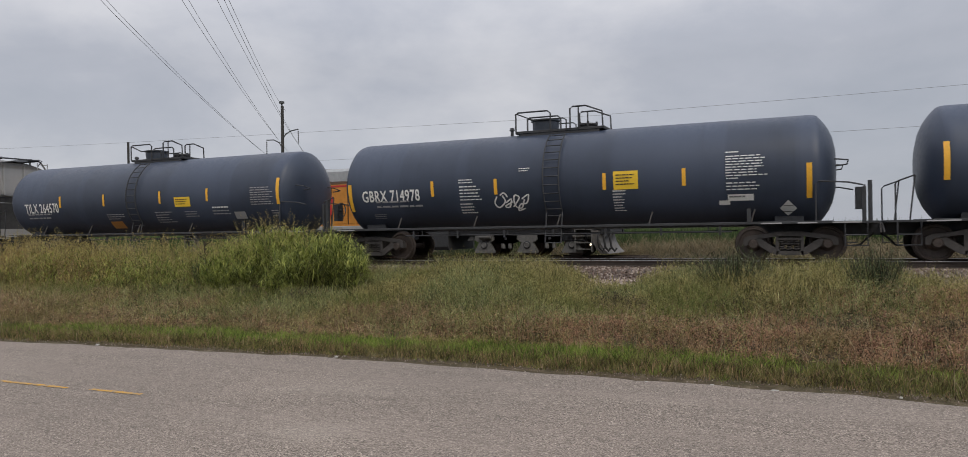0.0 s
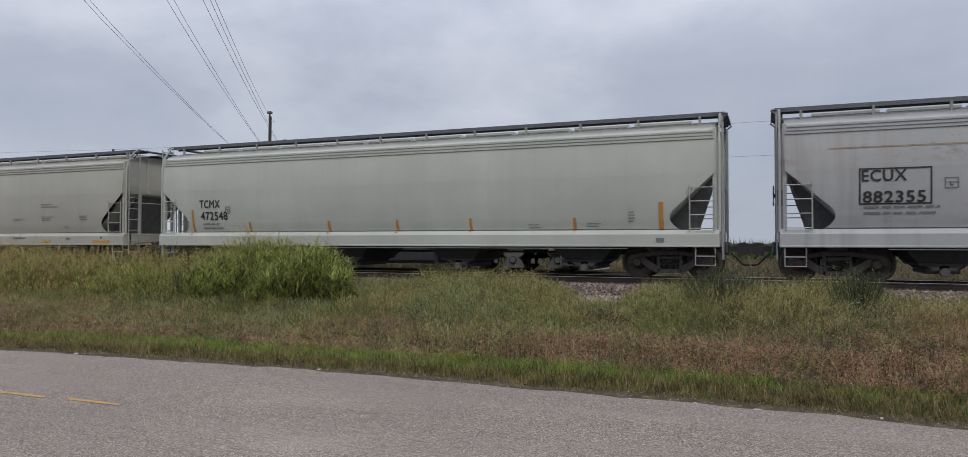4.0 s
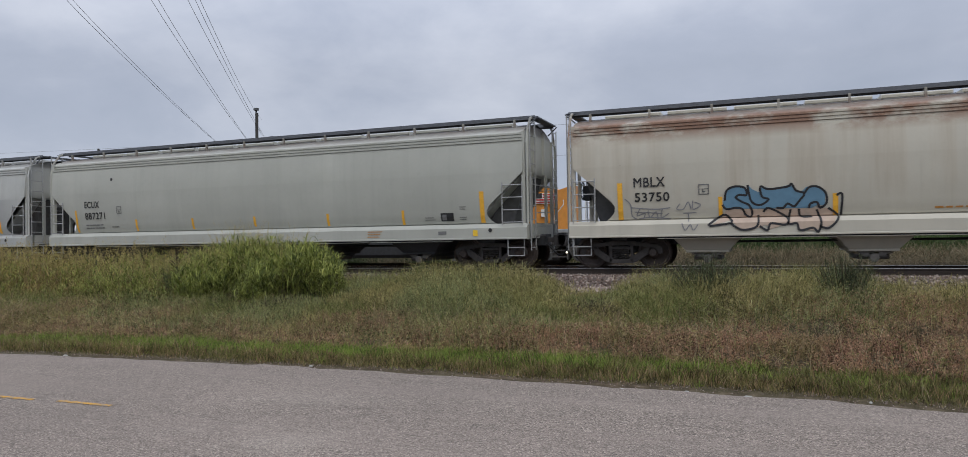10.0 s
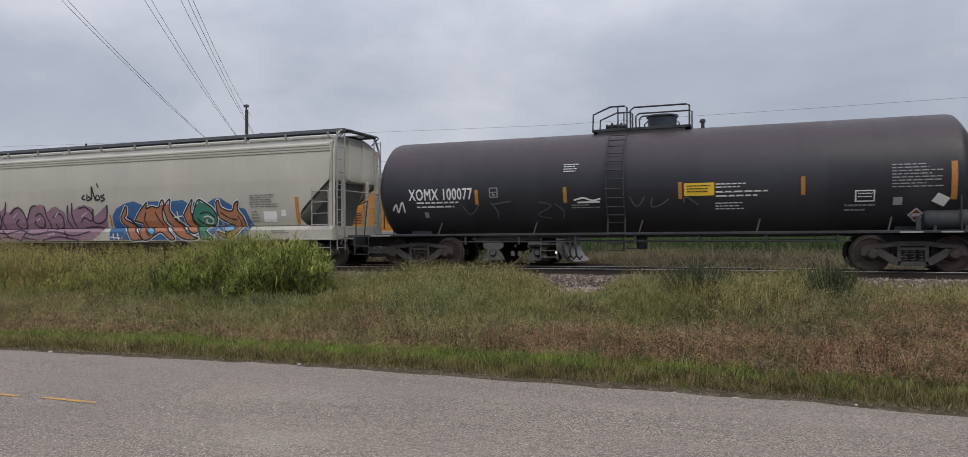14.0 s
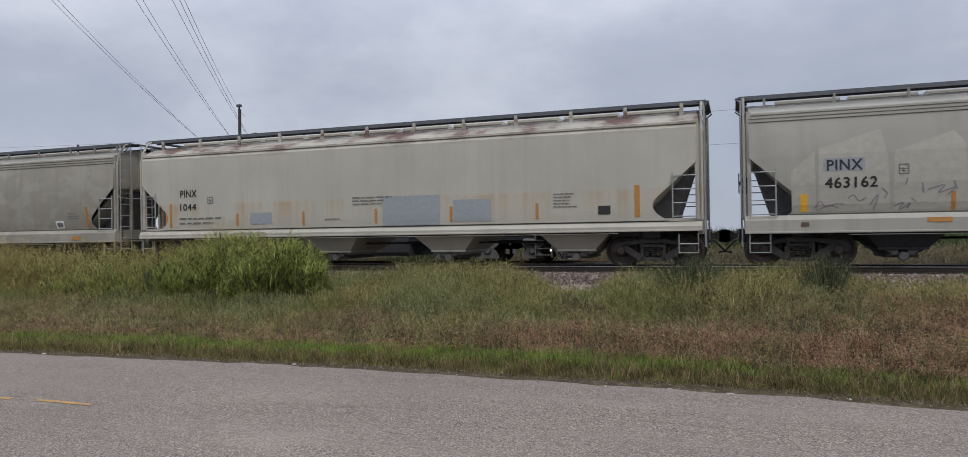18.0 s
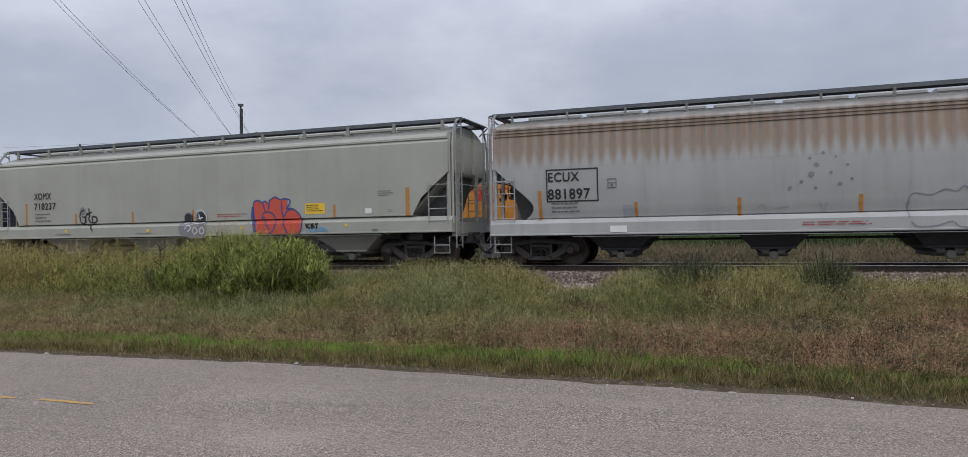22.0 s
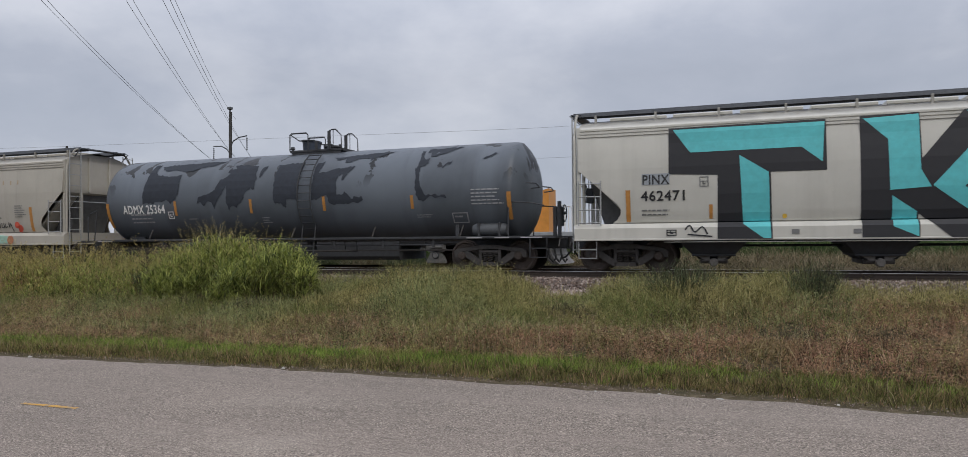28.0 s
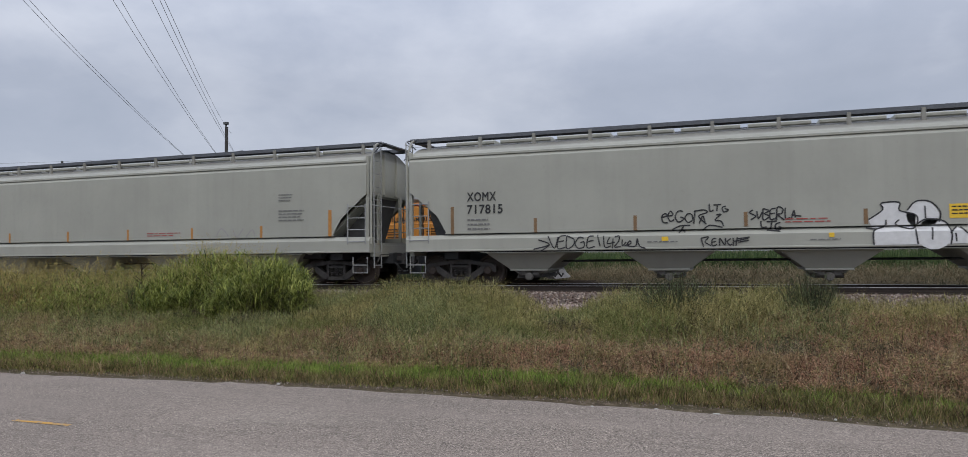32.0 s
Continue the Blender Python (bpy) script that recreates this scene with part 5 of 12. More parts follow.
def end_ladder(x, y0, y1, z0, z1, step=0.38, r=0.016):
    g = Geo()
    for y in (y0, y1):
        g.tube([(x, y, z0), (x, y, z1)], r * 1.25, 5)
    n = int((z1 - z0) / step)
    for i in range(n + 1):
        z = z0 + 0.08 + i * (z1 - z0 - 0.16) / max(1, n)
        g.tube([(x, y0, z), (x, y1, z)], r, 5)
    return g


# ---------- covered hoppers ----------
HOP_END, HOP_SILL, LEDGE = 9.61, 9.73, 0.12


def side_y(z, smooth_side):
    if z < sill_levels(smooth_side)[1] + 0.035:
        return 1.36
    if smooth_side:
        return float(np.interp(z, [1.3, 1.5, 3.70, 3.86, 4.02, 4.2, 4.32, 4.41], [1.60, 1.62, 1.62, 1.60, 1.42, 1.0, 0.6, 0.0]))
    return float(np.interp(z, [1.3, 1.6, 2.2, 2.9, 3.4, 3.76, 4.02, 4.12, 4.24, 4.34, 4.42], [1.40, 1.505, 1.60, 1.62, 1.59, 1.545, 1.50, 1.36, 1.0, 0.6, 0.0]))


def sill_levels(smooth_side):
    return ((0.88, 1.345), (1.03, 1.52), (0.98, 1.24))[int(smooth_side)]


def side_end(z, smooth_side=False):
    if smooth_side == 1:
        return float(np.interp(z, [1.30, 1.38, 1.60, 2.13, 2.84, 2.86], [8.80, 8.66, 8.43, 8.74, 9.60, 9.61]))
    return float(np.interp(z, [1.30, 1.36, 1.46, 1.60, 1.74, 1.88, 2.84, 2.86], [8.86, 8.70, 8.56, 8.46, 8.45, 8.53, 9.60, 9.61]))


def make_hopper(smooth_side):
    car = thing("covered_hopper_wagon", None, None, "grey covered hopper wagon on two bogies, rolling on the rails", "railway wagon", group="hopper wagons of the train")
    top = sill_levels(smooth_side)[1]
    zs = [1.16, top + 0.034, top + 0.036] + [z for z in (1.36, 1.46) if z > top + 0.05] + [1.60, 1.74, 1.88, 2.1, 2.4, 2.84, 2.86, 3.2, 3.5, 3.76, 4.02, 4.07, 4.12, 4.18, 4.24, 4.29, 4.33]
    zs += [4.41] if smooth_side else [4.42]
    loop = [(-1, z) for z in zs] + [(1, z) for z in zs[-2::-1]]
    body = Geo()
    cuts = [-1.0, -0.92, -0.75, -0.5, -0.25, 0.0, 0.25, 0.5, 0.75, 0.92, 1.0]
    body.loft([[(side_end(z, smooth_side) * c, s * side_y(z, smooth_side), z) for s, z in loop] for c in cuts], closed=False)
    m = len(loop)
    for row, flip in ((0, False), (len(cuts) - 1, True)):
        for j in range(m // 2):
            q = (row * m + j, row * m + j + 1, row * m + m - 2 - j, row * m + m - 1 - j)
            if len(set(q)) == 4 and zs[j] >= 2.8399:
                body.f.append(q[::-1] if flip else q)
    part("body", body, M_UNDER, car, smooth=28)
    # ribs under the eaves
    levels = (3.90,) if smooth_side else (3.795, 3.885, 3.975)
    for z in levels:
        for s in (-1, 1):
            g = Geo()
            y = side_y(z, smooth_side)
            h = 0.045 if smooth_side else 0.030
            sec = [(s * (y - 0.02), z - h), (s * (y + 0.035), z - h * 0.7), (s * (y + 0.035), z + h * 0.6), (s * (y - 0.03), z + h)]
            g.loft([[(x, a, b) for a, b in (sec if s > 0 else sec[::-1])] for x in (-HOP_END + 0.01, HOP_END - 0.01)], True, True)
            part("eave_rib", g, M_UNDER, car)
    # faint side sheets' seams, upright
    for i in range(8):
        x = -7.35 + i * 2.1
        g = Geo()
        pts = [z for z in zs if 1.46 <= z <= 3.76]
        g.loft([[(x - 0.02, -(side_y(z, smooth_side) + 0.004), z), (x + 0.02, -(side_y(z, smooth_side) + 0.004), z)] for z in pts], closed=False)
        part("seam", g, M_UNDER, car)
    for k in (-1, 1):
        g = Geo()
        g.prism([(k * 9.58, 2.88), (k * 8.46, 1.74), (k * 8.02, 1.30), (k * 7.40, 0.98), (k * 7.30, 1.02), (k * 7.94, 1.36), (k * 8.40, 1.80), (k * 9.50, 2.90)], -1.38, 1.38)
        part("slope_sheet", g, M_SLOPE, car)
        # end hopper: shade of the recess put into a darker grey than the body
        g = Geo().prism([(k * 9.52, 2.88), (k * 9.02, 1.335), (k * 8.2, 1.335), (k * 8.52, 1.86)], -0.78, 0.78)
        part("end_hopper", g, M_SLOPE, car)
    # side sills, channel with a lip
    for s in (-1, 1):
        g = Geo()
        lo, hi = sill_levels(smooth_side)
        sec = [(1.30, lo), (1.64, lo), (1.655, lo + 0.015), (1.655, lo + 0.05), (1.648, lo + 0.06), (1.655, hi - LEDGE), (1.655 - 0.8 * LEDGE, hi), (1.30, hi)]
        sec = [(s * a, b) for a, b in sec]
        g.loft([[(x, a, b) for a, b in (sec if s > 0 else sec[::-1])] for x in (-HOP_SILL, HOP_SILL)], True, True)
        part("side_sill", g, M_UNDER, car)
        part("lower_flange", Geo().bevel_box(-7.3, 7.3, min(s * 1.44, s * 1.60), max(s * 1.44, s * 1.60), lo - 0.052, lo - 0.030, 0.006), M_GALV, car)
        part("flange_web", Geo().box(-7.3, 7.3, min(s * 1.44, s * 1.47), max(s * 1.44, s * 1.47), lo - 0.03, lo + 0.02), M_UNDER, car)
    for k in (-1, 1):
        x0, x1 = sorted((k * 6.9, k * 9.9))
        part("centre_sill", Geo().bevel_box(x0, x1, -0.33, 0.33, 0.66, 1.02, 0.03), M_UNDER, car)
    for k in (-1, 1):
        x0, x1 = sorted((k * 8.75, k * HOP_SILL))
        g = Geo().box(x0, x1, -1.36, 1.36, 1.26, 1.335)
        part("end_platform", g, M_UNDER, car)
        part("end_beam", Geo().box(min(k * 9.60, k * HOP_SILL), max(k * 9.60, k * HOP_SILL), -1.35, 1.35, 0.90, 1.255), M_UNDER, car)
        for s in (-1, 1):
            g = Geo().bevel_box(min(k * 9.56, k * 9.66), max(k * 9.56, k * 9.66), s * 1.50 - 0.05, s * 1.50 + 0.05, 1.30, 4.06, 0.012)
            part("corner_post", g, M_UNDER, car)
            part("side_ladder", ladder(min(k * 8.98, k * 9.60), max(k * 8.98, k * 9.60), 1.30, 2.55, s * 1.66, 0.36), M_GALV, car)
            part("end_ladder", end_ladder(k * 9.80, s * 0.98, s * 1.46, 0.55, 4.40, 0.40), M_GALV, car)
            g = Geo()
            xa, xb = k * 9.12, k * 9.62
            g.tube([(xa, s * 1.58, 0.90), (xa, s * 1.58, 0.40), (xb, s * 1.58, 0.40), (xb, s * 1.58, 0.90)], 0.02, 5)
            g.tube([(xa, s * 1.58, 0.64), (xb, s * 1.58, 0.64)], 0.018, 5)
            part("stirrup_step", g, M_GALV, car)
        for s in (-1, 1):
            part("end_post", Geo().bevel_box(min(k * 9.57, k * 9.65), max(k * 9.57, k * 9.65), s * 0.80 - 0.05, s * 0.80 + 0.05, 1.33, 2.90, 0.01), M_UNDER, car)
            bent = [(k * 9.73, s * 1.53, 1.30), (k * 9.73, s * 1.53, 3.72), (k * 9.73, s * 1.44, 4.08), (k * 9.73, s * 1.18, 4.44), (k * 9.73, s * 1.02, 4.50)]
            part("corner_tube", Geo().tube(bent, 0.038, 8), M_GALV, car)
        for y in (-0.46, 0.46):
            part("end_rib", Geo().bevel_box(min(k * 9.61, k * 9.69), max(k * 9.61, k * 9.69), y - 0.05, y + 0.05, 2.88, 4.24, 0.02), M_UNDER, car)
        part("end_grab", Geo().tube([(k * 9.70, -1.45, 2.55), (k * 9.78, -1.40, 2.50), (k * 9.78, 1.40, 2.50), (k * 9.70, 1.45, 2.55)], 0.018, 6), M_GALV, car)
        make_coupler(car, k * 9.75, k)
    # running board on brackets along the roof
    for s in (-1, 1):
        part("running_board", Geo().bevel_box(-9.85, 9.85, s * 0.84 - 0.17, s * 0.84 + 0.17, 4.500, 4.535, 0.008), M_BOARD, car)
        for y in (1.02, 0.66):
            part("board_edge", Geo().bevel_box(-9.85, 9.85, s * y - 0.012, s * y + 0.012, 4.445, 4.56, 0.003), M_BOARD, car)
    for k in (-1, 1):
        g = Geo()
        g.bevel_box(min(k * 9.62, k * 9.92), max(k * 9.62, k * 9.92), -1.05, 1.05, 4.495, 4.53, 0.008)
        for s in (-1, 1):
            g.tube([(k * 9.93, s * 1.1, 4.49), (k * 9.63, s * 1.1, 4.22)], 0.022, 5)
        part("end_walkway", g, M_BOARD, car)
    for i in range(12):
        x = -9.2 + i * 18.4 / 11
        for s in (-1, 1):
            g = Geo()
            g.prism([(x - 0.035, 4.18), (x + 0.035, 4.18), (x + 0.03, 4.47), (x - 0.03, 4.47)] if not smooth_side else [(x - 0.06, 4.12), (x + 0.06, 4.12), (x + 0.045, 4.50), (x - 0.045, 4.50)], s * 1.03 - 0.03, s * 1.03 + 0.03)
            part("board_bracket", g, M_UNDER, car)
    hatch = Geo().bevel_box(-0.80, 0.80, -0.36, 0.36, 0.0, 0.12, 0.03).mesh("roof_hatch")
    hatch.materials.append(M_UNDER)
    for i in range(10):
        part("roof_hatch", hatch, None, car).matrix_basis = pose(-8.1 + i * 1.8, 0, 4.37)
    # four outlets below, each with a cross ridge, a gate on bright brackets and a round cap
    top_half = (1.06, 1.26, 1.10)[int(smooth_side)]
    for i in range(4):
        x = -6.04 + i * 4.0
        g = Geo()
        rings = []
        for hx, hy, z in ((top_half, 1.46, 1.10), (top_half - 0.10, 1.40, 0.94), (0.53, 1.06, 0.47), (0.47, 1.02, 0.455), (0.40, 0.86, 0.36)):
            rings.append([(x - hx, -hy, z), (x + hx, -hy, z), (x + hx, hy, z), (x - hx, hy, z)])
        g.loft(rings, True, False)
        chute = part("outlet_chute", g, M_UNDER, car)
        flange = Geo()
        for y in (-1.09, 1.09):
            flange.bevel_box(x - 0.56, x + 0.56, y - 0.03, y + 0.03, 0.445, 0.50, 0.008)
        for u in (-0.55, 0.55):
            flange.box(x + u - 0.02, x + u + 0.02, -1.06, 1.06, 0.445, 0.50)
        part("flange", flange, M_UNDER, chute)
        gate = Geo().bevel_box(x - 0.36, x + 0.36, -0.88, 0.88, 0.24, 0.37, 0.02)
        gate.tube([(x - 0.30, -1.0, 0.31), (x + 0.30, -1.0, 0.31)], 0.028, 6)
        part("outlet_gate", gate, M_BOGIE, chute)
        for u in (-1, 1):
            for y in (-1.0, 1.0):
                part("gate_bracket", Geo().prism([(x + u * 0.40, 0.44), (x + u * 0.10, 0.44), (x + u * 0.10, 0.30), (x + u * 0.18, 0.30)], y - 0.012, y + 0.012), M_CAP, chute)
        knob = Geo().lathe([(-1.12, 0.09), (-1.10, 0.115), (-0.94, 0.115), (-0.90, 0.07)], 14, "y", (x, 0, 0.28))
        part("outlet_cap", knob, M_CAP, chute)
    for s in (-1, 1):
        part("train_pipe", Geo().tube([(-6.0, s * 0.42, 0.72), (6.0, s * 0.42, 0.72)], 0.03, 5), M_UNDER, car)
    # brake gear over the right bogie: reservoir on brackets, valve block, rods
    res = Geo().lathe([(6.55, 0.0), (6.58, 0.18), (7.75, 0.18), (7.78, 0.0)], 14, "x", (0, -1.05, 1.02))
    part("air_reservoir", res, M_UNDER, car, smooth=40)
    for k in (-1, 1):
        part("brake_rod", Geo().tube([(k * 7.1, -0.62, 0.60), (k * 9.3, -0.62, 0.72)], 0.02, 5), M_BOGIE, car)
        part("side_bearing_beam", Geo().bevel_box(k * 8.38 - 0.22, k * 8.38 + 0.22, -1.32, 1.32, 0.80, 1.02, 0.02), M_UNDER, car)
    # hand brake on the left end
    wheel = Geo()
    ring = [(-9.86, 0.75 + 0.28 * math.cos(a * 0.3927), 2.35 + 0.28 * math.sin(a * 0.3927)) for a in range(17)]
    wheel.tube(ring, 0.018, 6, False)
    for a in range(4):
        wheel.tube([(-9.86, 0.75, 2.35), (-9.86, 0.75 + 0.28 * math.cos(a * 1.57), 2.35 + 0.28 * math.sin(a * 1.57))], 0.014, 5)
    wheel.lathe([(-9.88, 0.05), (-9.62, 0.05)], 8, "x", (0, 0.75, 2.35))
    wheel.box(-9.80, -9.60, 0.55, 0.95, 2.05, 2.5)
    part("hand_brake", wheel, M_UNDER, car)
    for k in (-1, 1):
        make_bogie(car, k * (8.2 if smooth_side == 1 else 8.38))
    return car


# ---------- tank wagons ----------
def make_tank(half, bogie, TANK_R, TANK_Z, turned=False, crowded=False, name="tank_wagon"):
    car = thing(name, None, None, "black tank wagon on two bogies, rolling on the rails", "railway wagon", group="tank wagons of the train")
    prof = [(-half, 0.0)]
    for k in (0.2, 0.4, 0.6, 0.75, 0.86, 0.94, 0.98):
        prof.append((-half + 0.50 * k ** 3.2, TANK_R * k))
    prof += [(-half + 0.55, TANK_R * 0.994), (-half + 0.66, TANK_R)]
    body = prof + [(0.0, TANK_R)] + [(-d, r) for d, r in prof[::-1]]
    body = [(d, max(r, 0.001)) for d, r in body]
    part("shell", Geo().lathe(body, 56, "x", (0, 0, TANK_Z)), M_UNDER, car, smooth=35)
    for k in (-1, 1):
        x0, x1 = sorted((k * (bogie - 0.95), k * (half + 0.95)))
        part("stub_sill", Geo().bevel_box(x0, x1, -0.35, 0.35, 0.66, 1.02, 0.03), M_UNDER, car)
    for s in (-1, 1):
        g = Geo().bevel_box(-half + 0.15, half - 0.15, s * 1.40 - 0.04, s * 1.40 + 0.04, 0.975, 1.05, 0.012)
        part("side_rail", g, M_UNDER, car)
        for i in range(5):
            x = -half + 2.3 + i * (2 * half - 4.4) / 4
            part("strut", Geo().tube([(x, s * 1.40, 1.0), (x + 0.10, s * 1.30, 1.38)], 0.022, 5), M_BOGIE, car)
        pipe = Geo().tube([(-bogie + 1.4, s * 1.36, 0.80), (bogie - 1.4, s * 1.36, 0.80)], 0.022, 5)
        for i in range(4):
            x = -bogie + 2.0 + i * (2 * bogie - 4.0) / 3
            pipe.tube([(x, s * 1.36, 0.80), (x, s * 1.38, 0.95)], 0.018, 5)
        part("brake_pipe", pipe, M_UNDER, car)
    for x, w in ((-half + 0.35, 0.7), (half - 1.6, 0.5), (half - 0.75, 0.45), (half + 0.15, 0.65)):
        part("stencil_strip", Geo().box(x - w / 2, x + w / 2, -1.458, -1.452, 0.985, 1.02), M_DULLW, car)
    for k in (-1, 1):
        x0, x1 = sorted((k * (bogie - 0.55), k * (half + 0.85)))
        g = Geo().box(x0, x1, -1.42, 1.42, 0.98, 1.03)
        part("end_platform", g, M_UNDER, car)
        cradle = Geo()
        pts = [(-0.85, 1.02), (-0.85, 1.25)] + [(TANK_R * 1.01 * math.cos(a), TANK_Z + TANK_R * 1.01 * math.sin(a)) for a in [math.radians(238 + 8 * i) for i in range(9)]] + [(0.85, 1.25), (0.85, 1.02)]
        cradle.loft([[(k * bogie + d, y, z) for y, z in pts] for d in (-0.35, 0.35)], True, True)
        part("cradle", cradle, M_UNDER, car)
        make_coupler(car, k * (half + 0.80), k)
        xe = k * (half + 0.62)
        if k < 0:
            for y in (-1.30, 1.30):
                rail = Geo().tube([(xe, y, 1.02), (xe, y, 1.92), (xe + 0.06, y, 1.99), (xe + 0.42, y, 2.12)], 0.022, 6)
                rail.tube([(xe + 0.42, y, 2.12), (xe + 0.30, y, 1.02)], 0.02, 6)
                part("end_handrail", rail, M_UNDER, car)
        else:
            for x, top in ((xe, 1.92), (xe + 0.14, 2.08)):
                part("brake_stand", Geo().bevel_box(x - 0.045, x + 0.045, -0.52, -0.38, 1.02, top, 0.008), M_UNDER, car)
            for y in (-0.9, 0.9):
                part("grab_bar", Geo().tube([(half - 0.10, y - 0.2, 2.62), (half + 0.22, y - 0.2, 2.58), (half + 0.22, y + 0.2, 2.50), (half - 0.10, y + 0.2, 2.46)], 0.02, 5), M_UNDER, car)
        for s in (-1, 1):
            st = Geo()
            xa, xb = k * (half + 0.10), k * (half + 0.60)
            st.tube([(xa, s * 1.42, 1.0), (xa, s * 1.42, 0.42), (xb, s * 1.42, 0.42), (xb, s * 1.42, 1.0)], 0.02, 5)
            st.tube([(xa, s * 1.42, 0.68), (xb, s * 1.42, 0.68)], 0.018, 5)
            part("stirrup_step", st, M_UNDER, car)
        make_bogie(car, k * bogie)
    # top platform with dome, hatch and bent railing; ladders down both sides
    ztop = TANK_Z + TANK_R
    bow = 0.22 if turned else -0.30
    deck = Geo().bevel_box(-1.45, 1.35, -0.52, 0.52, ztop - 0.01, ztop + 0.07, 0.01)
    deck.box(-1.3, 1.2, -0.5, -0.42, ztop - 0.2, ztop + 0.03).box(-1.3, 1.2, 0.42, 0.5, ztop - 0.2, ztop + 0.03)
    part("top_platform", deck, M_UNDER, car)
    dome = Geo().lathe([(ztop - 0.05, 0.40), (ztop + 0.36, 0.42), (ztop + 0.38, 0.46), (ztop + 0.43, 0.46), (ztop + 0.45, 0.34), (ztop + 0.49, 0.0)], 20, "z", (-0.62, 0, 0))
    part("manway_dome", dome, M_DOME, car, smooth=40)
    valve = Geo().lathe([(ztop, 0.26), (ztop + 0.14, 0.26), (ztop + 0.17, 0.31), (ztop + 0.22, 0.30), (ztop + 0.26, 0.0)], 14, "z", (0.72, 0, 0))
    part("hatch_cover", valve, M_UNDER, car)
    for a in range(6):
        lug = Geo().box(0.72 + 0.28 * math.cos(a) - 0.03, 0.72 + 0.28 * math.cos(a) + 0.03, 0.28 * math.sin(a) - 0.03, 0.28 * math.sin(a) + 0.03, ztop + 0.12, ztop + 0.27)
        part("hatch_lug", lug, M_UNDER, car)
    vent = Geo().lathe([(ztop - 0.03, 0.05), (ztop + 0.16, 0.05), (ztop + 0.18, 0.09), (ztop + 0.26, 0.07), (ztop + 0.28, 0.0)], 10, "z", (-1.75, 0, 0))
    part("vent_valve", vent, M_UNDER, car)
    for s in (-1, 1):
        y = s * 0.55
        r = Geo().tube([(-1.42, y, ztop + 0.05), (-1.42, y, ztop + 0.61), (-1.34, y, ztop + 0.64), (bow - 0.10, y, ztop + 0.64), (bow, y, ztop + 0.56), (bow, y, ztop + 0.05)], 0.026, 6)
        if turned:
            r.tube([(-1.05, y, ztop + 0.05), (-1.05, y, ztop + 0.30), (-0.97, y, ztop + 0.37), (-0.12, y, ztop + 0.37), (-0.04, y, ztop + 0.30), (-0.04, y, ztop + 0.05)], 0.022, 6)
        else:
            r.tube([(-1.40, y, ztop + 0.61), (-0.85, y, ztop + 0.38), (0.10, y, ztop + 0.38), (0.20, y, ztop + 0.32), (0.20, y, ztop + 0.05)], 0.022, 6)
        part("railing", r, M_UNDER, car)
        r = Geo().tube([(0.32, y, ztop + 0.05), (0.32, y, ztop + 0.65), (0.40, y, ztop + 0.70), (0.80, y, ztop + 0.70), (1.30, y, ztop + 0.50), (1.32, y, ztop + 0.05)], 0.026, 6)
        r.tube([(0.58, y, ztop + 0.70), (0.58, y, ztop + 0.05)], 0.022, 6)
        part("railing", r, M_UNDER, car)
        g = Geo()
        for dx in (-0.24, 0.24):
            pts = [(dx, s * (TANK_R + 0.09) * math.cos(math.radians(a)), TANK_Z + (TANK_R + 0.09) * math.sin(math.radians(a))) for a in range(58, -50, -12)]
            pts.append((dx, s * 1.44, 0.55))
            g.tube(pts, 0.022, 5)
        for i in range(12):
            a = math.radians(56 - i * 9.0)
            y, z = s * (TANK_R + 0.09) * math.cos(a), TANK_Z + (TANK_R + 0.09) * math.sin(a)
            g.tube([(-0.24, y, z), (0.24, y, z)], 0.016, 5)
        for z in (1.0, 0.75, 0.55):
            g.tube([(-0.24, s * 1.44, z), (0.24, s * 1.44, z)], 0.016, 5)
        part("ladder", g, M_UNDER, car)
    if turned:
        for ob in car.children:
            if ob.name.split(".")[0] in ("top_platform", "manway_dome", "hatch_cover", "hatch_lug", "vent_valve", "railing"):
                ob.data.transform(Matrix.Diagonal((-1, 1, 1, 1)))
                ob.data.flip_normals()
            elif ob.name.split(".")[0] == "ladder":
                ob.data.transform(Matrix.Translation((-0.52, 0, 0)))
    if crowded:
        # short platform gear, gathered ahead of the middle
        was, now = (-1.75, -1.42, -0.62, 0.2, 0.32, 1.32), (-0.75, -0.50, 0.03, 0.50, 1.08, 1.50)
        for ob in car.children:
            kind = ob.name.split(".")[0]
            if kind in ("top_platform", "manway_dome", "vent_valve", "railing"):
                for v in ob.data.vertices:
                    v.co.x = float(np.interp(v.co.x, was, now)) if -1.75 < v.co.x < 1.32 else v.co.x + (1.0 if v.co.x < 0 else 0.18)
            elif kind in ("hatch_cover", "hatch_lug"):
                ob.data.transform(Matrix.Translation((0.12, 0, 0)))
            elif kind == "ladder":
                ob.data.transform(Matrix.Translation((0.72, 0, 0)))
    if half > 7.6:
        e, r = (half + 0.42, 0.25) if half == 8.25 else (half, 0.19)
        end_res = Geo().lathe([(e - 1.75, 0.0), (e - 1.72, r - 0.04), (e - 1.64, r), (e - 0.74, r), (e - 0.66, r - 0.04), (e - 0.63, 0.0)], 16, "x", (0, -1.16, 1.05 + r))
        part("brake_reservoir", end_res, M_UNDER if half == 8.25 else M_TANKGEAR, car, smooth=40)
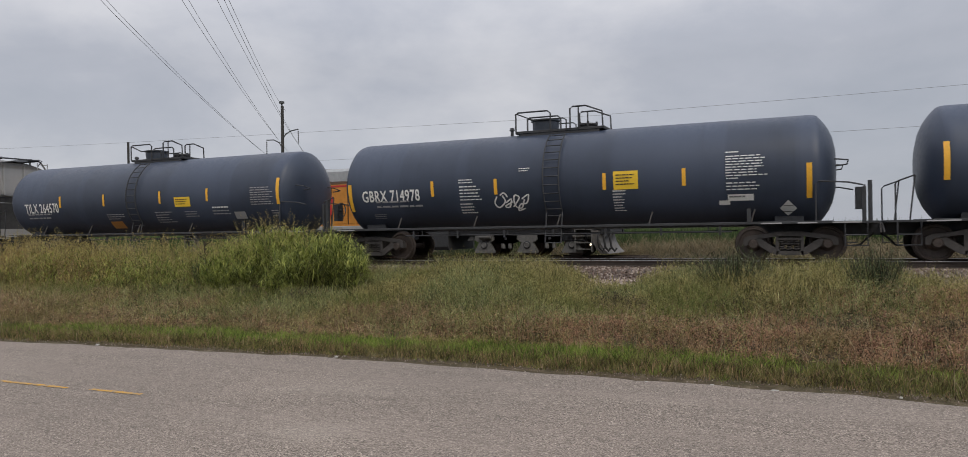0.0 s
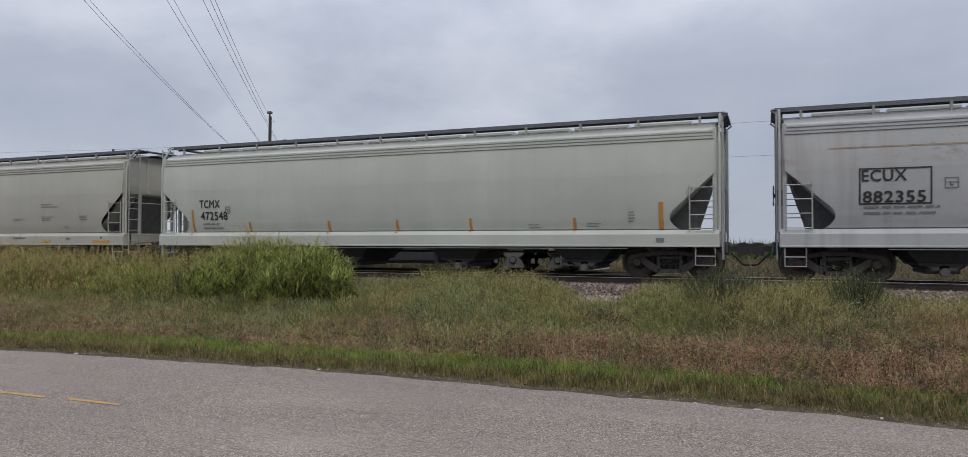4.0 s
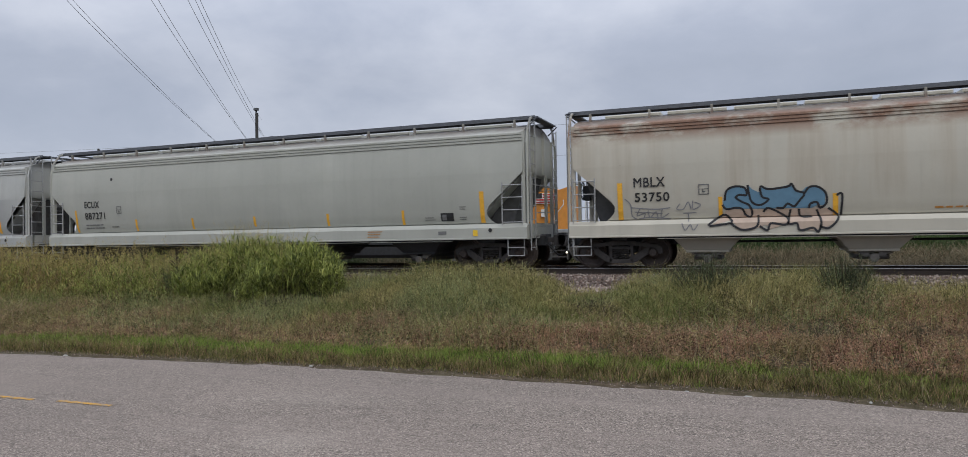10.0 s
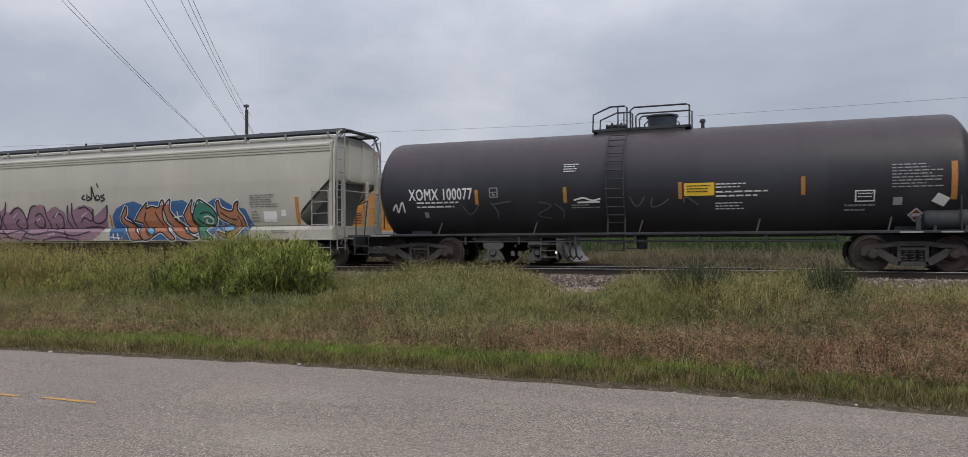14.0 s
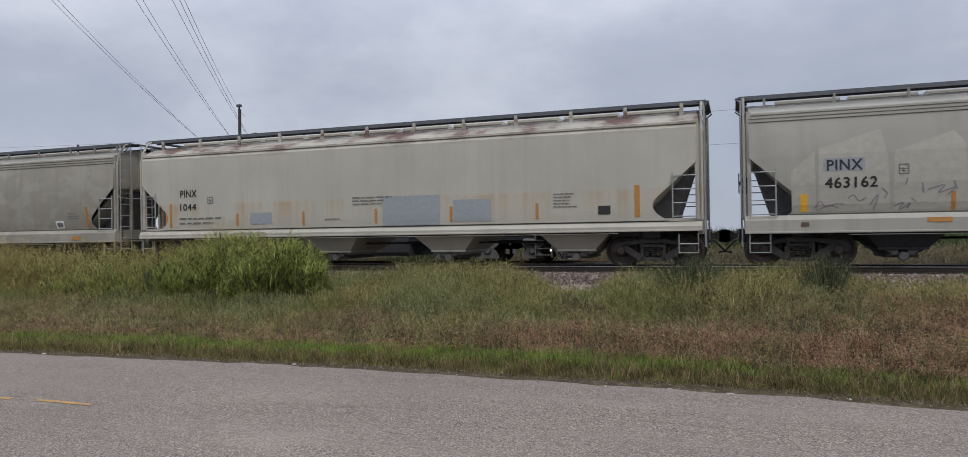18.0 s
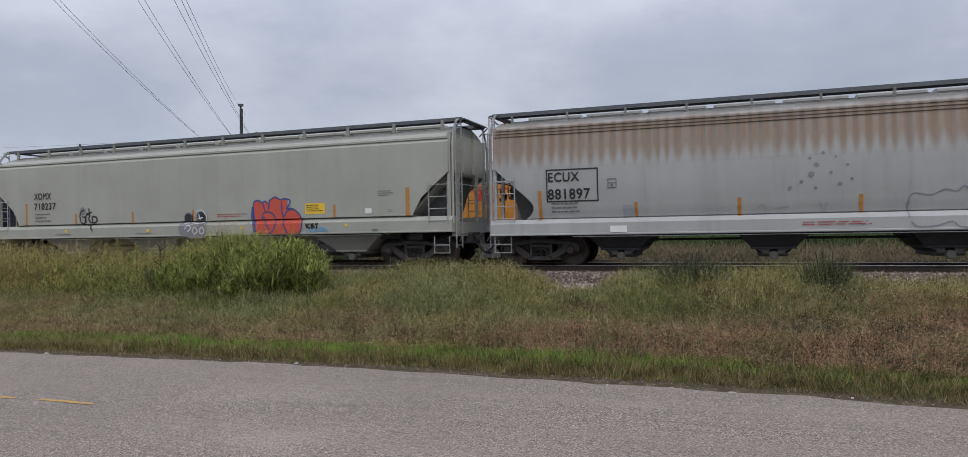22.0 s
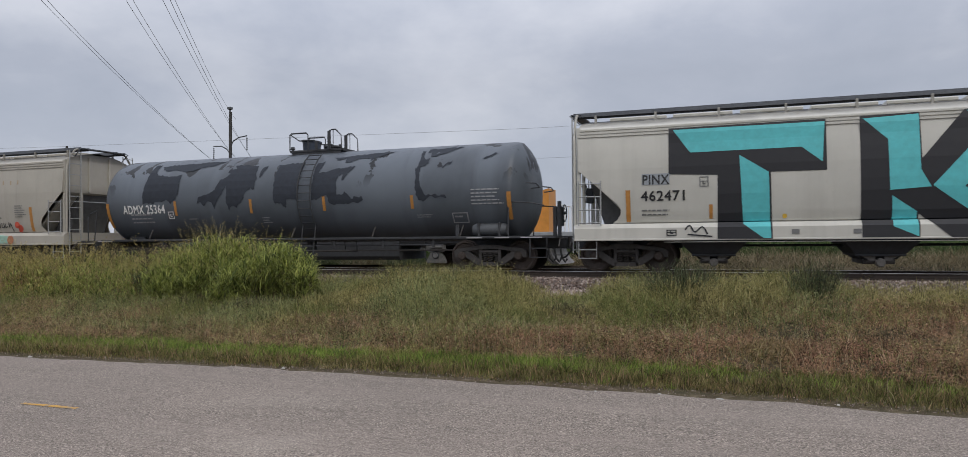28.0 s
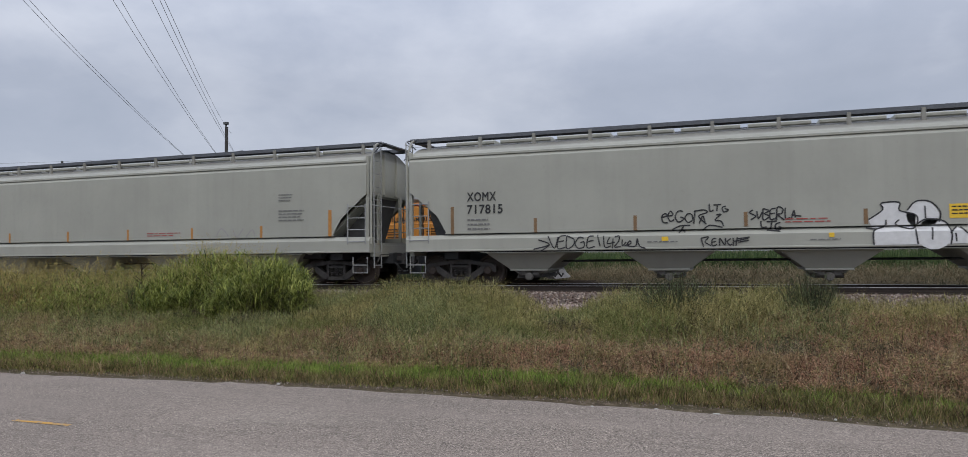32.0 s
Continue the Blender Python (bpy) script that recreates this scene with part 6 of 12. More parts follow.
        for x in (e - 1.5, e - 0.85):
            part("reservoir_strap", Geo().bevel_box(x - 0.03, x + 0.03, -1.36, -0.98, 1.03, 1.45, 0.01), M_UNDER, car)
    hold = half - (1.45 if half == 8.25 else 2.14)
    part("placard_holder", Geo().box(hold - 0.05, hold + 0.05, -1.45, -1.42, 1.03, 1.40), M_UNDER, car)
    for s in (-1, 1):
        part("side_grab", Geo().tube([(half - 0.55, s * 1.42, 1.04), (half - 0.55, s * 1.42, 1.98), (half - 0.48, s * 1.42, 2.05), (half + 0.18, s * 1.42, 2.0), (half + 0.52, s * 1.36, 1.92)], 0.022, 6), M_UNDER, car)
    hand = Geo()
    hand.tube([(half + 0.72, 0.45 + 0.26 * math.cos(a * 0.3927), 1.75 + 0.26 * math.sin(a * 0.3927)) for a in range(17)], 0.018, 6, False)
    hand.lathe([(half + 0.52, 0.05), (half + 0.75, 0.05)], 8, "x", (0, 0.45, 1.75))
    hand.box(half + 0.50, half + 0.66, 0.28, 0.62, 1.35, 1.95)
    part("hand_brake", hand, M_UNDER, car)
    if half in (8.2, 8.1):
        res = Geo().lathe([(-bogie + 1.9, 0.0), (-bogie + 1.95, 0.22), (-bogie + 3.2, 0.22), (-bogie + 3.25, 0.0)], 14, "x", (0, -0.85, 0.72))
        part("air_reservoir", res, M_UNDER, car, smooth=40)
        rig = Geo().bevel_box(-1.55, -0.75, -1.30, -0.70, 0.52, 0.86, 0.03)
        rig.lathe([(-3.6, 0.0), (-3.57, 0.15), (-2.7, 0.15), (-2.67, 0.0)], 12, "x", (0, -1.0, 0.74))
        rig.tube([(-bogie + 1.3, -0.45, 0.62), (bogie - 1.3, -0.45, 0.62)], 0.03, 6)
        rig.tube([(-2.6, -1.0, 0.70), (-0.8, -0.9, 0.62), (1.9, -0.6, 0.60)], 0.022, 5)
        part("brake_rigging", rig, M_BOGIE, car)
    for i in range(7):
        x = -bogie + 1.7 + i * (2 * bogie - 3.4) / 6
        part("pipe_hanger", Geo().box(x - 0.03, x + 0.03, -1.40, -1.36, 0.72, 0.95), M_UNDER, car)
    part("bottom_outlet", Geo().lathe([(0.55, 0.12), (0.60, 0.16), (0.95, 0.16)], 12, "z"), M_UNDER, car)
    return car


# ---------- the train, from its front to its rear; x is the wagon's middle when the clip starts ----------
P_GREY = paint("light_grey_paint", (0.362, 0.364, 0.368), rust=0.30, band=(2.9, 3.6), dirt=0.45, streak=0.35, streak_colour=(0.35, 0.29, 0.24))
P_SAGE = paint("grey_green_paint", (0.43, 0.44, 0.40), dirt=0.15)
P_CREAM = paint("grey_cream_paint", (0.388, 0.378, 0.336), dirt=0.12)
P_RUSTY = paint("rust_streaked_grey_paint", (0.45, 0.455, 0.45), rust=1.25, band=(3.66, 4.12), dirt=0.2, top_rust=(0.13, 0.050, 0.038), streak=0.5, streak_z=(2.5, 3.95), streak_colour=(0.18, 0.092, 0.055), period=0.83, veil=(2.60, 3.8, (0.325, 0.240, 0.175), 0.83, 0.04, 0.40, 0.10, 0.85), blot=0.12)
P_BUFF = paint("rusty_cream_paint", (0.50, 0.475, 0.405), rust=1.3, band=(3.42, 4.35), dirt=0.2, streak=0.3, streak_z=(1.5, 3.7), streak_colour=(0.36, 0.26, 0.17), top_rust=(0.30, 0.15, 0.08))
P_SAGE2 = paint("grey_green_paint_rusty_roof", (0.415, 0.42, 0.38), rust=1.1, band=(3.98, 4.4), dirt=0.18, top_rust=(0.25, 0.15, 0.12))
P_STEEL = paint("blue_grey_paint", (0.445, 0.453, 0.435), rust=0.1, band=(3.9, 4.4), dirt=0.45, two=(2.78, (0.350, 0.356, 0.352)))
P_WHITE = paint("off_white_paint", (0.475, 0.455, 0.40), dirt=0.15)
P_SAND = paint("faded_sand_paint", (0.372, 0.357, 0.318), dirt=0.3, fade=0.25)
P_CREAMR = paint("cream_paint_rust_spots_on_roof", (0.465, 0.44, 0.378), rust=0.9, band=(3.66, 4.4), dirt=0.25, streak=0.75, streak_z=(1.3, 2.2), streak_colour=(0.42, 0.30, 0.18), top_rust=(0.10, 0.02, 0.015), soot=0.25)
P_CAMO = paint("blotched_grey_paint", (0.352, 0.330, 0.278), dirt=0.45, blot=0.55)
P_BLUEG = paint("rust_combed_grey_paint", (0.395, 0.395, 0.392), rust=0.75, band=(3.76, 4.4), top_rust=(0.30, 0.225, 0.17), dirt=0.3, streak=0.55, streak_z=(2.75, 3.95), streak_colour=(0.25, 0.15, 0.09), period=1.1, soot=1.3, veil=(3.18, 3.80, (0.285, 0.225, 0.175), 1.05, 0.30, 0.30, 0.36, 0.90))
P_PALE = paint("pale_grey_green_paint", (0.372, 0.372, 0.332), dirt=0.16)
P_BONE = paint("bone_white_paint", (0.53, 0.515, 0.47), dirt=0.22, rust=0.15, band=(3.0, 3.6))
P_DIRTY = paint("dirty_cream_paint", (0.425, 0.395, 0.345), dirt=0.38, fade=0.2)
P_TANK = tank_paint("black_tank_paint", (0.037, 0.048, 0.075), 0.38)
P_TANKD = tank_paint("dull_black_tank_paint", (0.045, 0.052, 0.070), 0.46)
P_TANKB = tank_paint("brown_black_tank_paint", (0.028, 0.029, 0.036), 0.44, brown=0.8)
P_TANKG = tank_paint("peeling_grey_tank_paint", (0.086, 0.098, 0.116), 0.42, peel=1.0)

HOPPERS = {  # index: middle, paint, kind of side (ribbed eaves, smooth, smooth with a low sill), label
    3: (-41.76, P_GREY, False, "light grey covered hopper wagon with rust stains and small graffiti"),
    4: (-62.69, P_SAGE, False, "clean grey-green covered hopper wagon"),
    5: (-83.95, P_CREAM, False, "clean cream-grey covered hopper wagon with black lettering"),
    6: (-104.40, P_RUSTY, False, "grey covered hopper wagon streaked brown with rust, white graffiti"),
    7: (-125.13, P_BUFF, False, "rust-spotted cream covered hopper wagon with blue graffiti"),
    8: (-145.84, P_SAGE2, False, "grey-green covered hopper wagon with a rusty roof"),
    9: (-166.59, P_STEEL, False, "blue-grey covered hopper wagon, darker below, scribbled on"),
    11: (-205.07, P_WHITE, False, "off-white covered hopper wagon with mauve and orange graffiti"),
    12: (-225.37, P_SAND, False, "sand-grey covered hopper wagon with washed-out lower side"),
    13: (-245.64, P_CREAMR, 2, "cream covered hopper wagon with rust spots and grey paint patches"),
    14: (-265.23, P_CAMO, False, "blotched dirty grey covered hopper wagon with faint tags"),
    15: (-285.92, P_BLUEG, False, "grey covered hopper wagon with a comb of rust streaks"),
    16: (-306.60, P_PALE, True, "pale grey-green covered hopper wagon with orange graffiti"),
    19: (-363.45, P_BONE, False, "bone-white covered hopper wagon with huge turquoise letters"),
    21: (-401.98, P_DIRTY, False, "dirty cream covered hopper wagon with white and red graffiti"),
    22: (-422.50, P_PALE, True, "pale grey-green covered hopper wagon with black tags"),
    23: (-443.20, P_PALE, True, "clean pale grey-green covered hopper wagon"),
}
TANKS = {  # index: middle, half length, bogie, paint, label, radius, axis over the rail
    0: (10.66, 7.5, 6.33, P_TANK, "glossy black tank wagon", 1.5, 2.42),
    1: (-6.18, 7.5, 6.33, P_TANK, "glossy black tank wagon with a yellow sign and white lettering", 1.5, 2.42),
    2: (-23.0, 7.5, 6.3, P_TANK, "glossy black tank wagon with white lettering", 1.5, 2.42),
    10: (-185.8, 8.25, 6.75, P_TANKB, "brown-black tank wagon with white lettering", 1.56, 2.46),
    17: (-325.85, 8.3, 6.98, P_TANK, "glossy black tank wagon with white lettering", 1.53, 2.44),
    18: (-343.8, 8.2, 6.84, P_TANKD, "dull black tank wagon with pale graffiti tags", 1.56, 2.46),
    20: (-382.73, 8.1, 6.85, P_TANKG, "grey tank wagon whose paint has peeled off in black patches", 1.53, 2.44),
}
WAGONS = {}
PAINTED = ("body", "eave_rib", "side_sill", "corner_post", "end_platform", "end_beam", "end_post", "end_rib", "corner_tube", "flange", "lower_flange", "board_bracket", "roof_hatch", "seam", "slope_sheet", "outlet_chute")


def at_rail(x):
    return pose(x, TRACK_Y, RAIL_TOP)


def shorten(car, much):
    """A wagon whose front end reaches less far past its bogie."""
    back = lambda x: -much * min(1.0, max(0.0, (x - 7.0) / 1.2))
    for p in list(car.children):
        if p.name.split(".")[0] == "bogie" or p.type != "MESH":
            continue
        if p.name.split(".")[0] == "roof_hatch":
            if much > 0.5 and p.location.x > 8.0:
                bpy.data.objects.remove(p)
            continue
        xs = [v.co.x for v in p.data.vertices]
        if max(xs) - min(xs) > 6:
            p.data = p.data.copy()
            for v in p.data.vertices:
                v.co.x += back(v.co.x)
        else:
            p.location.x += back(p.location.x + (max(xs) + min(xs)) / 2)


def make_train():
    first = {}
    for i, (x, mat, smooth, label) in HOPPERS.items():
        if smooth not in first:
            first[smooth] = car = make_hopper(smooth)
            car.matrix_basis = at_rail(x)
        else:
            car = copy_thing(first[smooth], at_rail(x))
        car["label"] = label
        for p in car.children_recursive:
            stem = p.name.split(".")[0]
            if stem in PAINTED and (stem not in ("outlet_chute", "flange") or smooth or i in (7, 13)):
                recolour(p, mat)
        WAGONS[i] = car
    shorten(WAGONS[13], 0.25)
    shorten(WAGONS[14], 1.0)
    for i, much in ((13, 0.25), (14, 1.0)):
        for p in WAGONS[i].children:
            if p.name.split(".")[0] == "bogie" and p.location.x > 0:
                p.location.x -= much
    made = {}
    for i, (x, half, bogie, mat, label, rad, mid_z) in TANKS.items():
        if half not in made:
            made[half] = car = make_tank(half, bogie, rad, mid_z, i in (10, 18), i == 20)
            car.matrix_basis = at_rail(x)
        else:
            car = copy_thing(made[half], at_rail(x))
        car["label"] = label
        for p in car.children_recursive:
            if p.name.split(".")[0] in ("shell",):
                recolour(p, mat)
        WAGONS[i] = car
    for i, much in ((2, 0.3), (17, 0.5)):  # these two have their manway off the middle
        for p in WAGONS[i].children:
            stem = p.name.split(".")[0]
            if stem in ("top_platform", "manway_dome", "hatch_cover", "hatch_lug", "vent_valve", "railing") or (stem == "ladder" and i == 17):
                p.location.x += much


make_train()


# ---------- putting lettering and paint on the wagons ----------
S_FAINT = spray("faint_old_spray", (0.105, 0.108, 0.118))
MINT = spray("mint_spray", (0.27, 0.42, 0.34))
WASH = spray("washed_pale_paint", (0.410, 0.392, 0.342))
PEEL = plain("bare_black_undercoat", (0.032, 0.037, 0.048), 0.7, 0.0, 6, 0.25, 0.001, 0.25)
WORDS = {}
MARK_SHIFT = {21: -0.43}  # how far a wagon's marks stand back of its middle


def on_side(i, me, layer):
    """Lays a flat mesh (x, y) on the near side of wagon i."""
    bm = bmesh.new()
    bm.from_mesh(me)
    ys = [v.co.y for v in bm.verts]
    if i in TANKS:
        rad, mid_z = TANKS[i][5], TANKS[i][6]
        cuts = [-1.2 + 0.25 * k for k in range(10)]
    else:
        top = sill_levels(HOPPERS[i][2])[1]
        cuts = [top - LEDGE, top + 0.004, top + 0.008, top + 0.038, 1.36, 1.46, 1.60, 1.74, 1.88, 2.1, 2.4, 2.86, 3.2, 3.5, 3.76, 4.02]
    for c in cuts:
        if min(ys) < c - 0.01 and max(ys) > c + 0.01:
            bmesh.ops.bisect_plane(bm, geom=bm.verts[:] + bm.edges[:] + bm.faces[:], plane_co=(0, c, 0), plane_no=(0, 1, 0))
    bmesh.ops.remove_doubles(bm, verts=bm.verts[:], dist=0.0008)
    base_off = 0.006 + 0.004 * layer
    for v in bm.verts:
        x, h, off = v.co.x + MARK_SHIFT.get(i, 0.0), v.co.y, base_off + v.co.z
        if i in TANKS:
            a = h / rad
            v.co = (x, -(rad + off + 0.004) * math.cos(a), mid_z + (rad + off + 0.004) * math.sin(a))
        elif h <= sill_levels(HOPPERS[i][2])[1] + 0.005:
            v.co = (x, -(1.656 + off - 0.8 * max(0.0, min(LEDGE, h - (sill_levels(HOPPERS[i][2])[1] - LEDGE)))), h)
        else:
            v.co = (x, -(side_y(h, HOPPERS[i][2]) + off + (0.03 if 3.74 < h < 4.02 else 0.0)), h)
    bm.normal_update()
    for f in bm.faces:
        if f.normal.y > 0:
            f.normal_flip()
    out = bpy.data.meshes.new("mark")
    if i in TANKS:
        for f in bm.faces:
            f.smooth = True
    bm.to_mesh(out)
    bm.free()
    return out


def put(i, name, me, material, layer=1, label=""):
    return part(name, on_side(i, me, layer), material, WAGONS[i], label)


def word_mesh(body, bold):
    """The word as brushed with a round tip: thin letters laid side by side round a small circle."""
    if (body, bold) not in WORDS:
        thin = letters(body, 1.0, 0.0, 1.08)
        steps = 6 if bold < 0.05 else 14
        v, f = [], []
        for k in range(steps):
            a = math.tau * k / steps
            dx, dy, first = bold * math.cos(a), bold * math.sin(a), len(v)
            v += [(p.co.x + dx, p.co.y + dy, 0.0025 * k / steps) for p in thin.vertices]
            f += [tuple(first + q for q in poly.vertices) for poly in thin.polygons]
        me = bpy.data.meshes.new("word")
        me.from_pydata(v, [], f)
        WORDS[(body, bold)] = me
    return WORDS[(body, bold)]


def fitted(body, bold, x0, z0, x1, z1):
    src = word_mesh(body, bold)
    me = src.copy()
    xs, ys = [v.co.x for v in src.vertices], [v.co.y for v in src.vertices]
    left, low, wide, high = min(xs), min(ys), max(xs) - min(xs), max(ys) - min(ys)
    for v in me.vertices:
        v.co.x = x0 + (v.co.x - left) * (x1 - x0) / wide
        v.co.y = z0 + (v.co.y - low) * (z1 - z0) / high
    return me


def text_in(i, body, x0, z0, x1, z1, material, bold):
    put(i, "lettering", fitted(body, bold, x0, z0, x1, z1), material, 2, "reporting mark lettering")


def panel(i, x0, z0, x1, z1, material, name="plate", layer=1):
    put(i, name, flat(rect(x0, z0, x1, z1)), material, layer)


def small_print(i, x0, z0, x1, z1, rows, material):
    gap = (z1 - z0) / rows
    h = gap * 0.36
    for r in range(rows):
        words = bars(x0, z1 - r * gap, x1 - x0, 1, h, gap, int(abs(x0) * 100) + r, 8)
        joints = [rect(a[1][0], a[0][1], b[0][0], a[0][1] + h * 0.12) for a, b in zip(words, words[1:])]
        put(i, "text_line", flat(*words, *joints), material, 3)


def frame_line(i, x0, z0, x1, z1, material, w):
    put(i, "frame_line", flat(rect(x0, z0, x1, z0 + w), rect(x0, z1 - w, x1, z1), rect(x0, z0 + w, x0 + w, z1 - w), rect(x1 - w, z0 + w, x1, z1 - w)), material, 2)


def clearance_box(i, x0, z0, x1, z1, material):
    w = 0.025
    m = (x0 + x1) / 2
    put(i, "stencil_box", flat(rect(x0, z0, x1, z0 + w), rect(x0, z1 - w, x1, z1), rect(x0, z0 + w, x0 + w, z1 - w), rect(x1 - w, z0 + w, x1, z1 - w), rect(x0, (z0 + z1) / 2, x1, (z0 + z1) / 2 + 0.02),
                               rect(m - 0.04, z0 + 0.06, m + 0.04, z0 + 0.10), rect(m - 0.04, z0 + 0.06, m - 0.01, z0 + 0.16)), material, 2)


def reflectors(i, rows, material):
    for x, z0, z1, w in rows:
        put(i, "reflector", flat(rect(x - w / 2, z0, x + w / 2, z1)), material, 1, "orange reflector strip")


def ragged(pts):
    """The outline broken up as flaking paint breaks."""
    rnd = random.Random(len(pts))
    out = []
    for k, (ax, ay) in enumerate(pts):
        bx, by = pts[(k + 1) % len(pts)]
        n = max(1, int(math.hypot(bx - ax, by - ay) / 0.055))
        wave = rnd.uniform(0, 6)
        for j in range(n):
            q, e = j / n, min(1.0, 3 * j / n, 3 * (1 - j / n))
            w = 0.022 * math.sin(wave + 9 * q * n * 0.055) + 0.018 * math.sin(2 * wave + 31 * q * n * 0.055)
            out.append((ax + (bx - ax) * q + e * rnd.uniform(-0.022, 0.022), ay + (by - ay) * q + e * (w + rnd.uniform(-0.028, 0.022))))
    return out


def shape(i, pts, material, layer, name="graffiti"):
    if name == "peeled_patch":
        pts = ragged(pts)
    put(i, name, flat(pts), material, layer)


def curve_through(pts):
    """A smoother path through the points."""
    out = []
    for k in range(len(pts) - 1):
        p0, p1, p2, p3 = (Vector(pts[max(0, min(len(pts) - 1, k + d))]) for d in (-1, 0, 1, 2))
        for s in range(4):
            t = s / 4
            out.append(tuple(0.5 * ((2 * p1) + (p2 - p0) * t + (2 * p0 - 5 * p1 + 4 * p2 - p3) * t * t + (3 * p1 - p0 - 3 * p2 + p3) * t ** 3)))
    return out + [tuple(pts[-1])]


def spray_lines(i, paths, width, material, layer):
    for p in paths:
        put(i, "sprayed_line", flat(*strokes([curve_through(p)], width)), material, layer)


def dots(i, rows, material, layer):
    for x, z, r in rows:
        put(i, "sprayed_dot", flat([(x + r * math.cos(a * 0.4488), z + r * math.sin(a * 0.4488)) for a in range(14)]), material, layer)


# ---------- lettering, plates and graffiti: x along the wagon from its middle, then height over the rail (round a tank: along its curve) ----------
# tank wagons at the front
reflectors(0, [(-7.07, -0.46, 0.46, 0.13)], M_YELLOW)
text_in(1, "GBRX 714978", -6.46, -0.52, -4.35, -0.15, M_WHITEP, 0.02)
small_print(1, -5.97, -0.82, -4.20, -0.49, 2, M_DULLW)
small_print(1, -6.17, -1.18, -5.66, -0.96, 3, M_DULLW)
reflectors(1, [(-6.92, -0.84, 0.07, 0.13), (-3.89, -0.41, 0.07, 0.1), (-1.76, -0.41, 0.06, 0.1), (1.55, -0.39, 0.08, 0.1)], M_YELLOW)
reflectors(1, [(3.73, -0.36, 0.11, 0.1), (6.81, -0.82, 0.10, 0.13)], M_YELLOW)
small_print(1, -2.98, -0.08, -2.37, 0.08, 2, M_WHITEP)
small_print(1, -2.96, -0.62, -2.12, -0.12, 5, M_WHITEP)
small_print(1, -2.99, -1.07, -2.46, -0.66, 4, M_WHITEP)
small_print(1, -1.01, 0.20, -0.62, 0.34, 2, M_WHITEP)
spray_lines(1, [[(-1.73, -0.47), (-1.83, -0.67), (-1.71, -0.83), (-1.49, -0.64), (-1.56, -0.45)], [(-1.47, -0.68), (-1.28, -0.56), (-1.37, -0.82), (-1.51, -0.79), (-1.25, -0.65)], [(-1.25, -0.82), (-1.03, -0.53), (-1.18, -0.46), (-1.19, -0.78), (-1.00, -0.86), (-0.87, -0.58)], [(-0.95, -0.57), (-0.73, -0.44), (-0.81, -0.70), (-1.02, -0.74), (-1.11, -0.95), (-0.89, -0.88)], [(-1.64, -0.44), (-1.50, -0.37), (-1.40, -0.50)]], 0.045, M_WHITEP, 3)
panel(1, 1.81, -0.40, 2.50, 0.11, M_SIGN, "yellow_sign", 1)
small_print(1, 1.88, -0.32, 2.43, 0.02, 4, M_BLACKP)
small_print(1, 1.78, -1.12, 2.14, -0.42, 8, M_WHITEP)
small_print(1, 4.80, 0.41, 5.21, 0.50, 1, M_WHITEP)
small_print(1, 4.80, -0.20, 5.89, 0.38, 8, M_WHITEP)
small_print(1, 4.81, -0.27, 5.19, -0.20, 1, M_WHITEP)
small_print(1, 4.81, -0.58, 5.73, -0.32, 3, M_WHITEP)
panel(1, 4.84, -0.84, 5.48, -0.65, M_WHITEP, "plate", 1)
small_print(1, 4.88, -0.81, 5.45, -0.69, 1, M_GREYP)
panel(1, 4.61, -0.96, 4.89, -0.82, M_WHITEP, "plate", 1)
shape(1, [(6.31, -0.85), (6.52, -1.13), (6.31, -1.41), (6.11, -1.12)], M_WHITEP, 1, "placard")
spray_lines(1, [[(6.19, -1.03), (6.44, -1.04)], [(6.19, -1.23), (6.44, -1.24)]], 0.02, M_BLACKP, 3)
panel(1, 6.23, -1.72, 6.40, -1.51, M_WHITEP, "plate", 1)
text_in(2, "TILX 264570", -6.19, -0.49, -4.17, -0.10, M_WHITEP, 0.02)
small_print(2, -6.09, -0.84, -4.47, -0.51, 2, M_DULLW)
reflectors(2, [(-4.05, -0.29, 0.16, 0.1), (-1.56, -0.30, 0.16, 0.1), (1.42, -0.28, 0.18, 0.1), (3.74, -0.26, 0.20, 0.1), (6.93, -0.46, 0.46, 0.13)], M_YELLOW)
panel(2, 2.15, -0.43, 2.92, -0.07, M_SIGN, "yellow_sign", 1)
small_print(2, 2.22, -0.39, 2.87, -0.14, 3, M_BLACKP)
small_print(2, 5.74, -0.50, 6.81, 0.16, 8, M_DULLW)
small_print(2, -1.52, -0.91, -0.59, -0.63, 3, M_DULLW)
panel(2, -1.53, -1.34, -0.87, -0.96, M_ORANGE, "plate", 1)
small_print(2, 1.06, -1.13, 1.99, -0.60, 5, M_DULLW)
small_print(2, 2.56, -0.89, 3.29, -0.61, 3, M_DULLW)
small_print(2, 3.93, -0.61, 4.86, -0.47, 1, M_WHITEP)
small_print(2, 3.91, -0.84, 4.84, -0.61, 2, M_DULLW)
panel(2, 4.87, -0.99, 5.37, -0.69, M_DULLW, "plate", 1)
small_print(2, 6.56, -0.95, 6.89, -0.67, 3, M_DULLW)
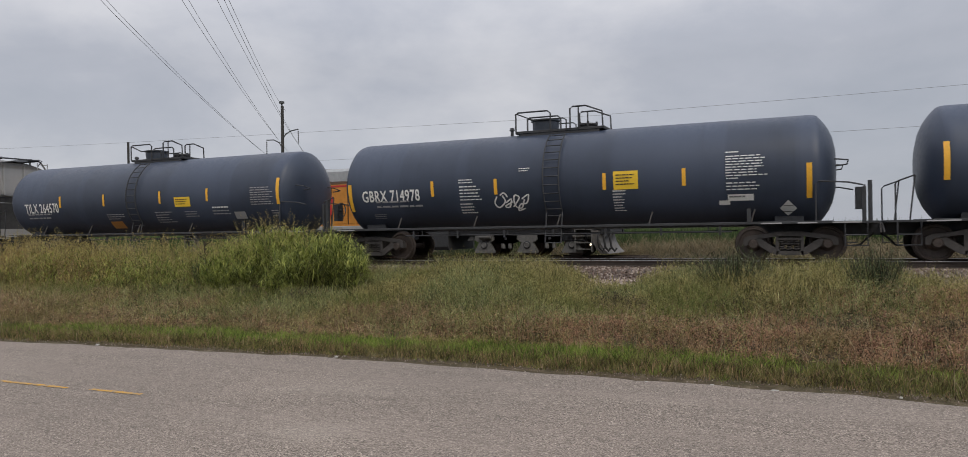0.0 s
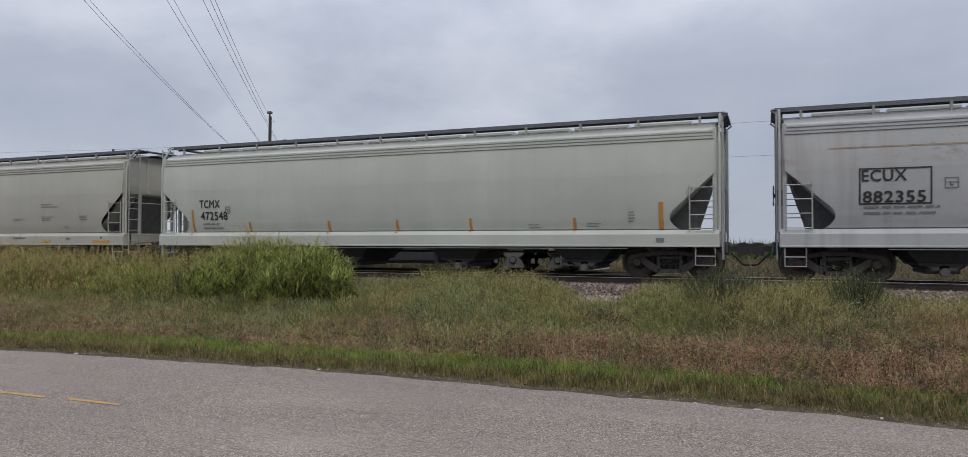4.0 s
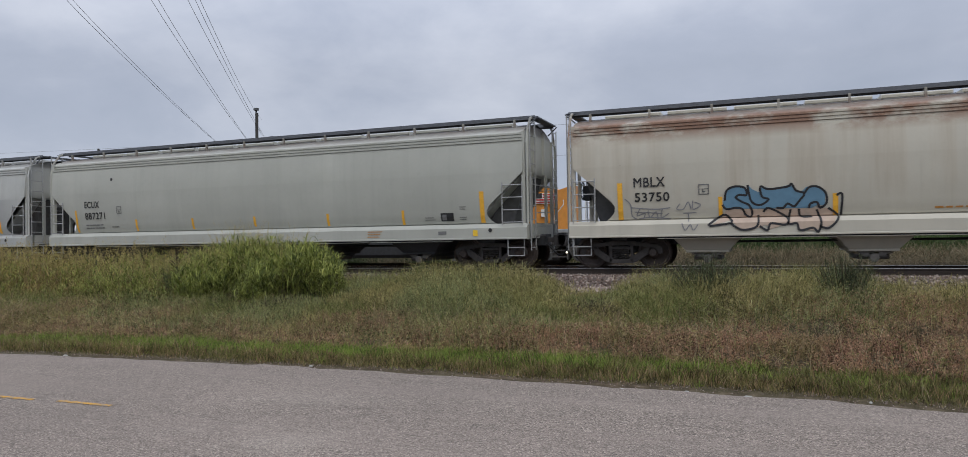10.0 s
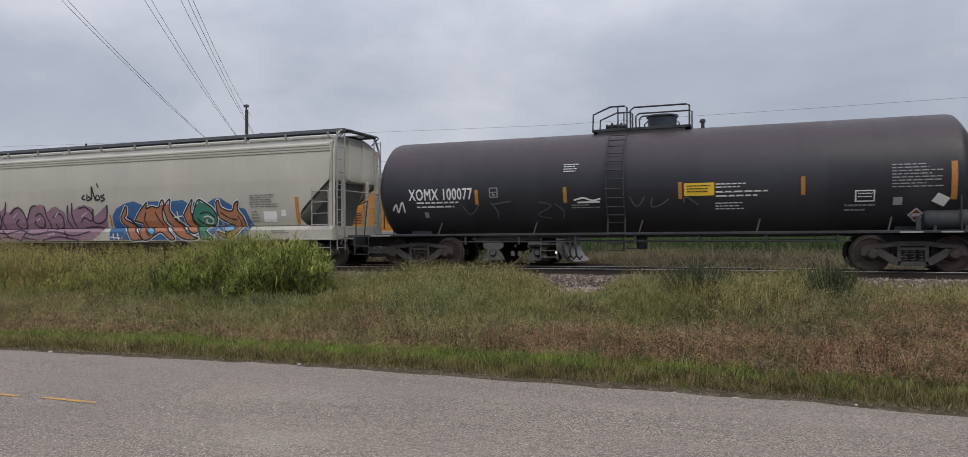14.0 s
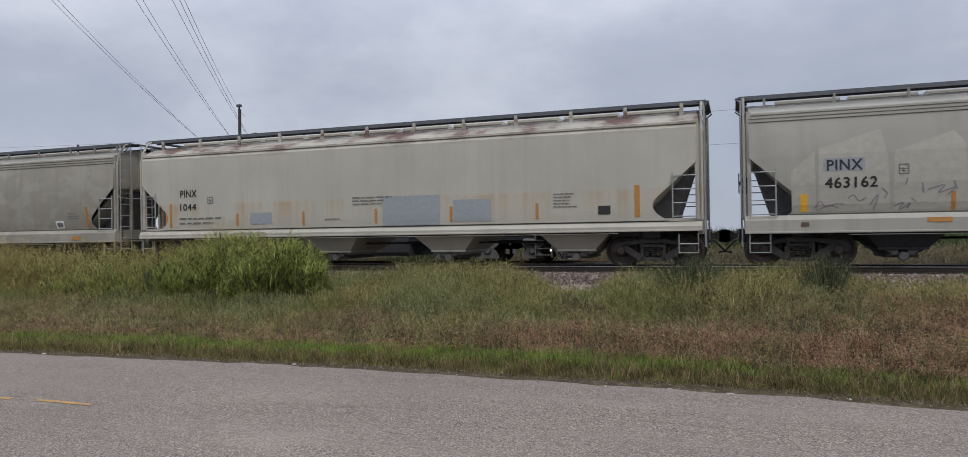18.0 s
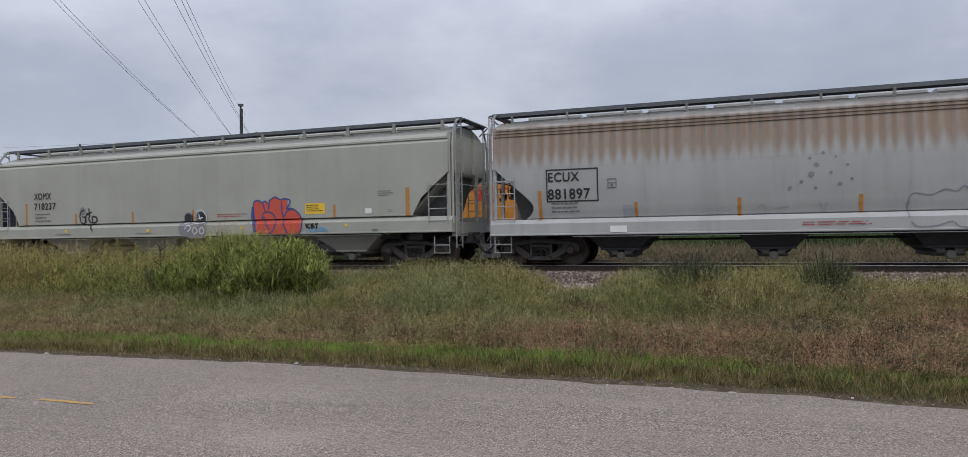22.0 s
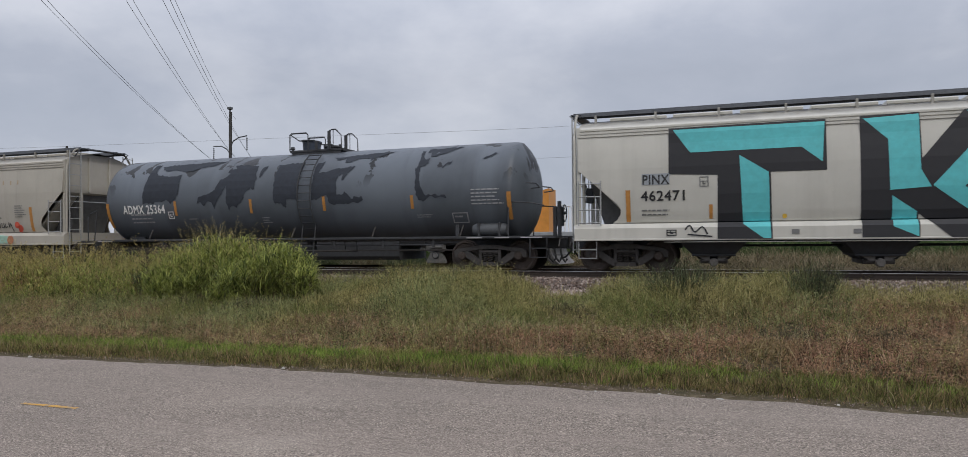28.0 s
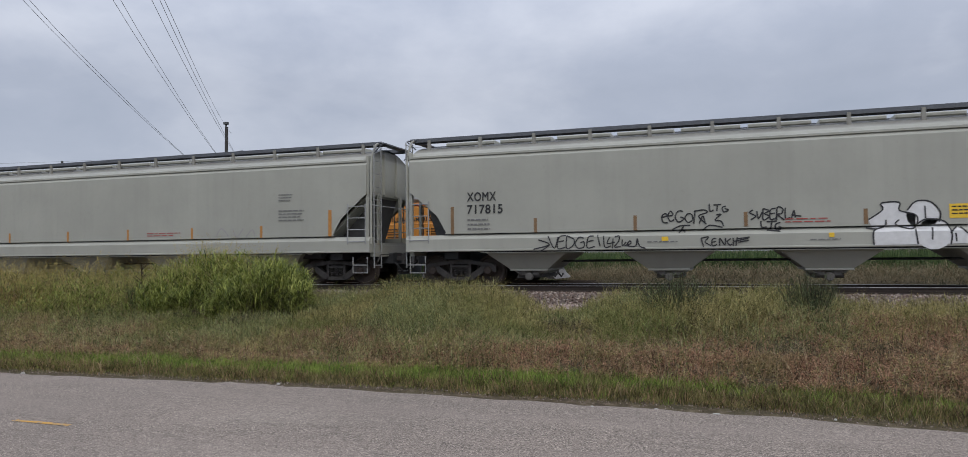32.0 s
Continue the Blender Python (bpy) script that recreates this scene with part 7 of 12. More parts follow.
# grey hopper
text_in(3, "ECUX", -7.87, 2.50, -6.90, 2.79, M_BLACKP, 0.02)
text_in(3, "882355", -7.85, 1.98, -6.51, 2.27, M_BLACKP, 0.02)
frame_line(3, -7.93, 1.94, -6.38, 2.83, M_BLACKP, 0.035)
clearance_box(3, -6.13, 2.30, -5.84, 2.56, M_GREYP)
small_print(3, -7.83, 1.61, -5.92, 1.90, 2, M_GREYP)
reflectors(3, [(-5.35, 1.40, 1.83, 0.09), (-2.69, 1.41, 1.79, 0.09), (0.09, 1.39, 1.85, 0.12), (2.79, 1.42, 1.83, 0.09), (5.52, 1.45, 1.84, 0.09), (8.19, 1.43, 2.29, 0.14)], M_ORANGE)
panel(3, 5.69, 1.51, 6.22, 1.86, M_WHITEP, "plate", 1)
small_print(3, 5.76, 1.58, 6.16, 1.79, 2, M_GREYP)
panel(3, 6.32, 1.67, 6.53, 1.88, M_WHITEP, "plate", 1)
small_print(3, 4.69, 1.47, 5.25, 1.74, 3, M_GREYP)
small_print(3, 7.38, 2.23, 7.98, 2.45, 3, M_GREYP)
small_print(3, -0.92, 1.01, 1.07, 1.17, 2, M_REDP)
panel(3, 5.80, 0.98, 6.24, 1.15, M_WHITEP, "plate", 1)
panel(3, 7.01, 1.01, 7.67, 1.19, M_WHITEP, "plate", 1)
spray_lines(3, [[(-4.33, 1.91), (-3.92, 1.91), (-3.96, 1.73), (-3.67, 1.77), (-3.51, 1.91), (-3.23, 1.89)], [(-3.2, 1.87), (-3.16, 1.64), (-2.88, 1.64)], [(-2.84, 1.79), (-2.57, 1.9), (-2.19, 1.9), (-1.81, 1.88)], [(-2.19, 1.9), (-2.03, 1.74), (-1.85, 1.75), (-1.92, 1.51), (-1.73, 1.48)], [(-5.51, 1.84), (-4.74, 1.71), (-4.49, 1.61)], [(-4.78, 1.88), (-4.58, 1.87), (-4.58, 1.7), (-4.74, 1.69)], [(-5.34, 1.54), (-5.17, 1.54), (-5.25, 1.38), (-5.06, 1.32)], [(-4.14, 1.12), (-4.13, 1.02)], [(-3.3, 1.09), (-3.31, 1.0)]], 0.022, S_FAINT, 2)
spray_lines(3, [[(0.69, 1.76), (0.86, 1.47), (0.83, 1.72), (0.99, 1.51), (0.96, 1.76)], [(0.89, 1.9), (1.06, 1.89)], [(1.0, 1.9), (1.01, 1.76)], [(1.13, 1.82), (1.43, 1.83)], [(1.06, 1.7), (1.36, 1.74), (1.29, 1.58), (1.09, 1.51)], [(1.19, 1.58), (1.39, 1.56), (1.26, 1.44), (1.36, 1.37)], [(1.43, 1.75), (1.63, 1.92), (1.67, 1.78), (1.93, 1.71), (1.46, 1.54), (1.82, 1.47), (1.97, 1.31)], [(1.63, 1.95), (1.6, 1.71)], [(1.82, 1.47), (1.92, 1.5)]], 0.045, S_BLACK, 3)
spray_lines(3, [[(8.37, 3.05), (8.60, 3.15), (8.94, 3.15)], [(8.37, 2.70), (8.68, 2.74), (8.93, 2.70)]], 0.09, M_SCUFF, 1)
panel(3, -8.6, 3.34, 2.0, 3.375, M_SEAMRUST, "rust_line", 0)
panel(3, 2.0, 3.34, 9.3, 3.37, M_SEAMRUST, "rust_line", 0)
# grey-green hopper
text_in(4, "TCMX", -7.89, 2.21, -6.97, 2.49, M_BLACKP, 0.02)
text_in(4, "472548", -7.86, 1.78, -6.66, 2.08, M_BLACKP, 0.02)
clearance_box(4, -6.74, 2.01, -6.52, 2.25, M_GREYP)
small_print(4, -7.78, 1.37, -6.71, 1.67, 2, M_GREYP)
reflectors(4, [(-8.23, 1.26, 2.16, 0.09), (-5.72, 1.29, 1.70, 0.09), (-2.48, 1.28, 1.71, 0.09), (0.06, 1.29, 1.72, 0.09), (2.58, 1.31, 1.73, 0.09), (5.80, 1.33, 1.71, 0.09), (8.22, 1.34, 2.11, 0.12)], M_ORANGE)
small_print(4, 6.15, 1.39, 6.67, 1.55, 2, M_GREYP)
small_print(4, 4.42, 1.38, 4.81, 1.53, 2, M_GREYP)
small_print(4, 7.33, 1.53, 7.53, 1.86, 4, M_GREYP)
panel(4, 8.10, 1.02, 8.31, 1.13, M_GREYP, "plate", 1)
# cream hopper
text_in(5, "XOMX", -7.85, 2.47, -6.88, 2.72, M_BLACKP, 0.02)
text_in(5, "720579", -7.87, 2.00, -6.67, 2.28, M_BLACKP, 0.02)
clearance_box(5, -6.30, 2.24, -6.05, 2.49, M_GREYP)
small_print(5, -7.80, 1.50, -6.95, 1.74, 2, M_GREYP)
small_print(5, -4.28, 1.78, -3.57, 1.93, 2, M_GREYP)
small_print(5, -0.36, 1.80, 0.34, 1.94, 2, M_GREYP)
clearance_box(5, -7.15, 1.03, -6.90, 1.18, M_GREYP)
panel(5, -9.55, 0.95, -8.19, 1.07, M_GOLD, "plate", 1)
panel(5, -5.76, 0.96, -5.29, 1.06, M_GOLD, "plate", 1)
panel(5, -3.00, 0.97, -2.56, 1.07, M_GOLD, "plate", 1)
panel(5, -0.30, 0.97, 0.14, 1.08, M_GOLD, "plate", 1)
panel(5, 2.49, 0.99, 2.91, 1.08, M_GOLD, "plate", 1)
panel(5, 5.39, 0.99, 5.83, 1.09, M_GOLD, "plate", 1)
panel(5, 8.16, 0.98, 9.06, 1.07, M_GOLD, "plate", 1)
small_print(5, 5.22, 2.31, 6.21, 2.51, 2, M_GREYP)
small_print(5, 5.20, 1.81, 5.90, 2.01, 3, M_GREYP)
small_print(5, 3.52, 1.82, 4.24, 1.94, 2, M_GREYP)
small_print(5, 7.32, 1.82, 7.80, 2.02, 3, M_GREYP)
small_print(5, 6.46, 1.54, 6.69, 1.61, 2, M_GREYP)
small_print(5, 3.69, 1.07, 4.48, 1.18, 1, M_BLACKP)
panel(5, 6.70, 1.10, 6.93, 1.17, M_GREYP, "plate", 1)
small_print(5, 9.03, 4.09, 9.38, 4.22, 2, M_REDP)
# flat black dot in place of the dark inside of a sill hole
dots(5, [(8.60, 1.17, 0.04)], M_BLACKP, 2)
# rust-streaked hopper with the white piece
text_in(6, "ECUX", -7.82, 2.42, -6.96, 2.66, M_BLACKP, 0.02)
text_in(6, "880763", -7.83, 1.98, -6.56, 2.23, M_BLACKP, 0.02)
frame_line(6, -7.90, 1.88, -6.44, 2.78, M_BLACKP, 0.035)
clearance_box(6, -6.15, 2.21, -5.91, 2.48, M_GREYP)
small_print(6, -7.80, 1.42, -6.92, 1.79, 3, M_GREYP)
reflectors(6, [(-8.16, 1.35, 2.24, 0.12), (0.04, 1.35, 1.79, 0.09)], M_ORANGE)
reflectors(6, [(3.04, 1.37, 1.81, 0.09), (5.64, 1.40, 1.84, 0.09), (8.35, 1.38, 2.30, 0.14)], M_ORANGE)
panel(6, 5.81, 1.52, 6.21, 1.83, M_WHITEP, "plate", 1)
small_print(6, 4.70, 1.44, 5.41, 1.62, 2, M_GREYP)
small_print(6, 7.27, 1.87, 7.88, 2.43, 5, M_GREYP)
shape(6, [(-6.26, 0.91), (-6.31, 1.78), (-6.11, 1.87), (-5.77, 1.75), (-5.61, 1.85), (-5.19, 1.84), (-5.08, 1.80), (-5.00, 1.88), (-4.67, 1.85), (-4.56, 1.80), (-4.45, 1.86), (-4.16, 1.81), (-4.05, 1.78), (-3.86, 1.86), (-3.58, 1.80), (-3.40, 1.85), (-3.12, 1.80), (-3.00, 1.75), (-2.84, 1.77), (-2.67, 1.71), (-2.53, 1.71), (-2.38, 1.58), (-2.38, 1.39), (-2.24, 1.43), (-1.99, 1.59), (-1.72, 1.59), (-1.53, 1.40), (-1.45, 0.85)], S_WHITE, 1, "graffiti")
shape(6, [(-2.28, 1.41), (-1.98, 1.64), (-1.58, 1.63), (-1.33, 1.40), (-1.19, 1.21), (-1.26, 1.09), (-1.10, 0.95), (-1.27, 0.88), (-1.47, 0.86), (-1.41, 1.09), (-1.55, 1.36), (-1.75, 1.56), (-1.95, 1.58)], S_BLUE, 2, "graffiti")
spray_lines(6, [[(-6.26, 0.91), (-6.31, 1.78), (-6.11, 1.87), (-5.77, 1.75), (-5.61, 1.85), (-5.19, 1.84), (-5.08, 1.78), (-5.00, 1.88), (-4.67, 1.85), (-4.56, 1.79), (-4.45, 1.86), (-4.16, 1.81), (-4.05, 1.77), (-3.86, 1.86), (-3.58, 1.80), (-3.40, 1.85), (-3.12, 1.80), (-3.00, 1.74), (-2.84, 1.77), (-2.67, 1.69), (-2.53, 1.71), (-2.38, 1.58), (-2.38, 1.39)], [(-5.72, 0.91), (-5.76, 1.40), (-5.78, 1.73)], [(-4.99, 0.91), (-4.88, 1.29), (-5.11, 1.68), (-5.09, 1.81)], [(-4.60, 0.89), (-4.60, 1.20)], [(-4.69, 1.22), (-4.50, 1.19)], [(-4.65, 1.41), (-4.61, 1.80)], [(-4.08, 0.90), (-4.14, 1.46), (-4.03, 1.78)]], 0.04, S_BLACK, 4)
spray_lines(6, [[(-3.24, 0.90), (-3.21, 1.12), (-3.50, 1.42), (-3.58, 1.77)], [(-2.91, 0.90), (-2.92, 1.55)], [(-3.07, 1.76), (-3.09, 1.44)], [(-5.66, 1.31), (-5.28, 1.31)], [(-5.53, 1.50), (-5.15, 1.46), (-4.81, 1.48)], [(-3.92, 1.25), (-3.56, 1.31), (-3.29, 1.28)], [(-3.95, 1.43), (-3.74, 1.55), (-3.52, 1.53)], [(-3.50, 1.43), (-3.15, 1.40)], [(-2.67, 1.69), (-2.69, 1.53)]], 0.04, S_BLACK, 4)
dots(6, [(-6.08, 1.08, 0.11), (-5.91, 1.11, 0.06), (-5.59, 1.58, 0.06), (-5.79, 1.52, 0.06), (-5.28, 1.11, 0.06), (-5.10, 1.04, 0.09), (-4.98, 1.65, 0.07), (-4.40, 1.45, 0.10), (-4.50, 1.57, 0.04), (-4.25, 1.03, 0.07), (-3.60, 1.48, 0.09), (-3.56, 1.07, 0.06), (-3.36, 1.08, 0.08), (-3.41, 1.61, 0.07), (-2.74, 1.44, 0.08), (-2.37, 1.05, 0.12), (-2.17, 1.08, 0.05), (-1.93, 1.49, 0.05), (-1.77, 1.39, 0.08), (-1.63, 1.05, 0.09)], S_YEL, 2)
dots(6, [(-1.31, 1.64, 0.06), (-1.06, 1.73, 0.09), (-1.09, 1.49, 0.11), (-6.65, 1.04, 0.11)], S_BLUE, 2)
dots(6, [(-1.29, 1.67, 0.03), (-1.08, 1.76, 0.05), (-1.12, 1.52, 0.07)], S_WHITE, 3)
spray_lines(6, [[(-6.51, 1.65), (-6.36, 1.60), (-6.25, 1.53)], [(-6.49, 1.14), (-6.20, 1.24), (-6.00, 1.36)], [(-6.44, 1.88), (-6.33, 1.81), (-6.27, 1.75)], [(-6.10, 2.04), (-6.12, 1.88)]], 0.04, S_BLUE, 3)
# rusty cream hopper with the blue piece
text_in(7, "MBLX", -7.91, 2.25, -7.07, 2.51, M_BLACKP, 0.02)
text_in(7, "53750", -7.89, 1.85, -6.96, 2.10, M_BLACKP, 0.02)
clearance_box(7, -6.21, 1.99, -5.94, 2.27, M_GREYP)
reflectors(7, [(-8.29, 1.36, 2.38, 0.14), (-5.66, 1.41, 1.92, 0.1), (-2.93, 1.36, 1.91, 0.12)], M_YELLOW)
reflectors(7, [(-0.04, 1.54, 2.00, 0.09), (2.89, 1.47, 1.93, 0.09), (5.41, 1.49, 1.94, 0.09), (8.27, 1.50, 2.39, 0.14)], M_ORANGE)
small_print(7, 5.72, 1.47, 6.16, 1.75, 3, M_GREYP)
panel(7, 6.51, 1.50, 6.95, 1.90, M_GREYP, "plate", 1)
small_print(7, 7.33, 1.51, 7.74, 1.89, 4, M_GREYP)
small_print(7, -0.79, 1.40, 0.73, 1.52, 1, M_ORANGE)
shape(7, [(-5.51, 1.59), (-3.11, 1.55), (-2.92, 1.37), (-2.98, 1.16), (-3.2, 1.04), (-3.31, 1.1), (-3.35, 0.99), (-3.76, 1.0), (-3.83, 1.18), (-4.1, 1.15), (-4.44, 1.05), (-4.56, 1.16), (-4.91, 1.02), (-5.18, 1.06), (-5.42, 1.29), (-5.9, 1.15), (-5.6, 1.41)], S_WASHPINK, 1)
shape(7, [(-5.61, 1.67), (-5.57, 1.89), (-5.5, 2.07), (-5.38, 2.14), (-5.22, 2.17), (-5.06, 2.13), (-5.01, 1.98), (-4.98, 2.2), (-4.87, 2.08), (-4.71, 2.0), (-4.63, 2.15), (-4.48, 2.1), (-4.25, 2.09), (-4.13, 2.13), (-3.98, 2.17), (-3.83, 2.04), (-3.72, 1.97), (-3.6, 2.09), (-3.42, 2.11), (-3.27, 2.06), (-3.16, 1.91), (-3.17, 1.62), (-3.35, 1.63), (-3.47, 1.56), (-5.59, 1.59)], S_DUSTBLUE, 2)
spray_lines(7, [[(-5.55, 1.81), (-5.5, 2.07), (-5.3, 2.17), (-5.06, 2.13), (-5.01, 1.94), (-5.19, 1.95), (-5.27, 1.88), (-5.11, 1.76), (-4.96, 1.68), (-4.88, 1.5), (-4.92, 1.37), (-5.04, 1.43), (-5.12, 1.58), (-5.27, 1.62), (-5.51, 1.59), (-5.61, 1.7)], [(-4.98, 2.2), (-4.95, 1.97), (-4.88, 1.75), (-4.68, 1.67), (-4.48, 1.81), (-4.64, 1.89), (-4.67, 2.15), (-4.48, 2.07), (-4.02, 2.12), (-3.94, 2.19), (-3.83, 2.01), (-3.64, 1.93), (-3.76, 1.75), (-3.88, 1.61), (-4.03, 1.69), (-4.14, 1.58), (-4.3, 1.59)], [(-3.64, 1.93), (-3.53, 2.08), (-3.34, 2.09), (-3.16, 1.94), (-3.13, 1.69), (-3.28, 1.56), (-3.35, 1.7), (-3.5, 1.67), (-3.54, 1.56)], [(-5.98, 1.17), (-5.6, 1.44), (-5.42, 1.33), (-5.42, 1.22), (-5.94, 1.15)], [(-5.42, 1.22), (-5.18, 1.05), (-4.91, 1.06), (-4.75, 1.16), (-4.73, 1.42)], [(-4.71, 1.13), (-4.52, 1.01), (-4.44, 1.19), (-4.1, 1.15), (-4.02, 1.29), (-4.19, 1.44), (-4.49, 1.59), (-4.61, 1.49)], [(-3.96, 1.54), (-4.02, 1.18), (-3.83, 1.18), (-3.76, 1.0), (-3.46, 1.06), (-3.35, 0.95), (-3.27, 1.2), (-3.36, 1.52)], [(-3.77, 1.54), (-3.73, 1.36), (-3.47, 1.35)], [(-3.31, 1.1), (-3.09, 1.05), (-2.87, 1.33), (-3.1, 1.55)], [(-2.91, 1.86), (-2.78, 1.88), (-2.81, 1.37)]], 0.055, S_BLACK, 3)
spray_lines(7, [[(-8.16, 1.94), (-8.01, 1.78), (-7.98, 1.47), (-7.85, 1.39)], [(-7.99, 1.7), (-7.37, 1.64), (-6.95, 1.67)], [(-7.91, 1.58), (-7.16, 1.52)], [(-7.8, 1.39), (-7.5, 1.42), (-6.95, 1.37)], [(-7.76, 1.66), (-7.85, 1.47), (-7.63, 1.54), (-7.68, 1.38)], [(-7.54, 1.61), (-7.5, 1.42), (-7.33, 1.57), (-7.29, 1.37)], [(-7.16, 1.64), (-7.2, 1.41), (-6.99, 1.52)], [(-6.69, 1.77), (-6.78, 1.63), (-6.61, 1.62), (-6.48, 1.81), (-6.41, 1.61)], [(-6.36, 1.84), (-6.36, 1.61), (-6.16, 1.72), (-6.32, 1.8)], [(-6.62, 1.51), (-6.28, 1.52)], [(-6.49, 1.5), (-6.47, 1.28)], [(-6.64, 1.24), (-6.56, 1.05), (-6.43, 1.2), (-6.35, 1.05), (-6.23, 1.2)]], 0.03, S_GREY, 2)
dots(7, [(-8.27, 2.87, 0.01)], M_GREYP, 2)
# grey-green hopper, rusty roof
text_in(8, "ECUX", -7.87, 2.30, -7.12, 2.55, M_BLACKP, 0.02)
text_in(8, "887271", -7.88, 1.87, -6.86, 2.13, M_BLACKP, 0.02)
clearance_box(8, -6.26, 2.04, -6.02, 2.33, M_GREYP)
small_print(8, -7.90, 1.45, -6.84, 1.68, 2, M_GREYP)
small_print(8, -6.57, 1.48, -6.15, 1.59, 1, M_GREYP)
reflectors(8, [(-8.35, 1.39, 2.23, 0.09), (-5.36, 1.39, 1.82, 0.09), (-2.72, 1.41, 1.80, 0.09), (-0.03, 1.38, 1.79, 0.09), (2.90, 1.41, 1.80, 0.09), (5.65, 1.37, 1.83, 0.09), (8.31, 1.39, 2.32, 0.14)], M_YELLOW)
panel(8, 6.94, 1.46, 7.37, 1.71, M_BLACKP, "plate", 1)
panel(8, 6.99, 1.49, 7.13, 1.66, M_GREYP, "plate", 2)
small_print(8, 6.41, 1.45, 6.78, 1.59, 2, M_GREYP)
small_print(8, 7.58, 1.76, 7.86, 1.89, 2, M_GREYP)
small_print(8, 7.57, 1.45, 7.85, 1.58, 2, M_GREYP)
panel(8, 6.91, 1.05, 7.18, 1.15, M_GREYP, "plate", 1)
panel(8, 8.05, 0.99, 8.20, 1.17, M_SIGN, "plate", 1)
small_print(8, 4.46, 0.95, 5.03, 1.19, 3, M_ORANGE)
dots(8, [(8.60, 1.16, 0.06), (-6.50, 3.34, 0.06)], M_BLACKP, 2)
# blue-grey hopper
text_in(9, "ECUX", -7.90, 2.41, -6.99, 2.68, M_BLACKP, 0.02)
text_in(9, "882573", -7.90, 1.98, -6.66, 2.22, M_BLACKP, 0.02)
frame_line(9, -7.98, 1.91, -6.46, 2.77, M_BLACKP, 0.035)
clearance_box(9, -6.18, 2.23, -5.96, 2.47, M_GREYP)
small_print(9, -7.86, 1.46, -6.94, 1.90, 3, M_GREYP)
reflectors(9, [(-8.17, 1.41, 2.23, 0.09), (-5.49, 1.41, 1.87, 0.09), (-2.85, 1.39, 1.84, 0.09), (0.01, 1.41, 1.79, 0.09), (2.72, 1.40, 1.82, 0.09), (5.44, 1.42, 1.85, 0.09), (8.06, 1.43, 2.32, 0.14)], M_YELLOW)
panel(9, 5.58, 1.49, 6.16, 1.85, M_WHITEP, "plate", 1)
small_print(9, 7.29, 2.21, 7.88, 2.45, 3, M_GREYP)
small_print(9, 7.30, 1.78, 7.84, 2.00, 2, M_GREYP)
small_print(9, 4.67, 1.46, 5.23, 1.85, 4, M_GREYP)
panel(9, -6.19, 0.96, -5.68, 1.13, M_WHITEP, "plate", 1)
panel(9, 5.69, 0.99, 6.12, 1.13, M_WHITEP, "plate", 1)
small_print(9, -1.17, 1.04, 0.85, 1.16, 1, M_REDP)
spray_lines(9, [[(-6.69, 1.39), (-6.39, 1.68), (-6.71, 1.64), (-6.42, 1.45)], [(-6.32, 1.45), (-6.09, 1.59), (-5.98, 1.44)], [(-5.88, 1.65), (-5.96, 1.42), (-5.68, 1.58)]], 0.04, S_PINK, 2)
spray_lines(9, [[(0.42, 1.90), (0.53, 2.08), (0.95, 2.16), (1.21, 2.04), (1.07, 1.69)], [(1.54, 1.68), (1.75, 1.81), (2.04, 1.72), (1.83, 1.49), (1.60, 1.59)], [(1.64, 1.55), (2.07, 1.47)], [(3.20, 1.43), (3.50, 1.64), (3.77, 1.58), (3.80, 1.43)], [(0.62, 1.65), (0.83, 1.75)], [(4.61, 1.79), (4.79, 1.55), (4.96, 1.48)]], 0.04, S_GREY, 2)
dots(9, [(8.58, 1.14, 0.06), (2.94, 1.07, 0.08), (4.62, 1.10, 0.07)], M_BLACKP, 2)
# brown tank
text_in(10, "XOMX 100077", -6.86, -0.39, -4.76, -0.04, M_WHITEP, 0.02)
small_print(10, -6.61, -0.70, -5.19, -0.44, 2, M_WHITEP)
panel(10, -6.40, -0.96, -6.27, -0.77, M_DULLW, "plate", 1)
clearance_box(10, -4.22, -0.35, -3.96, -0.06, M_DULLW)
reflectors(10, [(-4.63, -0.55, -0.11, 0.1), (-1.94, -0.56, -0.11, 0.1), (1.23, -0.53, -0.07, 0.1), (4.25, -0.50, -0.03, 0.1), (7.54, -0.70, 0.23, 0.13)], M_ORANGE)
panel(10, 1.33, -0.45, 2.10, -0.11, M_SIGN, "yellow_sign", 1)
small_print(10, 1.40, -0.40, 2.04, -0.17, 3, M_BLACKP)
small_print(10, -1.97, 0.28, -1.47, 0.55, 4, M_WHITEP)
small_print(10, -1.76, -0.77, -0.96, -0.62, 2, M_DULLW)
small_print(10, 2.14, -0.30, 3.03, -0.14, 2, M_WHITEP)
small_print(10, 2.14, -0.56, 3.68, -0.34, 2, M_WHITEP)
small_print(10, 2.12, -0.90, 2.98, -0.65, 3, M_WHITEP)
small_print(10, 6.23, -0.41, 7.31, 0.20, 8, M_DULLW)
frame_line(10, 5.43, -0.71, 5.87, -0.41, M_WHITEP, 0.03)
small_print(10, 5.49, -0.64, 5.82, -0.48, 2, M_WHITEP)
small_print(10, 5.20, -1.04, 5.88, -0.78, 2, M_DULLW)
panel(10, 6.27, -0.82, 6.47, -0.61, M_DULLW, "plate", 1)
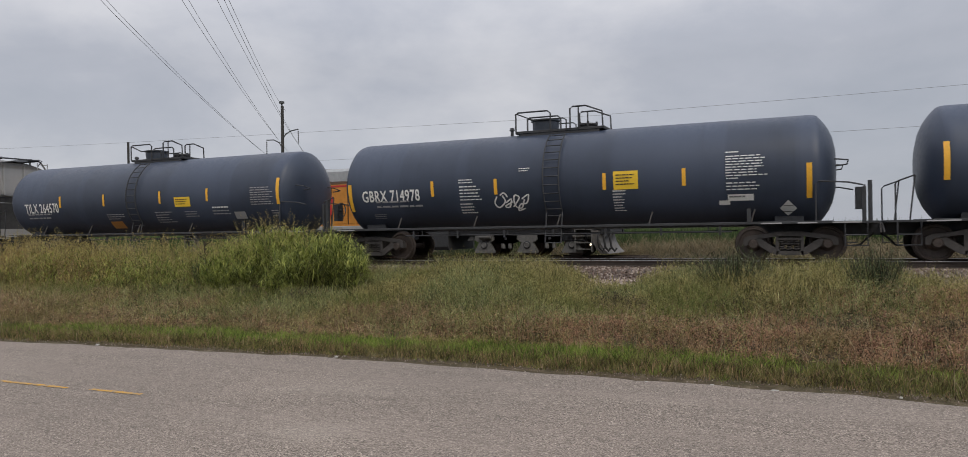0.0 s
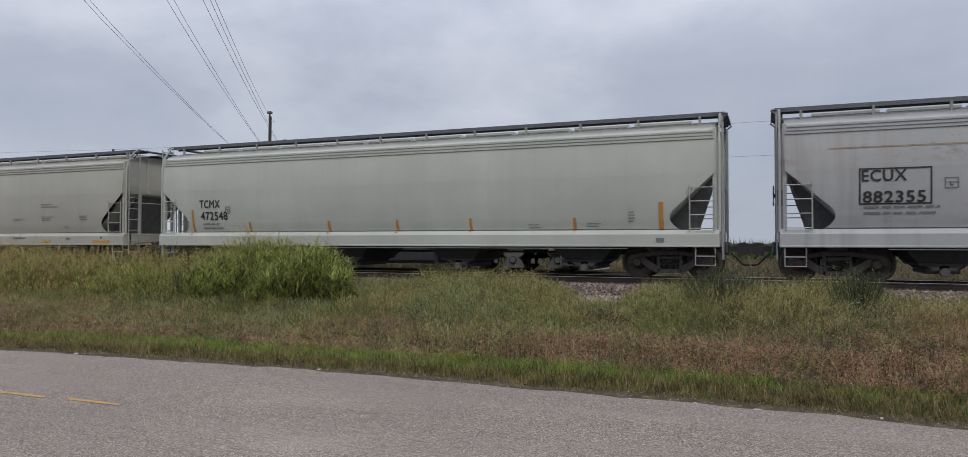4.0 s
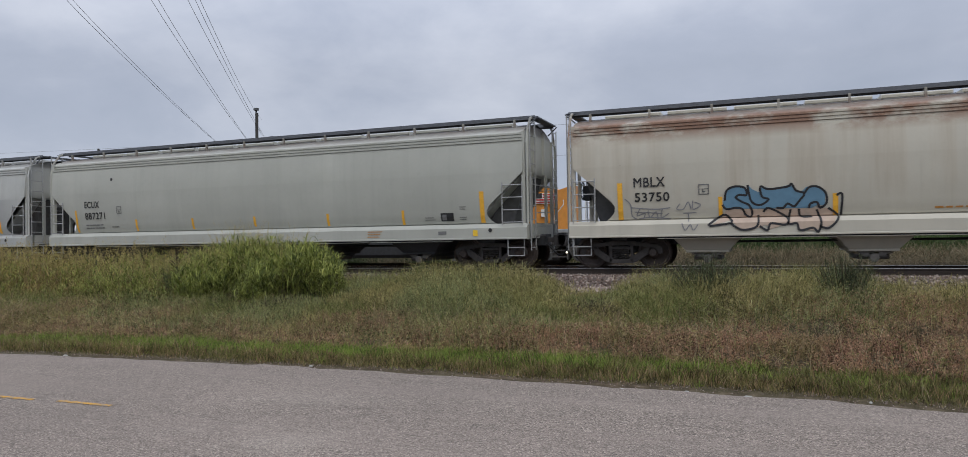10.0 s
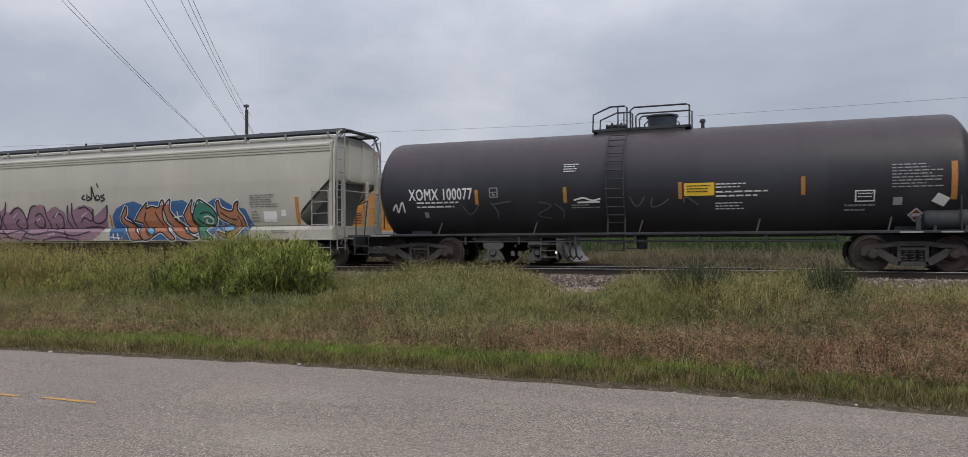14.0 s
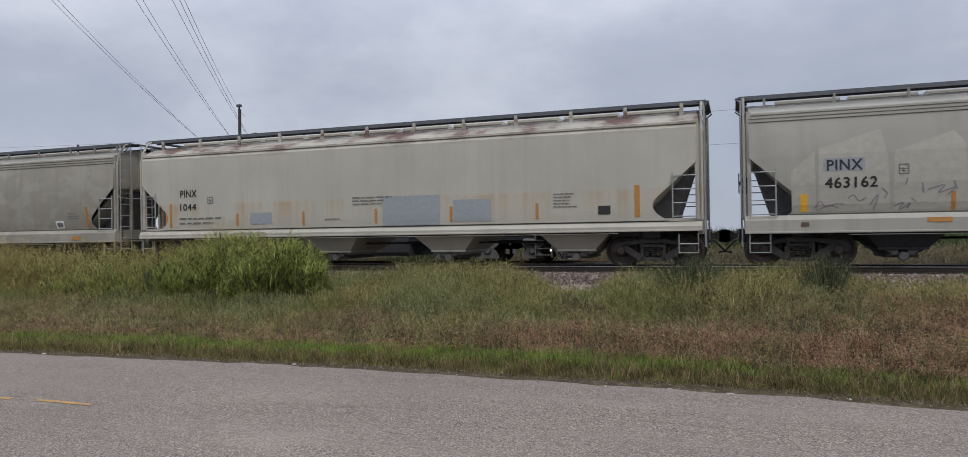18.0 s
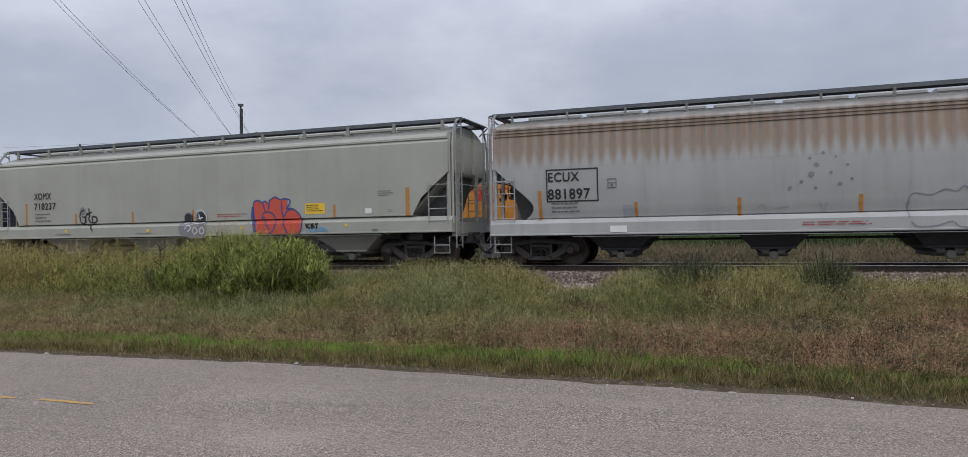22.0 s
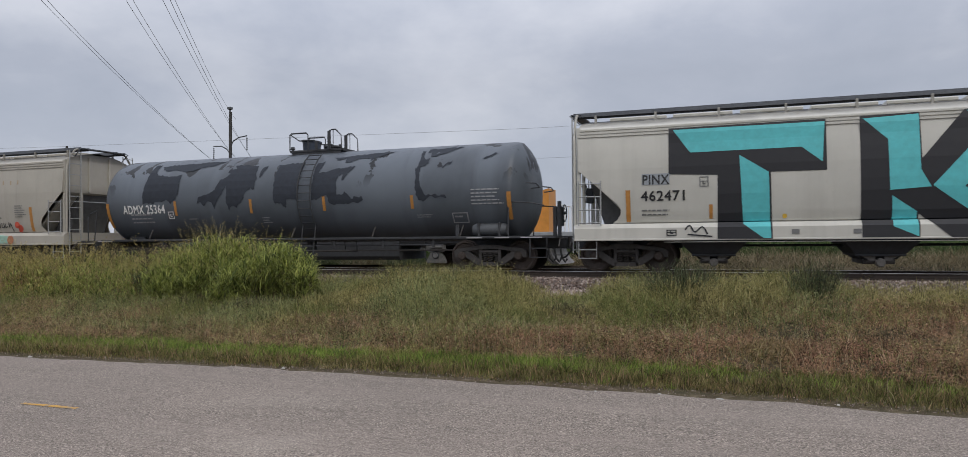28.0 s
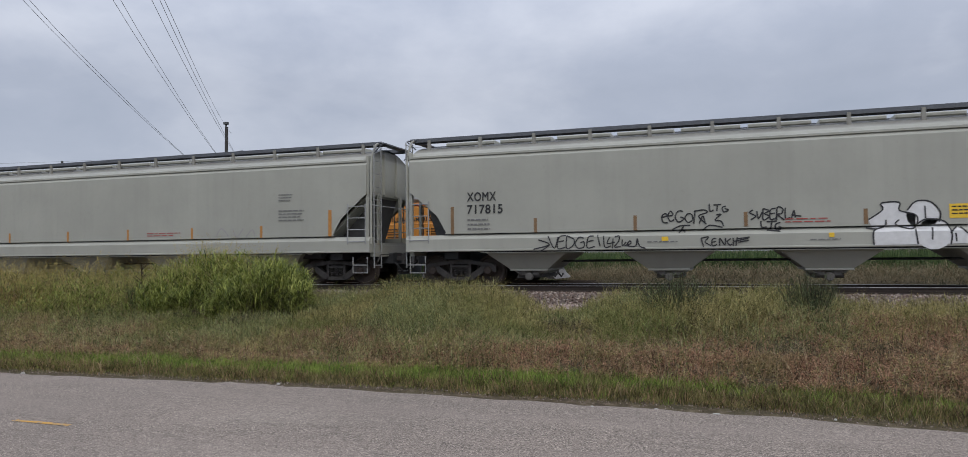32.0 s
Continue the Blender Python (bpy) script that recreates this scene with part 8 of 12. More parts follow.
shape(10, [(6.79, -0.90), (6.98, -1.12), (6.80, -1.38), (6.61, -1.11)], M_WHITEP, 1, "placard")
shape(10, [(6.79, -0.95), (6.94, -1.12), (6.80, -1.30), (6.66, -1.11)], M_REDP, 2, "placard")
panel(10, 6.70, -1.17, 6.90, -1.07, M_WHITEP, "placard", 3)
shape(10, [(7.22, -0.52), (7.47, -0.66), (7.35, -0.89), (7.08, -0.73)], M_WHITEP, 1, "placard")
spray_lines(10, [[(-1.69, -0.49), (-1.41, -0.43), (-1.16, -0.51), (-0.94, -0.46)], [(-1.59, -0.56), (-0.95, -0.55)]], 0.05, M_WHITEP, 2)
spray_lines(10, [[(-4.20, -0.49), (-4.02, -0.77), (-4.03, -1.02)], [(-4.16, -0.56), (-3.56, -0.47)], [(-2.73, -0.52), (-2.36, -0.64), (-2.80, -0.92), (-2.39, -1.05)], [(-2.24, -0.59), (-2.01, -0.81), (-2.06, -1.06)], [(-0.12, -0.43), (0.06, -0.72), (0.29, -0.44)], [(0.49, -0.47), (0.46, -0.73), (0.71, -0.68), (0.93, -0.51)], [(1.31, -0.62), (1.37, -0.47), (1.69, -0.70)], [(-5.10, -0.58), (-4.88, -0.88), (-4.56, -0.55)]], 0.04, S_FAINT, 2)
spray_lines(10, [[(-7.46, -0.70), (-7.32, -0.49), (-7.29, -0.77), (-7.10, -0.42), (-7.06, -0.77)]], 0.05, M_WHITEP, 2)
# off-white hopper with two pieces
panel(11, -7.83, 2.44, -6.90, 2.75, M_PATCH, "plate", 1)
text_in(11, "PINX", -7.80, 2.46, -6.93, 2.72, M_BLACKP, 0.02)
text_in(11, "462630", -7.85, 2.06, -6.55, 2.28, M_BLACKP, 0.02)
clearance_box(11, -6.13, 2.26, -5.91, 2.52, M_GREYP)
small_print(11, -7.88, 1.50, -7.11, 1.75, 2, M_GREYP)
reflectors(11, [(-8.34, 1.41, 2.31, 0.1), (0.20, 1.41, 1.85, 0.09), (8.36, 1.40, 2.30, 0.14)], M_ORANGE)
panel(11, 7.01, 1.50, 7.53, 1.85, M_WHITEP, "plate", 1)
small_print(11, 6.49, 1.95, 7.76, 2.41, 6, M_GREYP)
small_print(11, 6.52, 1.45, 6.86, 1.86, 4, M_GREYP)
panel(11, 7.72, 1.68, 7.90, 1.89, M_WHITEP, "plate", 1)
small_print(11, 7.39, 1.07, 8.17, 1.21, 2, M_GREYP)
spray_lines(11, [[(-8.42, 1.16), (-8.15, 1.24), (-8.08, 1.01)], [(-7.94, 1.01), (-7.88, 1.21), (-7.61, 1.16), (-7.67, 1.00)], [(-7.47, 1.01), (-7.21, 1.24), (-7.14, 1.01)], [(-7.07, 1.18), (-6.68, 1.14), (-7.01, 1.01)]], 0.05, S_GREY, 3)
shape(11, [(-7.16, 1.98), (-7.22, 2.48), (-7.03, 2.02), (-6.67, 2.11), (-6.49, 1.88), (-6.25, 1.74), (-6.07, 2.01), (-5.71, 2.18), (-5.48, 2.09), (-5.3, 2.22), (-5.19, 2.44), (-5.25, 2.04), (-5.01, 2.03), (-4.78, 2.21), (-4.5, 2.25), (-4.27, 2.11), (-4.1, 1.71), (-3.82, 2.23), (-3.54, 2.27), (-3.32, 2.31), (-3.1, 2.26), (-2.99, 2.0), (-2.71, 2.17), (-2.5, 2.21), (-2.28, 2.08), (-2.07, 1.99), (-2.01, 1.64), (-1.86, 2.2), (-1.8, 1.9), (-1.64, 2.28), (-1.59, 2.06), (-1.33, 2.19), (-1.02, 2.24), (-0.66, 2.13), (-0.6, 1.79), (-0.25, 2.0), (0.11, 2.24), (0.06, 1.79), (-0.05, 1.25), (-0.56, 0.92), (-1.07, 0.92), (-2.55, 0.92), (-6.06, 0.92), (-6.6, 1.24), (-6.91, 1.61)], S_MAUVE, 1)
spray_lines(11, [[(-7.22, 2.48), (-7.16, 1.98), (-6.85, 1.61), (-6.42, 1.15), (-6.24, 0.92)], [(-6.67, 2.2), (-6.49, 1.83), (-6.13, 1.51), (-5.65, 1.15)], [(-6.25, 1.74), (-6.01, 2.0), (-5.71, 2.14), (-5.54, 1.82), (-5.59, 1.55), (-5.83, 1.37), (-6.07, 1.6), (-5.89, 1.82), (-5.65, 1.73)], [(-5.19, 2.44), (-5.25, 2.04), (-5.48, 1.77), (-5.36, 1.37)], [(-5.01, 1.94), (-4.55, 2.2), (-4.21, 1.93), (-4.15, 1.49), (-4.44, 1.36), (-4.72, 1.59), (-4.5, 1.76)], [(-4.1, 1.71), (-3.82, 2.19), (-3.54, 2.27)], [(-3.65, 1.84), (-3.37, 1.96), (-3.15, 1.7), (-3.26, 1.44), (-3.54, 1.44), (-3.7, 1.62), (-3.48, 1.7)], [(-3.1, 2.22), (-3.04, 1.83), (-2.88, 1.57), (-2.93, 1.26)], [(-2.71, 1.78), (-2.44, 1.95), (-2.17, 1.77), (-2.23, 1.43), (-2.5, 1.35), (-2.6, 1.56)], [(-1.86, 2.24), (-1.96, 1.77), (-1.75, 1.34)], [(-1.64, 2.32), (-1.7, 1.89), (-1.54, 1.38)], [(-1.33, 2.1), (-0.96, 2.14), (-0.66, 1.88), (-0.76, 1.63), (-1.07, 1.76), (-1.28, 1.59)]], 0.06, S_PLUM, 3)
spray_lines(11, [[(-0.6, 2.09), (-0.65, 1.63), (-0.35, 1.54), (0.01, 1.74), (0.11, 2.2)], [(-1.12, 1.38), (-0.55, 1.42), (-0.05, 1.33)], [(-6.07, 1.33), (-5.07, 1.19), (-4.32, 1.32), (-3.59, 1.14), (-2.55, 1.26), (-1.49, 1.09), (-0.66, 1.25)], [(-5.65, 0.92), (-5.07, 1.05), (-4.21, 0.92)], [(-4.21, 1.05), (-3.37, 0.92)], [(-3.1, 0.92), (-2.28, 1.05), (-1.23, 0.92)], [(-5.36, 1.32), (-4.78, 0.97)], [(-3.93, 1.31), (-4.21, 0.96)], [(-2.02, 1.34), (-1.75, 0.96)]], 0.06, S_PLUM, 3)
spray_lines(11, [[(-6.01, 1.6), (-5.83, 1.78)], [(-3.59, 1.66), (-3.37, 1.79)], [(-1.22, 1.8), (-0.91, 1.97)], [(-4.84, 1.81), (-4.61, 1.98)], [(-2.61, 1.82), (-2.39, 1.99)], [(-6.3, 1.24), (-6.06, 0.97)], [(-2.82, 1.13), (-2.44, 1.18)]], 0.05, S_LILAC, 4)
shape(11, [(0.3, 0.92), (0.3, 1.8), (0.54, 2.07), (0.95, 2.24), (1.37, 2.32), (1.77, 2.18), (2.06, 2.3), (2.52, 2.29), (2.85, 2.2), (3.19, 2.28), (3.63, 2.31), (3.9, 2.17), (4.23, 2.25), (4.66, 2.16), (4.98, 2.32), (5.24, 2.35), (5.55, 2.18), (5.81, 2.05), (6.27, 1.95), (6.42, 1.66), (6.57, 1.36), (6.46, 1.08), (6.62, 0.92)], S_MIDBLUE, 1)
spray_lines(11, [[(0.72, 1.75), (1.01, 2.15), (1.01, 1.88), (0.89, 1.7), (1.25, 1.51), (1.6, 1.2), (1.83, 0.93), (1.71, 0.92), (1.36, 0.93), (1.13, 1.29), (0.78, 1.52), (0.72, 1.75)]], 0.12, S_WHITE, 2)
shape(11, [(0.72, 1.75), (1.01, 2.15), (1.01, 1.88), (0.89, 1.7), (1.25, 1.51), (1.6, 1.2), (1.83, 0.93), (1.71, 0.92), (1.36, 0.93), (1.13, 1.29), (0.78, 1.52)], S_RUSTO, 3)
spray_lines(11, [[(0.72, 1.75), (1.01, 2.15), (1.01, 1.88), (0.89, 1.7), (1.25, 1.51), (1.6, 1.2), (1.83, 0.93), (1.71, 0.92), (1.36, 0.93), (1.13, 1.29), (0.78, 1.52), (0.72, 1.75)]], 0.055, S_BLACK, 4)
spray_lines(11, [[(1.36, 1.6), (1.6, 1.91), (2.0, 2.26), (1.95, 2.04), (2.23, 2.12), (2.52, 2.07), (2.69, 2.33), (2.8, 2.24), (2.68, 1.89), (2.74, 1.54), (3.02, 1.27), (3.35, 0.97), (3.13, 0.92), (2.74, 1.19), (2.46, 1.1), (2.11, 0.92), (1.83, 0.97), (1.71, 1.33), (1.71, 1.51), (1.36, 1.6)]], 0.12, S_WHITE, 2)
shape(11, [(1.36, 1.6), (1.6, 1.91), (2.0, 2.26), (1.95, 2.04), (2.23, 2.12), (2.52, 2.07), (2.69, 2.33), (2.8, 2.24), (2.68, 1.89), (2.74, 1.54), (3.02, 1.27), (3.35, 0.97), (3.13, 0.92), (2.74, 1.19), (2.46, 1.1), (2.11, 0.92), (1.83, 0.97), (1.71, 1.33), (1.71, 1.51)], S_RUSTO, 3)
spray_lines(11, [[(1.36, 1.6), (1.6, 1.91), (2.0, 2.26), (1.95, 2.04), (2.23, 2.12), (2.52, 2.07), (2.69, 2.33), (2.8, 2.24), (2.68, 1.89), (2.74, 1.54), (3.02, 1.27), (3.35, 0.97), (3.13, 0.92), (2.74, 1.19), (2.46, 1.1), (2.11, 0.92), (1.83, 0.97), (1.71, 1.33), (1.71, 1.51), (1.36, 1.6)]], 0.055, S_BLACK, 4)
spray_lines(11, [[(2.74, 2.07), (3.08, 2.37), (3.02, 1.97), (3.24, 1.71), (3.52, 1.49), (3.79, 1.27), (4.11, 1.05), (4.38, 0.96), (3.95, 0.92), (3.57, 1.01), (3.24, 1.27), (2.91, 1.54), (2.74, 2.07)]], 0.12, S_WHITE, 2)
shape(11, [(2.74, 2.07), (3.08, 2.37), (3.02, 1.97), (3.24, 1.71), (3.52, 1.49), (3.79, 1.27), (4.11, 1.05), (4.38, 0.96), (3.95, 0.92), (3.57, 1.01), (3.24, 1.27), (2.91, 1.54)], S_RUSTO, 3)
spray_lines(11, [[(2.74, 2.07), (3.08, 2.37), (3.02, 1.97), (3.24, 1.71), (3.52, 1.49), (3.79, 1.27), (4.11, 1.05), (4.38, 0.96), (3.95, 0.92), (3.57, 1.01), (3.24, 1.27), (2.91, 1.54), (2.74, 2.07)]], 0.055, S_BLACK, 4)
spray_lines(11, [[(3.63, 1.79), (4.07, 2.34), (3.96, 1.91), (4.12, 1.52), (4.38, 1.26), (4.17, 1.13), (3.79, 1.4), (3.63, 1.79)]], 0.12, S_WHITE, 2)
shape(11, [(3.63, 1.79), (4.07, 2.34), (3.96, 1.91), (4.12, 1.52), (4.38, 1.26), (4.17, 1.13), (3.79, 1.4)], S_RUSTO, 3)
spray_lines(11, [[(3.63, 1.79), (4.07, 2.34), (3.96, 1.91), (4.12, 1.52), (4.38, 1.26), (4.17, 1.13), (3.79, 1.4), (3.63, 1.79)]], 0.055, S_BLACK, 4)
spray_lines(11, [[(5.08, 2.19), (5.19, 2.27), (5.29, 2.01), (5.71, 1.88), (5.86, 2.13), (6.02, 2.21), (5.97, 1.92), (6.17, 1.66), (6.22, 1.37), (6.01, 1.12), (5.7, 0.95), (5.34, 1.04), (5.18, 1.21), (5.54, 1.12), (5.85, 1.33), (5.39, 1.55), (5.13, 1.76), (5.08, 2.19)]], 0.12, S_WHITE, 2)
shape(11, [(5.08, 2.19), (5.19, 2.27), (5.29, 2.01), (5.71, 1.88), (5.86, 2.13), (6.02, 2.21), (5.97, 1.92), (6.17, 1.66), (6.22, 1.37), (6.01, 1.12), (5.7, 0.95), (5.34, 1.04), (5.18, 1.21), (5.54, 1.12), (5.85, 1.33), (5.39, 1.55), (5.13, 1.76)], S_RUSTO, 3)
spray_lines(11, [[(5.08, 2.19), (5.19, 2.27), (5.29, 2.01), (5.71, 1.88), (5.86, 2.13), (6.02, 2.21), (5.97, 1.92), (6.17, 1.66), (6.22, 1.37), (6.01, 1.12), (5.7, 0.95), (5.34, 1.04), (5.18, 1.21), (5.54, 1.12), (5.85, 1.33), (5.39, 1.55), (5.13, 1.76), (5.08, 2.19)]], 0.055, S_BLACK, 4)
spray_lines(11, [[(4.01, 1.74), (4.18, 2.08), (4.34, 2.31), (4.66, 2.16), (4.92, 1.98), (5.08, 1.68), (4.97, 1.43), (4.7, 1.26), (4.92, 1.04), (5.13, 0.92), (4.7, 0.92), (4.49, 0.96), (4.38, 1.26), (4.06, 1.48), (4.01, 1.74)]], 0.12, S_WHITE, 2)
shape(11, [(4.01, 1.74), (4.18, 2.08), (4.34, 2.31), (4.66, 2.16), (4.92, 1.98), (5.08, 1.68), (4.97, 1.43), (4.7, 1.26), (4.92, 1.04), (5.13, 0.92), (4.7, 0.92), (4.49, 0.96), (4.38, 1.26), (4.06, 1.48)], S_GREEN, 3)
spray_lines(11, [[(4.01, 1.74), (4.18, 2.08), (4.34, 2.31), (4.66, 2.16), (4.92, 1.98), (5.08, 1.68), (4.97, 1.43), (4.7, 1.26), (4.92, 1.04), (5.13, 0.92), (4.7, 0.92), (4.49, 0.96), (4.38, 1.26), (4.06, 1.48), (4.01, 1.74)]], 0.055, S_BLACK, 4)
shape(11, [(2.12, 1.37), (2.34, 1.32), (2.46, 1.19), (2.29, 1.1), (2.11, 1.24)], S_SKY, 5)
spray_lines(11, [[(2.12, 1.37), (2.34, 1.32), (2.46, 1.19), (2.29, 1.1), (2.11, 1.24), (2.12, 1.37)]], 0.04, S_BLACK, 6)
shape(11, [(3.9, 1.27), (4.06, 1.18), (3.9, 1.14)], S_SKY, 5)
spray_lines(11, [[(3.9, 1.27), (4.06, 1.18), (3.9, 1.14), (3.9, 1.27)]], 0.04, S_BLACK, 6)
shape(11, [(5.39, 1.38), (5.65, 1.42), (5.91, 1.29), (5.6, 1.17)], S_SKY, 5)
spray_lines(11, [[(5.39, 1.38), (5.65, 1.42), (5.91, 1.29), (5.6, 1.17), (5.39, 1.38)]], 0.04, S_BLACK, 6)
spray_lines(11, [[(4.5, 1.69), (4.71, 1.73), (4.92, 1.6), (4.82, 1.47), (4.6, 1.52), (4.66, 1.62)], [(0.36, 1.03), (0.83, 0.98)], [(0.48, 1.16), (0.54, 0.92)], [(0.69, 1.16), (0.75, 0.92)], [(3.19, 1.71), (3.57, 1.75)], [(3.35, 1.92), (3.41, 1.57)]], 0.045, S_WHITE, 5)
spray_lines(11, [[(4.34, 1.82), (4.71, 1.86), (4.98, 1.68)], [(4.23, 1.69), (4.39, 1.52), (4.71, 1.39), (4.92, 1.43)], [(1.01, 1.79), (1.25, 1.6), (1.54, 1.33)], [(1.94, 1.91), (1.83, 1.64), (2.0, 1.28), (2.23, 1.02)], [(2.35, 1.9), (2.51, 1.63), (2.68, 1.41)], [(3.08, 1.84), (3.3, 1.58), (3.68, 1.31)], [(5.24, 1.85), (5.55, 1.67), (5.91, 1.58)], [(5.96, 1.71), (6.07, 1.45), (5.91, 1.25)]], 0.05, S_BLACK, 5)
spray_lines(11, [[(-0.99, 2.61), (-1.13, 2.48), (-0.94, 2.43)], [(-0.86, 2.64), (-0.86, 2.40), (-0.66, 2.47), (-0.83, 2.55)], [(-0.64, 2.43), (-0.64, 2.92), (-0.55, 2.63), (-0.43, 2.39)], [(-0.38, 2.60), (-0.46, 2.42), (-0.23, 2.44), (-0.32, 2.60)], [(-0.01, 2.59), (-0.19, 2.53), (0.01, 2.44), (-0.19, 2.35)], [(-0.39, 3.02), (-0.30, 2.86)]], 0.06, S_BLACK, 3)
# sand-grey hopper
panel(12, -7.87, 2.42, -6.94, 2.75, M_PATCH, "plate", 1)
text_in(12, "PINX", -7.79, 2.44, -6.99, 2.71, M_BLACKP, 0.02)
text_in(12, "463162", -7.84, 2.00, -6.66, 2.27, M_BLACKP, 0.02)
clearance_box(12, -6.21, 2.29, -5.99, 2.54, M_GREYP)
reflectors(12, [(-5.06, 1.40, 1.84, 0.09), (-2.10, 1.40, 1.82, 0.09), (0.34, 1.38, 1.82, 0.09), (2.60, 1.39, 1.85, 0.09), (5.65, 1.37, 1.84, 0.09)], M_ORANGE)
reflectors(12, [(-8.32, 1.43, 1.87, 0.16), (8.28, 1.39, 1.86, 0.2)], M_YELLOW)
panel(12, 6.89, 1.47, 7.45, 1.84, M_WHITEP, "plate", 1)
small_print(12, 6.42, 1.99, 7.69, 2.30, 4, M_GREYP)
small_print(12, 8.90, 3.33, 9.35, 3.58, 3, M_GREYP)
small_print(12, 7.49, 1.47, 7.87, 1.73, 3, M_GREYP)
panel(12, -8.40, 1.05, -8.22, 1.16, M_SCUFF, "plate", 1)
panel(12, -4.16, 1.05, -3.98, 1.16, M_SCUFF, "plate", 1)
panel(12, -2.40, 1.05, -2.22, 1.16, M_SCUFF, "plate", 1)
panel(12, -0.55, 1.05, -0.37, 1.16, M_SCUFF, "plate", 1)
panel(12, 1.33, 1.05, 1.52, 1.16, M_SCUFF, "plate", 1)
panel(12, 4.55, 1.05, 4.73, 1.16, M_SCUFF, "plate", 1)
panel(12, 6.94, 1.05, 7.12, 1.16, M_SCUFF, "plate", 1)
panel(12, 8.32, 1.05, 8.50, 1.16, M_SCUFF, "plate", 1)
panel(12, -1.66, 1.12, -1.20, 1.23, M_ORANGE, "plate", 1)
panel(12, 2.46, 1.12, 2.88, 1.23, M_ORANGE, "plate", 1)
panel(12, 5.28, 1.12, 5.70, 1.23, M_ORANGE, "plate", 1)
panel(12, -5.64, 1.12, -5.12, 1.23, M_ORANGE, "plate", 1)
spray_lines(12, [[(-8.07, 1.51), (-7.94, 1.68), (-7.82, 1.55), (-7.56, 1.62), (-7.40, 1.60)], [(-7.98, 1.47), (-7.73, 1.57), (-7.53, 1.50)], [(-7.32, 1.74), (-7.19, 1.82), (-7.07, 1.67), (-6.91, 1.75)], [(-6.83, 1.57), (-6.65, 1.81), (-6.75, 1.44)], [(-6.58, 1.97), (-6.46, 1.85), (-6.52, 1.72)], [(-6.31, 1.51), (-6.11, 1.61), (-6.19, 1.43), (-5.95, 1.59), (-6.03, 1.47)], [(-6.02, 2.20), (-6.07, 2.02)], [(-5.71, 2.07), (-5.68, 1.82)], [(-5.60, 1.90), (-5.25, 2.00), (-5.37, 1.82), (-5.03, 1.94), (-5.18, 1.77)], [(-5.06, 2.09), (-4.99, 1.88)], [(-4.66, 1.99), (-4.58, 1.95), (-4.59, 1.75), (-4.71, 1.88)], [(-5.84, 1.62), (-5.95, 1.71)]], 0.028, S_GREY, 2)
shape(12, [(-8.6, 1.43), (-8.62, 2.45), (-8.06, 2.95), (-8.04, 1.43)], WASH, 0, "faded_area")
shape(12, [(-7.99, 1.43), (-7.97, 3.0), (-6.6, 3.42), (-6.45, 2.9), (-6.38, 1.43)], WASH, 0, "faded_area")
shape(12, [(-6.32, 1.43), (-6.3, 2.86), (-5.05, 3.29), (-4.8, 2.99), (-4.76, 1.43)], WASH, 0, "faded_area")
shape(12, [(-4.7, 1.43), (-4.68, 2.91), (-4.0, 3.03), (-3.2, 2.89), (-3.16, 1.43)], WASH, 0, "faded_area")
shape(12, [(-3.12, 1.43), (-3.1, 2.89), (-2.2, 2.95), (-1.53, 3.06), (-1.5, 1.43)], WASH, 0, "faded_area")
shape(12, [(-1.44, 1.43), (-1.42, 3.03), (-0.63, 3.09), (-0.42, 2.92), (-0.38, 1.43)], WASH, 0, "faded_area")
shape(12, [(-0.3, 1.43), (-0.05, 2.95), (0.86, 3.29), (1.25, 2.98), (1.27, 1.43)], WASH, 0, "faded_area")
shape(12, [(1.36, 1.43), (1.4, 2.92), (2.3, 3.16), (2.8, 2.96), (2.84, 1.43)], WASH, 0, "faded_area")
shape(12, [(2.92, 1.43), (2.96, 2.94), (3.9, 3.22), (4.45, 3.0), (4.5, 1.43)], WASH, 0, "faded_area")
shape(12, [(4.6, 1.43), (4.64, 2.95), (5.5, 3.2), (6.05, 3.0), (6.1, 1.43)], WASH, 0, "faded_area")
shape(12, [(6.2, 1.43), (6.24, 2.9), (7.2, 3.25), (7.9, 3.0), (7.95, 1.43)], WASH, 0, "faded_area")
# cream hopper with patches
text_in(13, "PINX", -7.89, 2.40, -7.18, 2.65, M_BLACKP, 0.02)
text_in(13, "1044", -7.90, 1.94, -7.20, 2.18, M_BLACKP, 0.02)
clearance_box(13, -6.72, 2.16, -6.48, 2.39, M_GREYP)
small_print(13, -7.93, 1.37, -6.02, 1.69, 2, M_GREYP)
panel(13, -4.96, 1.42, -4.10, 1.80, M_PATCH, "plate", 1)
panel(13, 0.00, 1.28, 1.93, 2.19, M_PATCH, "plate", 1)
panel(13, 2.37, 1.35, 3.57, 2.02, M_PATCH, "plate", 1)
reflectors(13, [(-8.31, 1.36, 2.19, 0.1), (-5.48, 1.38, 1.79, 0.09), (-2.88, 1.34, 1.80, 0.09), (-0.23, 1.36, 1.82, 0.09), (2.30, 1.35, 1.82, 0.09), (4.96, 1.38, 1.84, 0.09), (7.79, 1.38, 2.26, 0.14)], M_ORANGE)
small_print(13, -1.06, 1.90, 0.49, 2.20, 3, M_GREYP)
small_print(13, 5.44, 1.65, 6.15, 2.10, 5, M_GREYP)
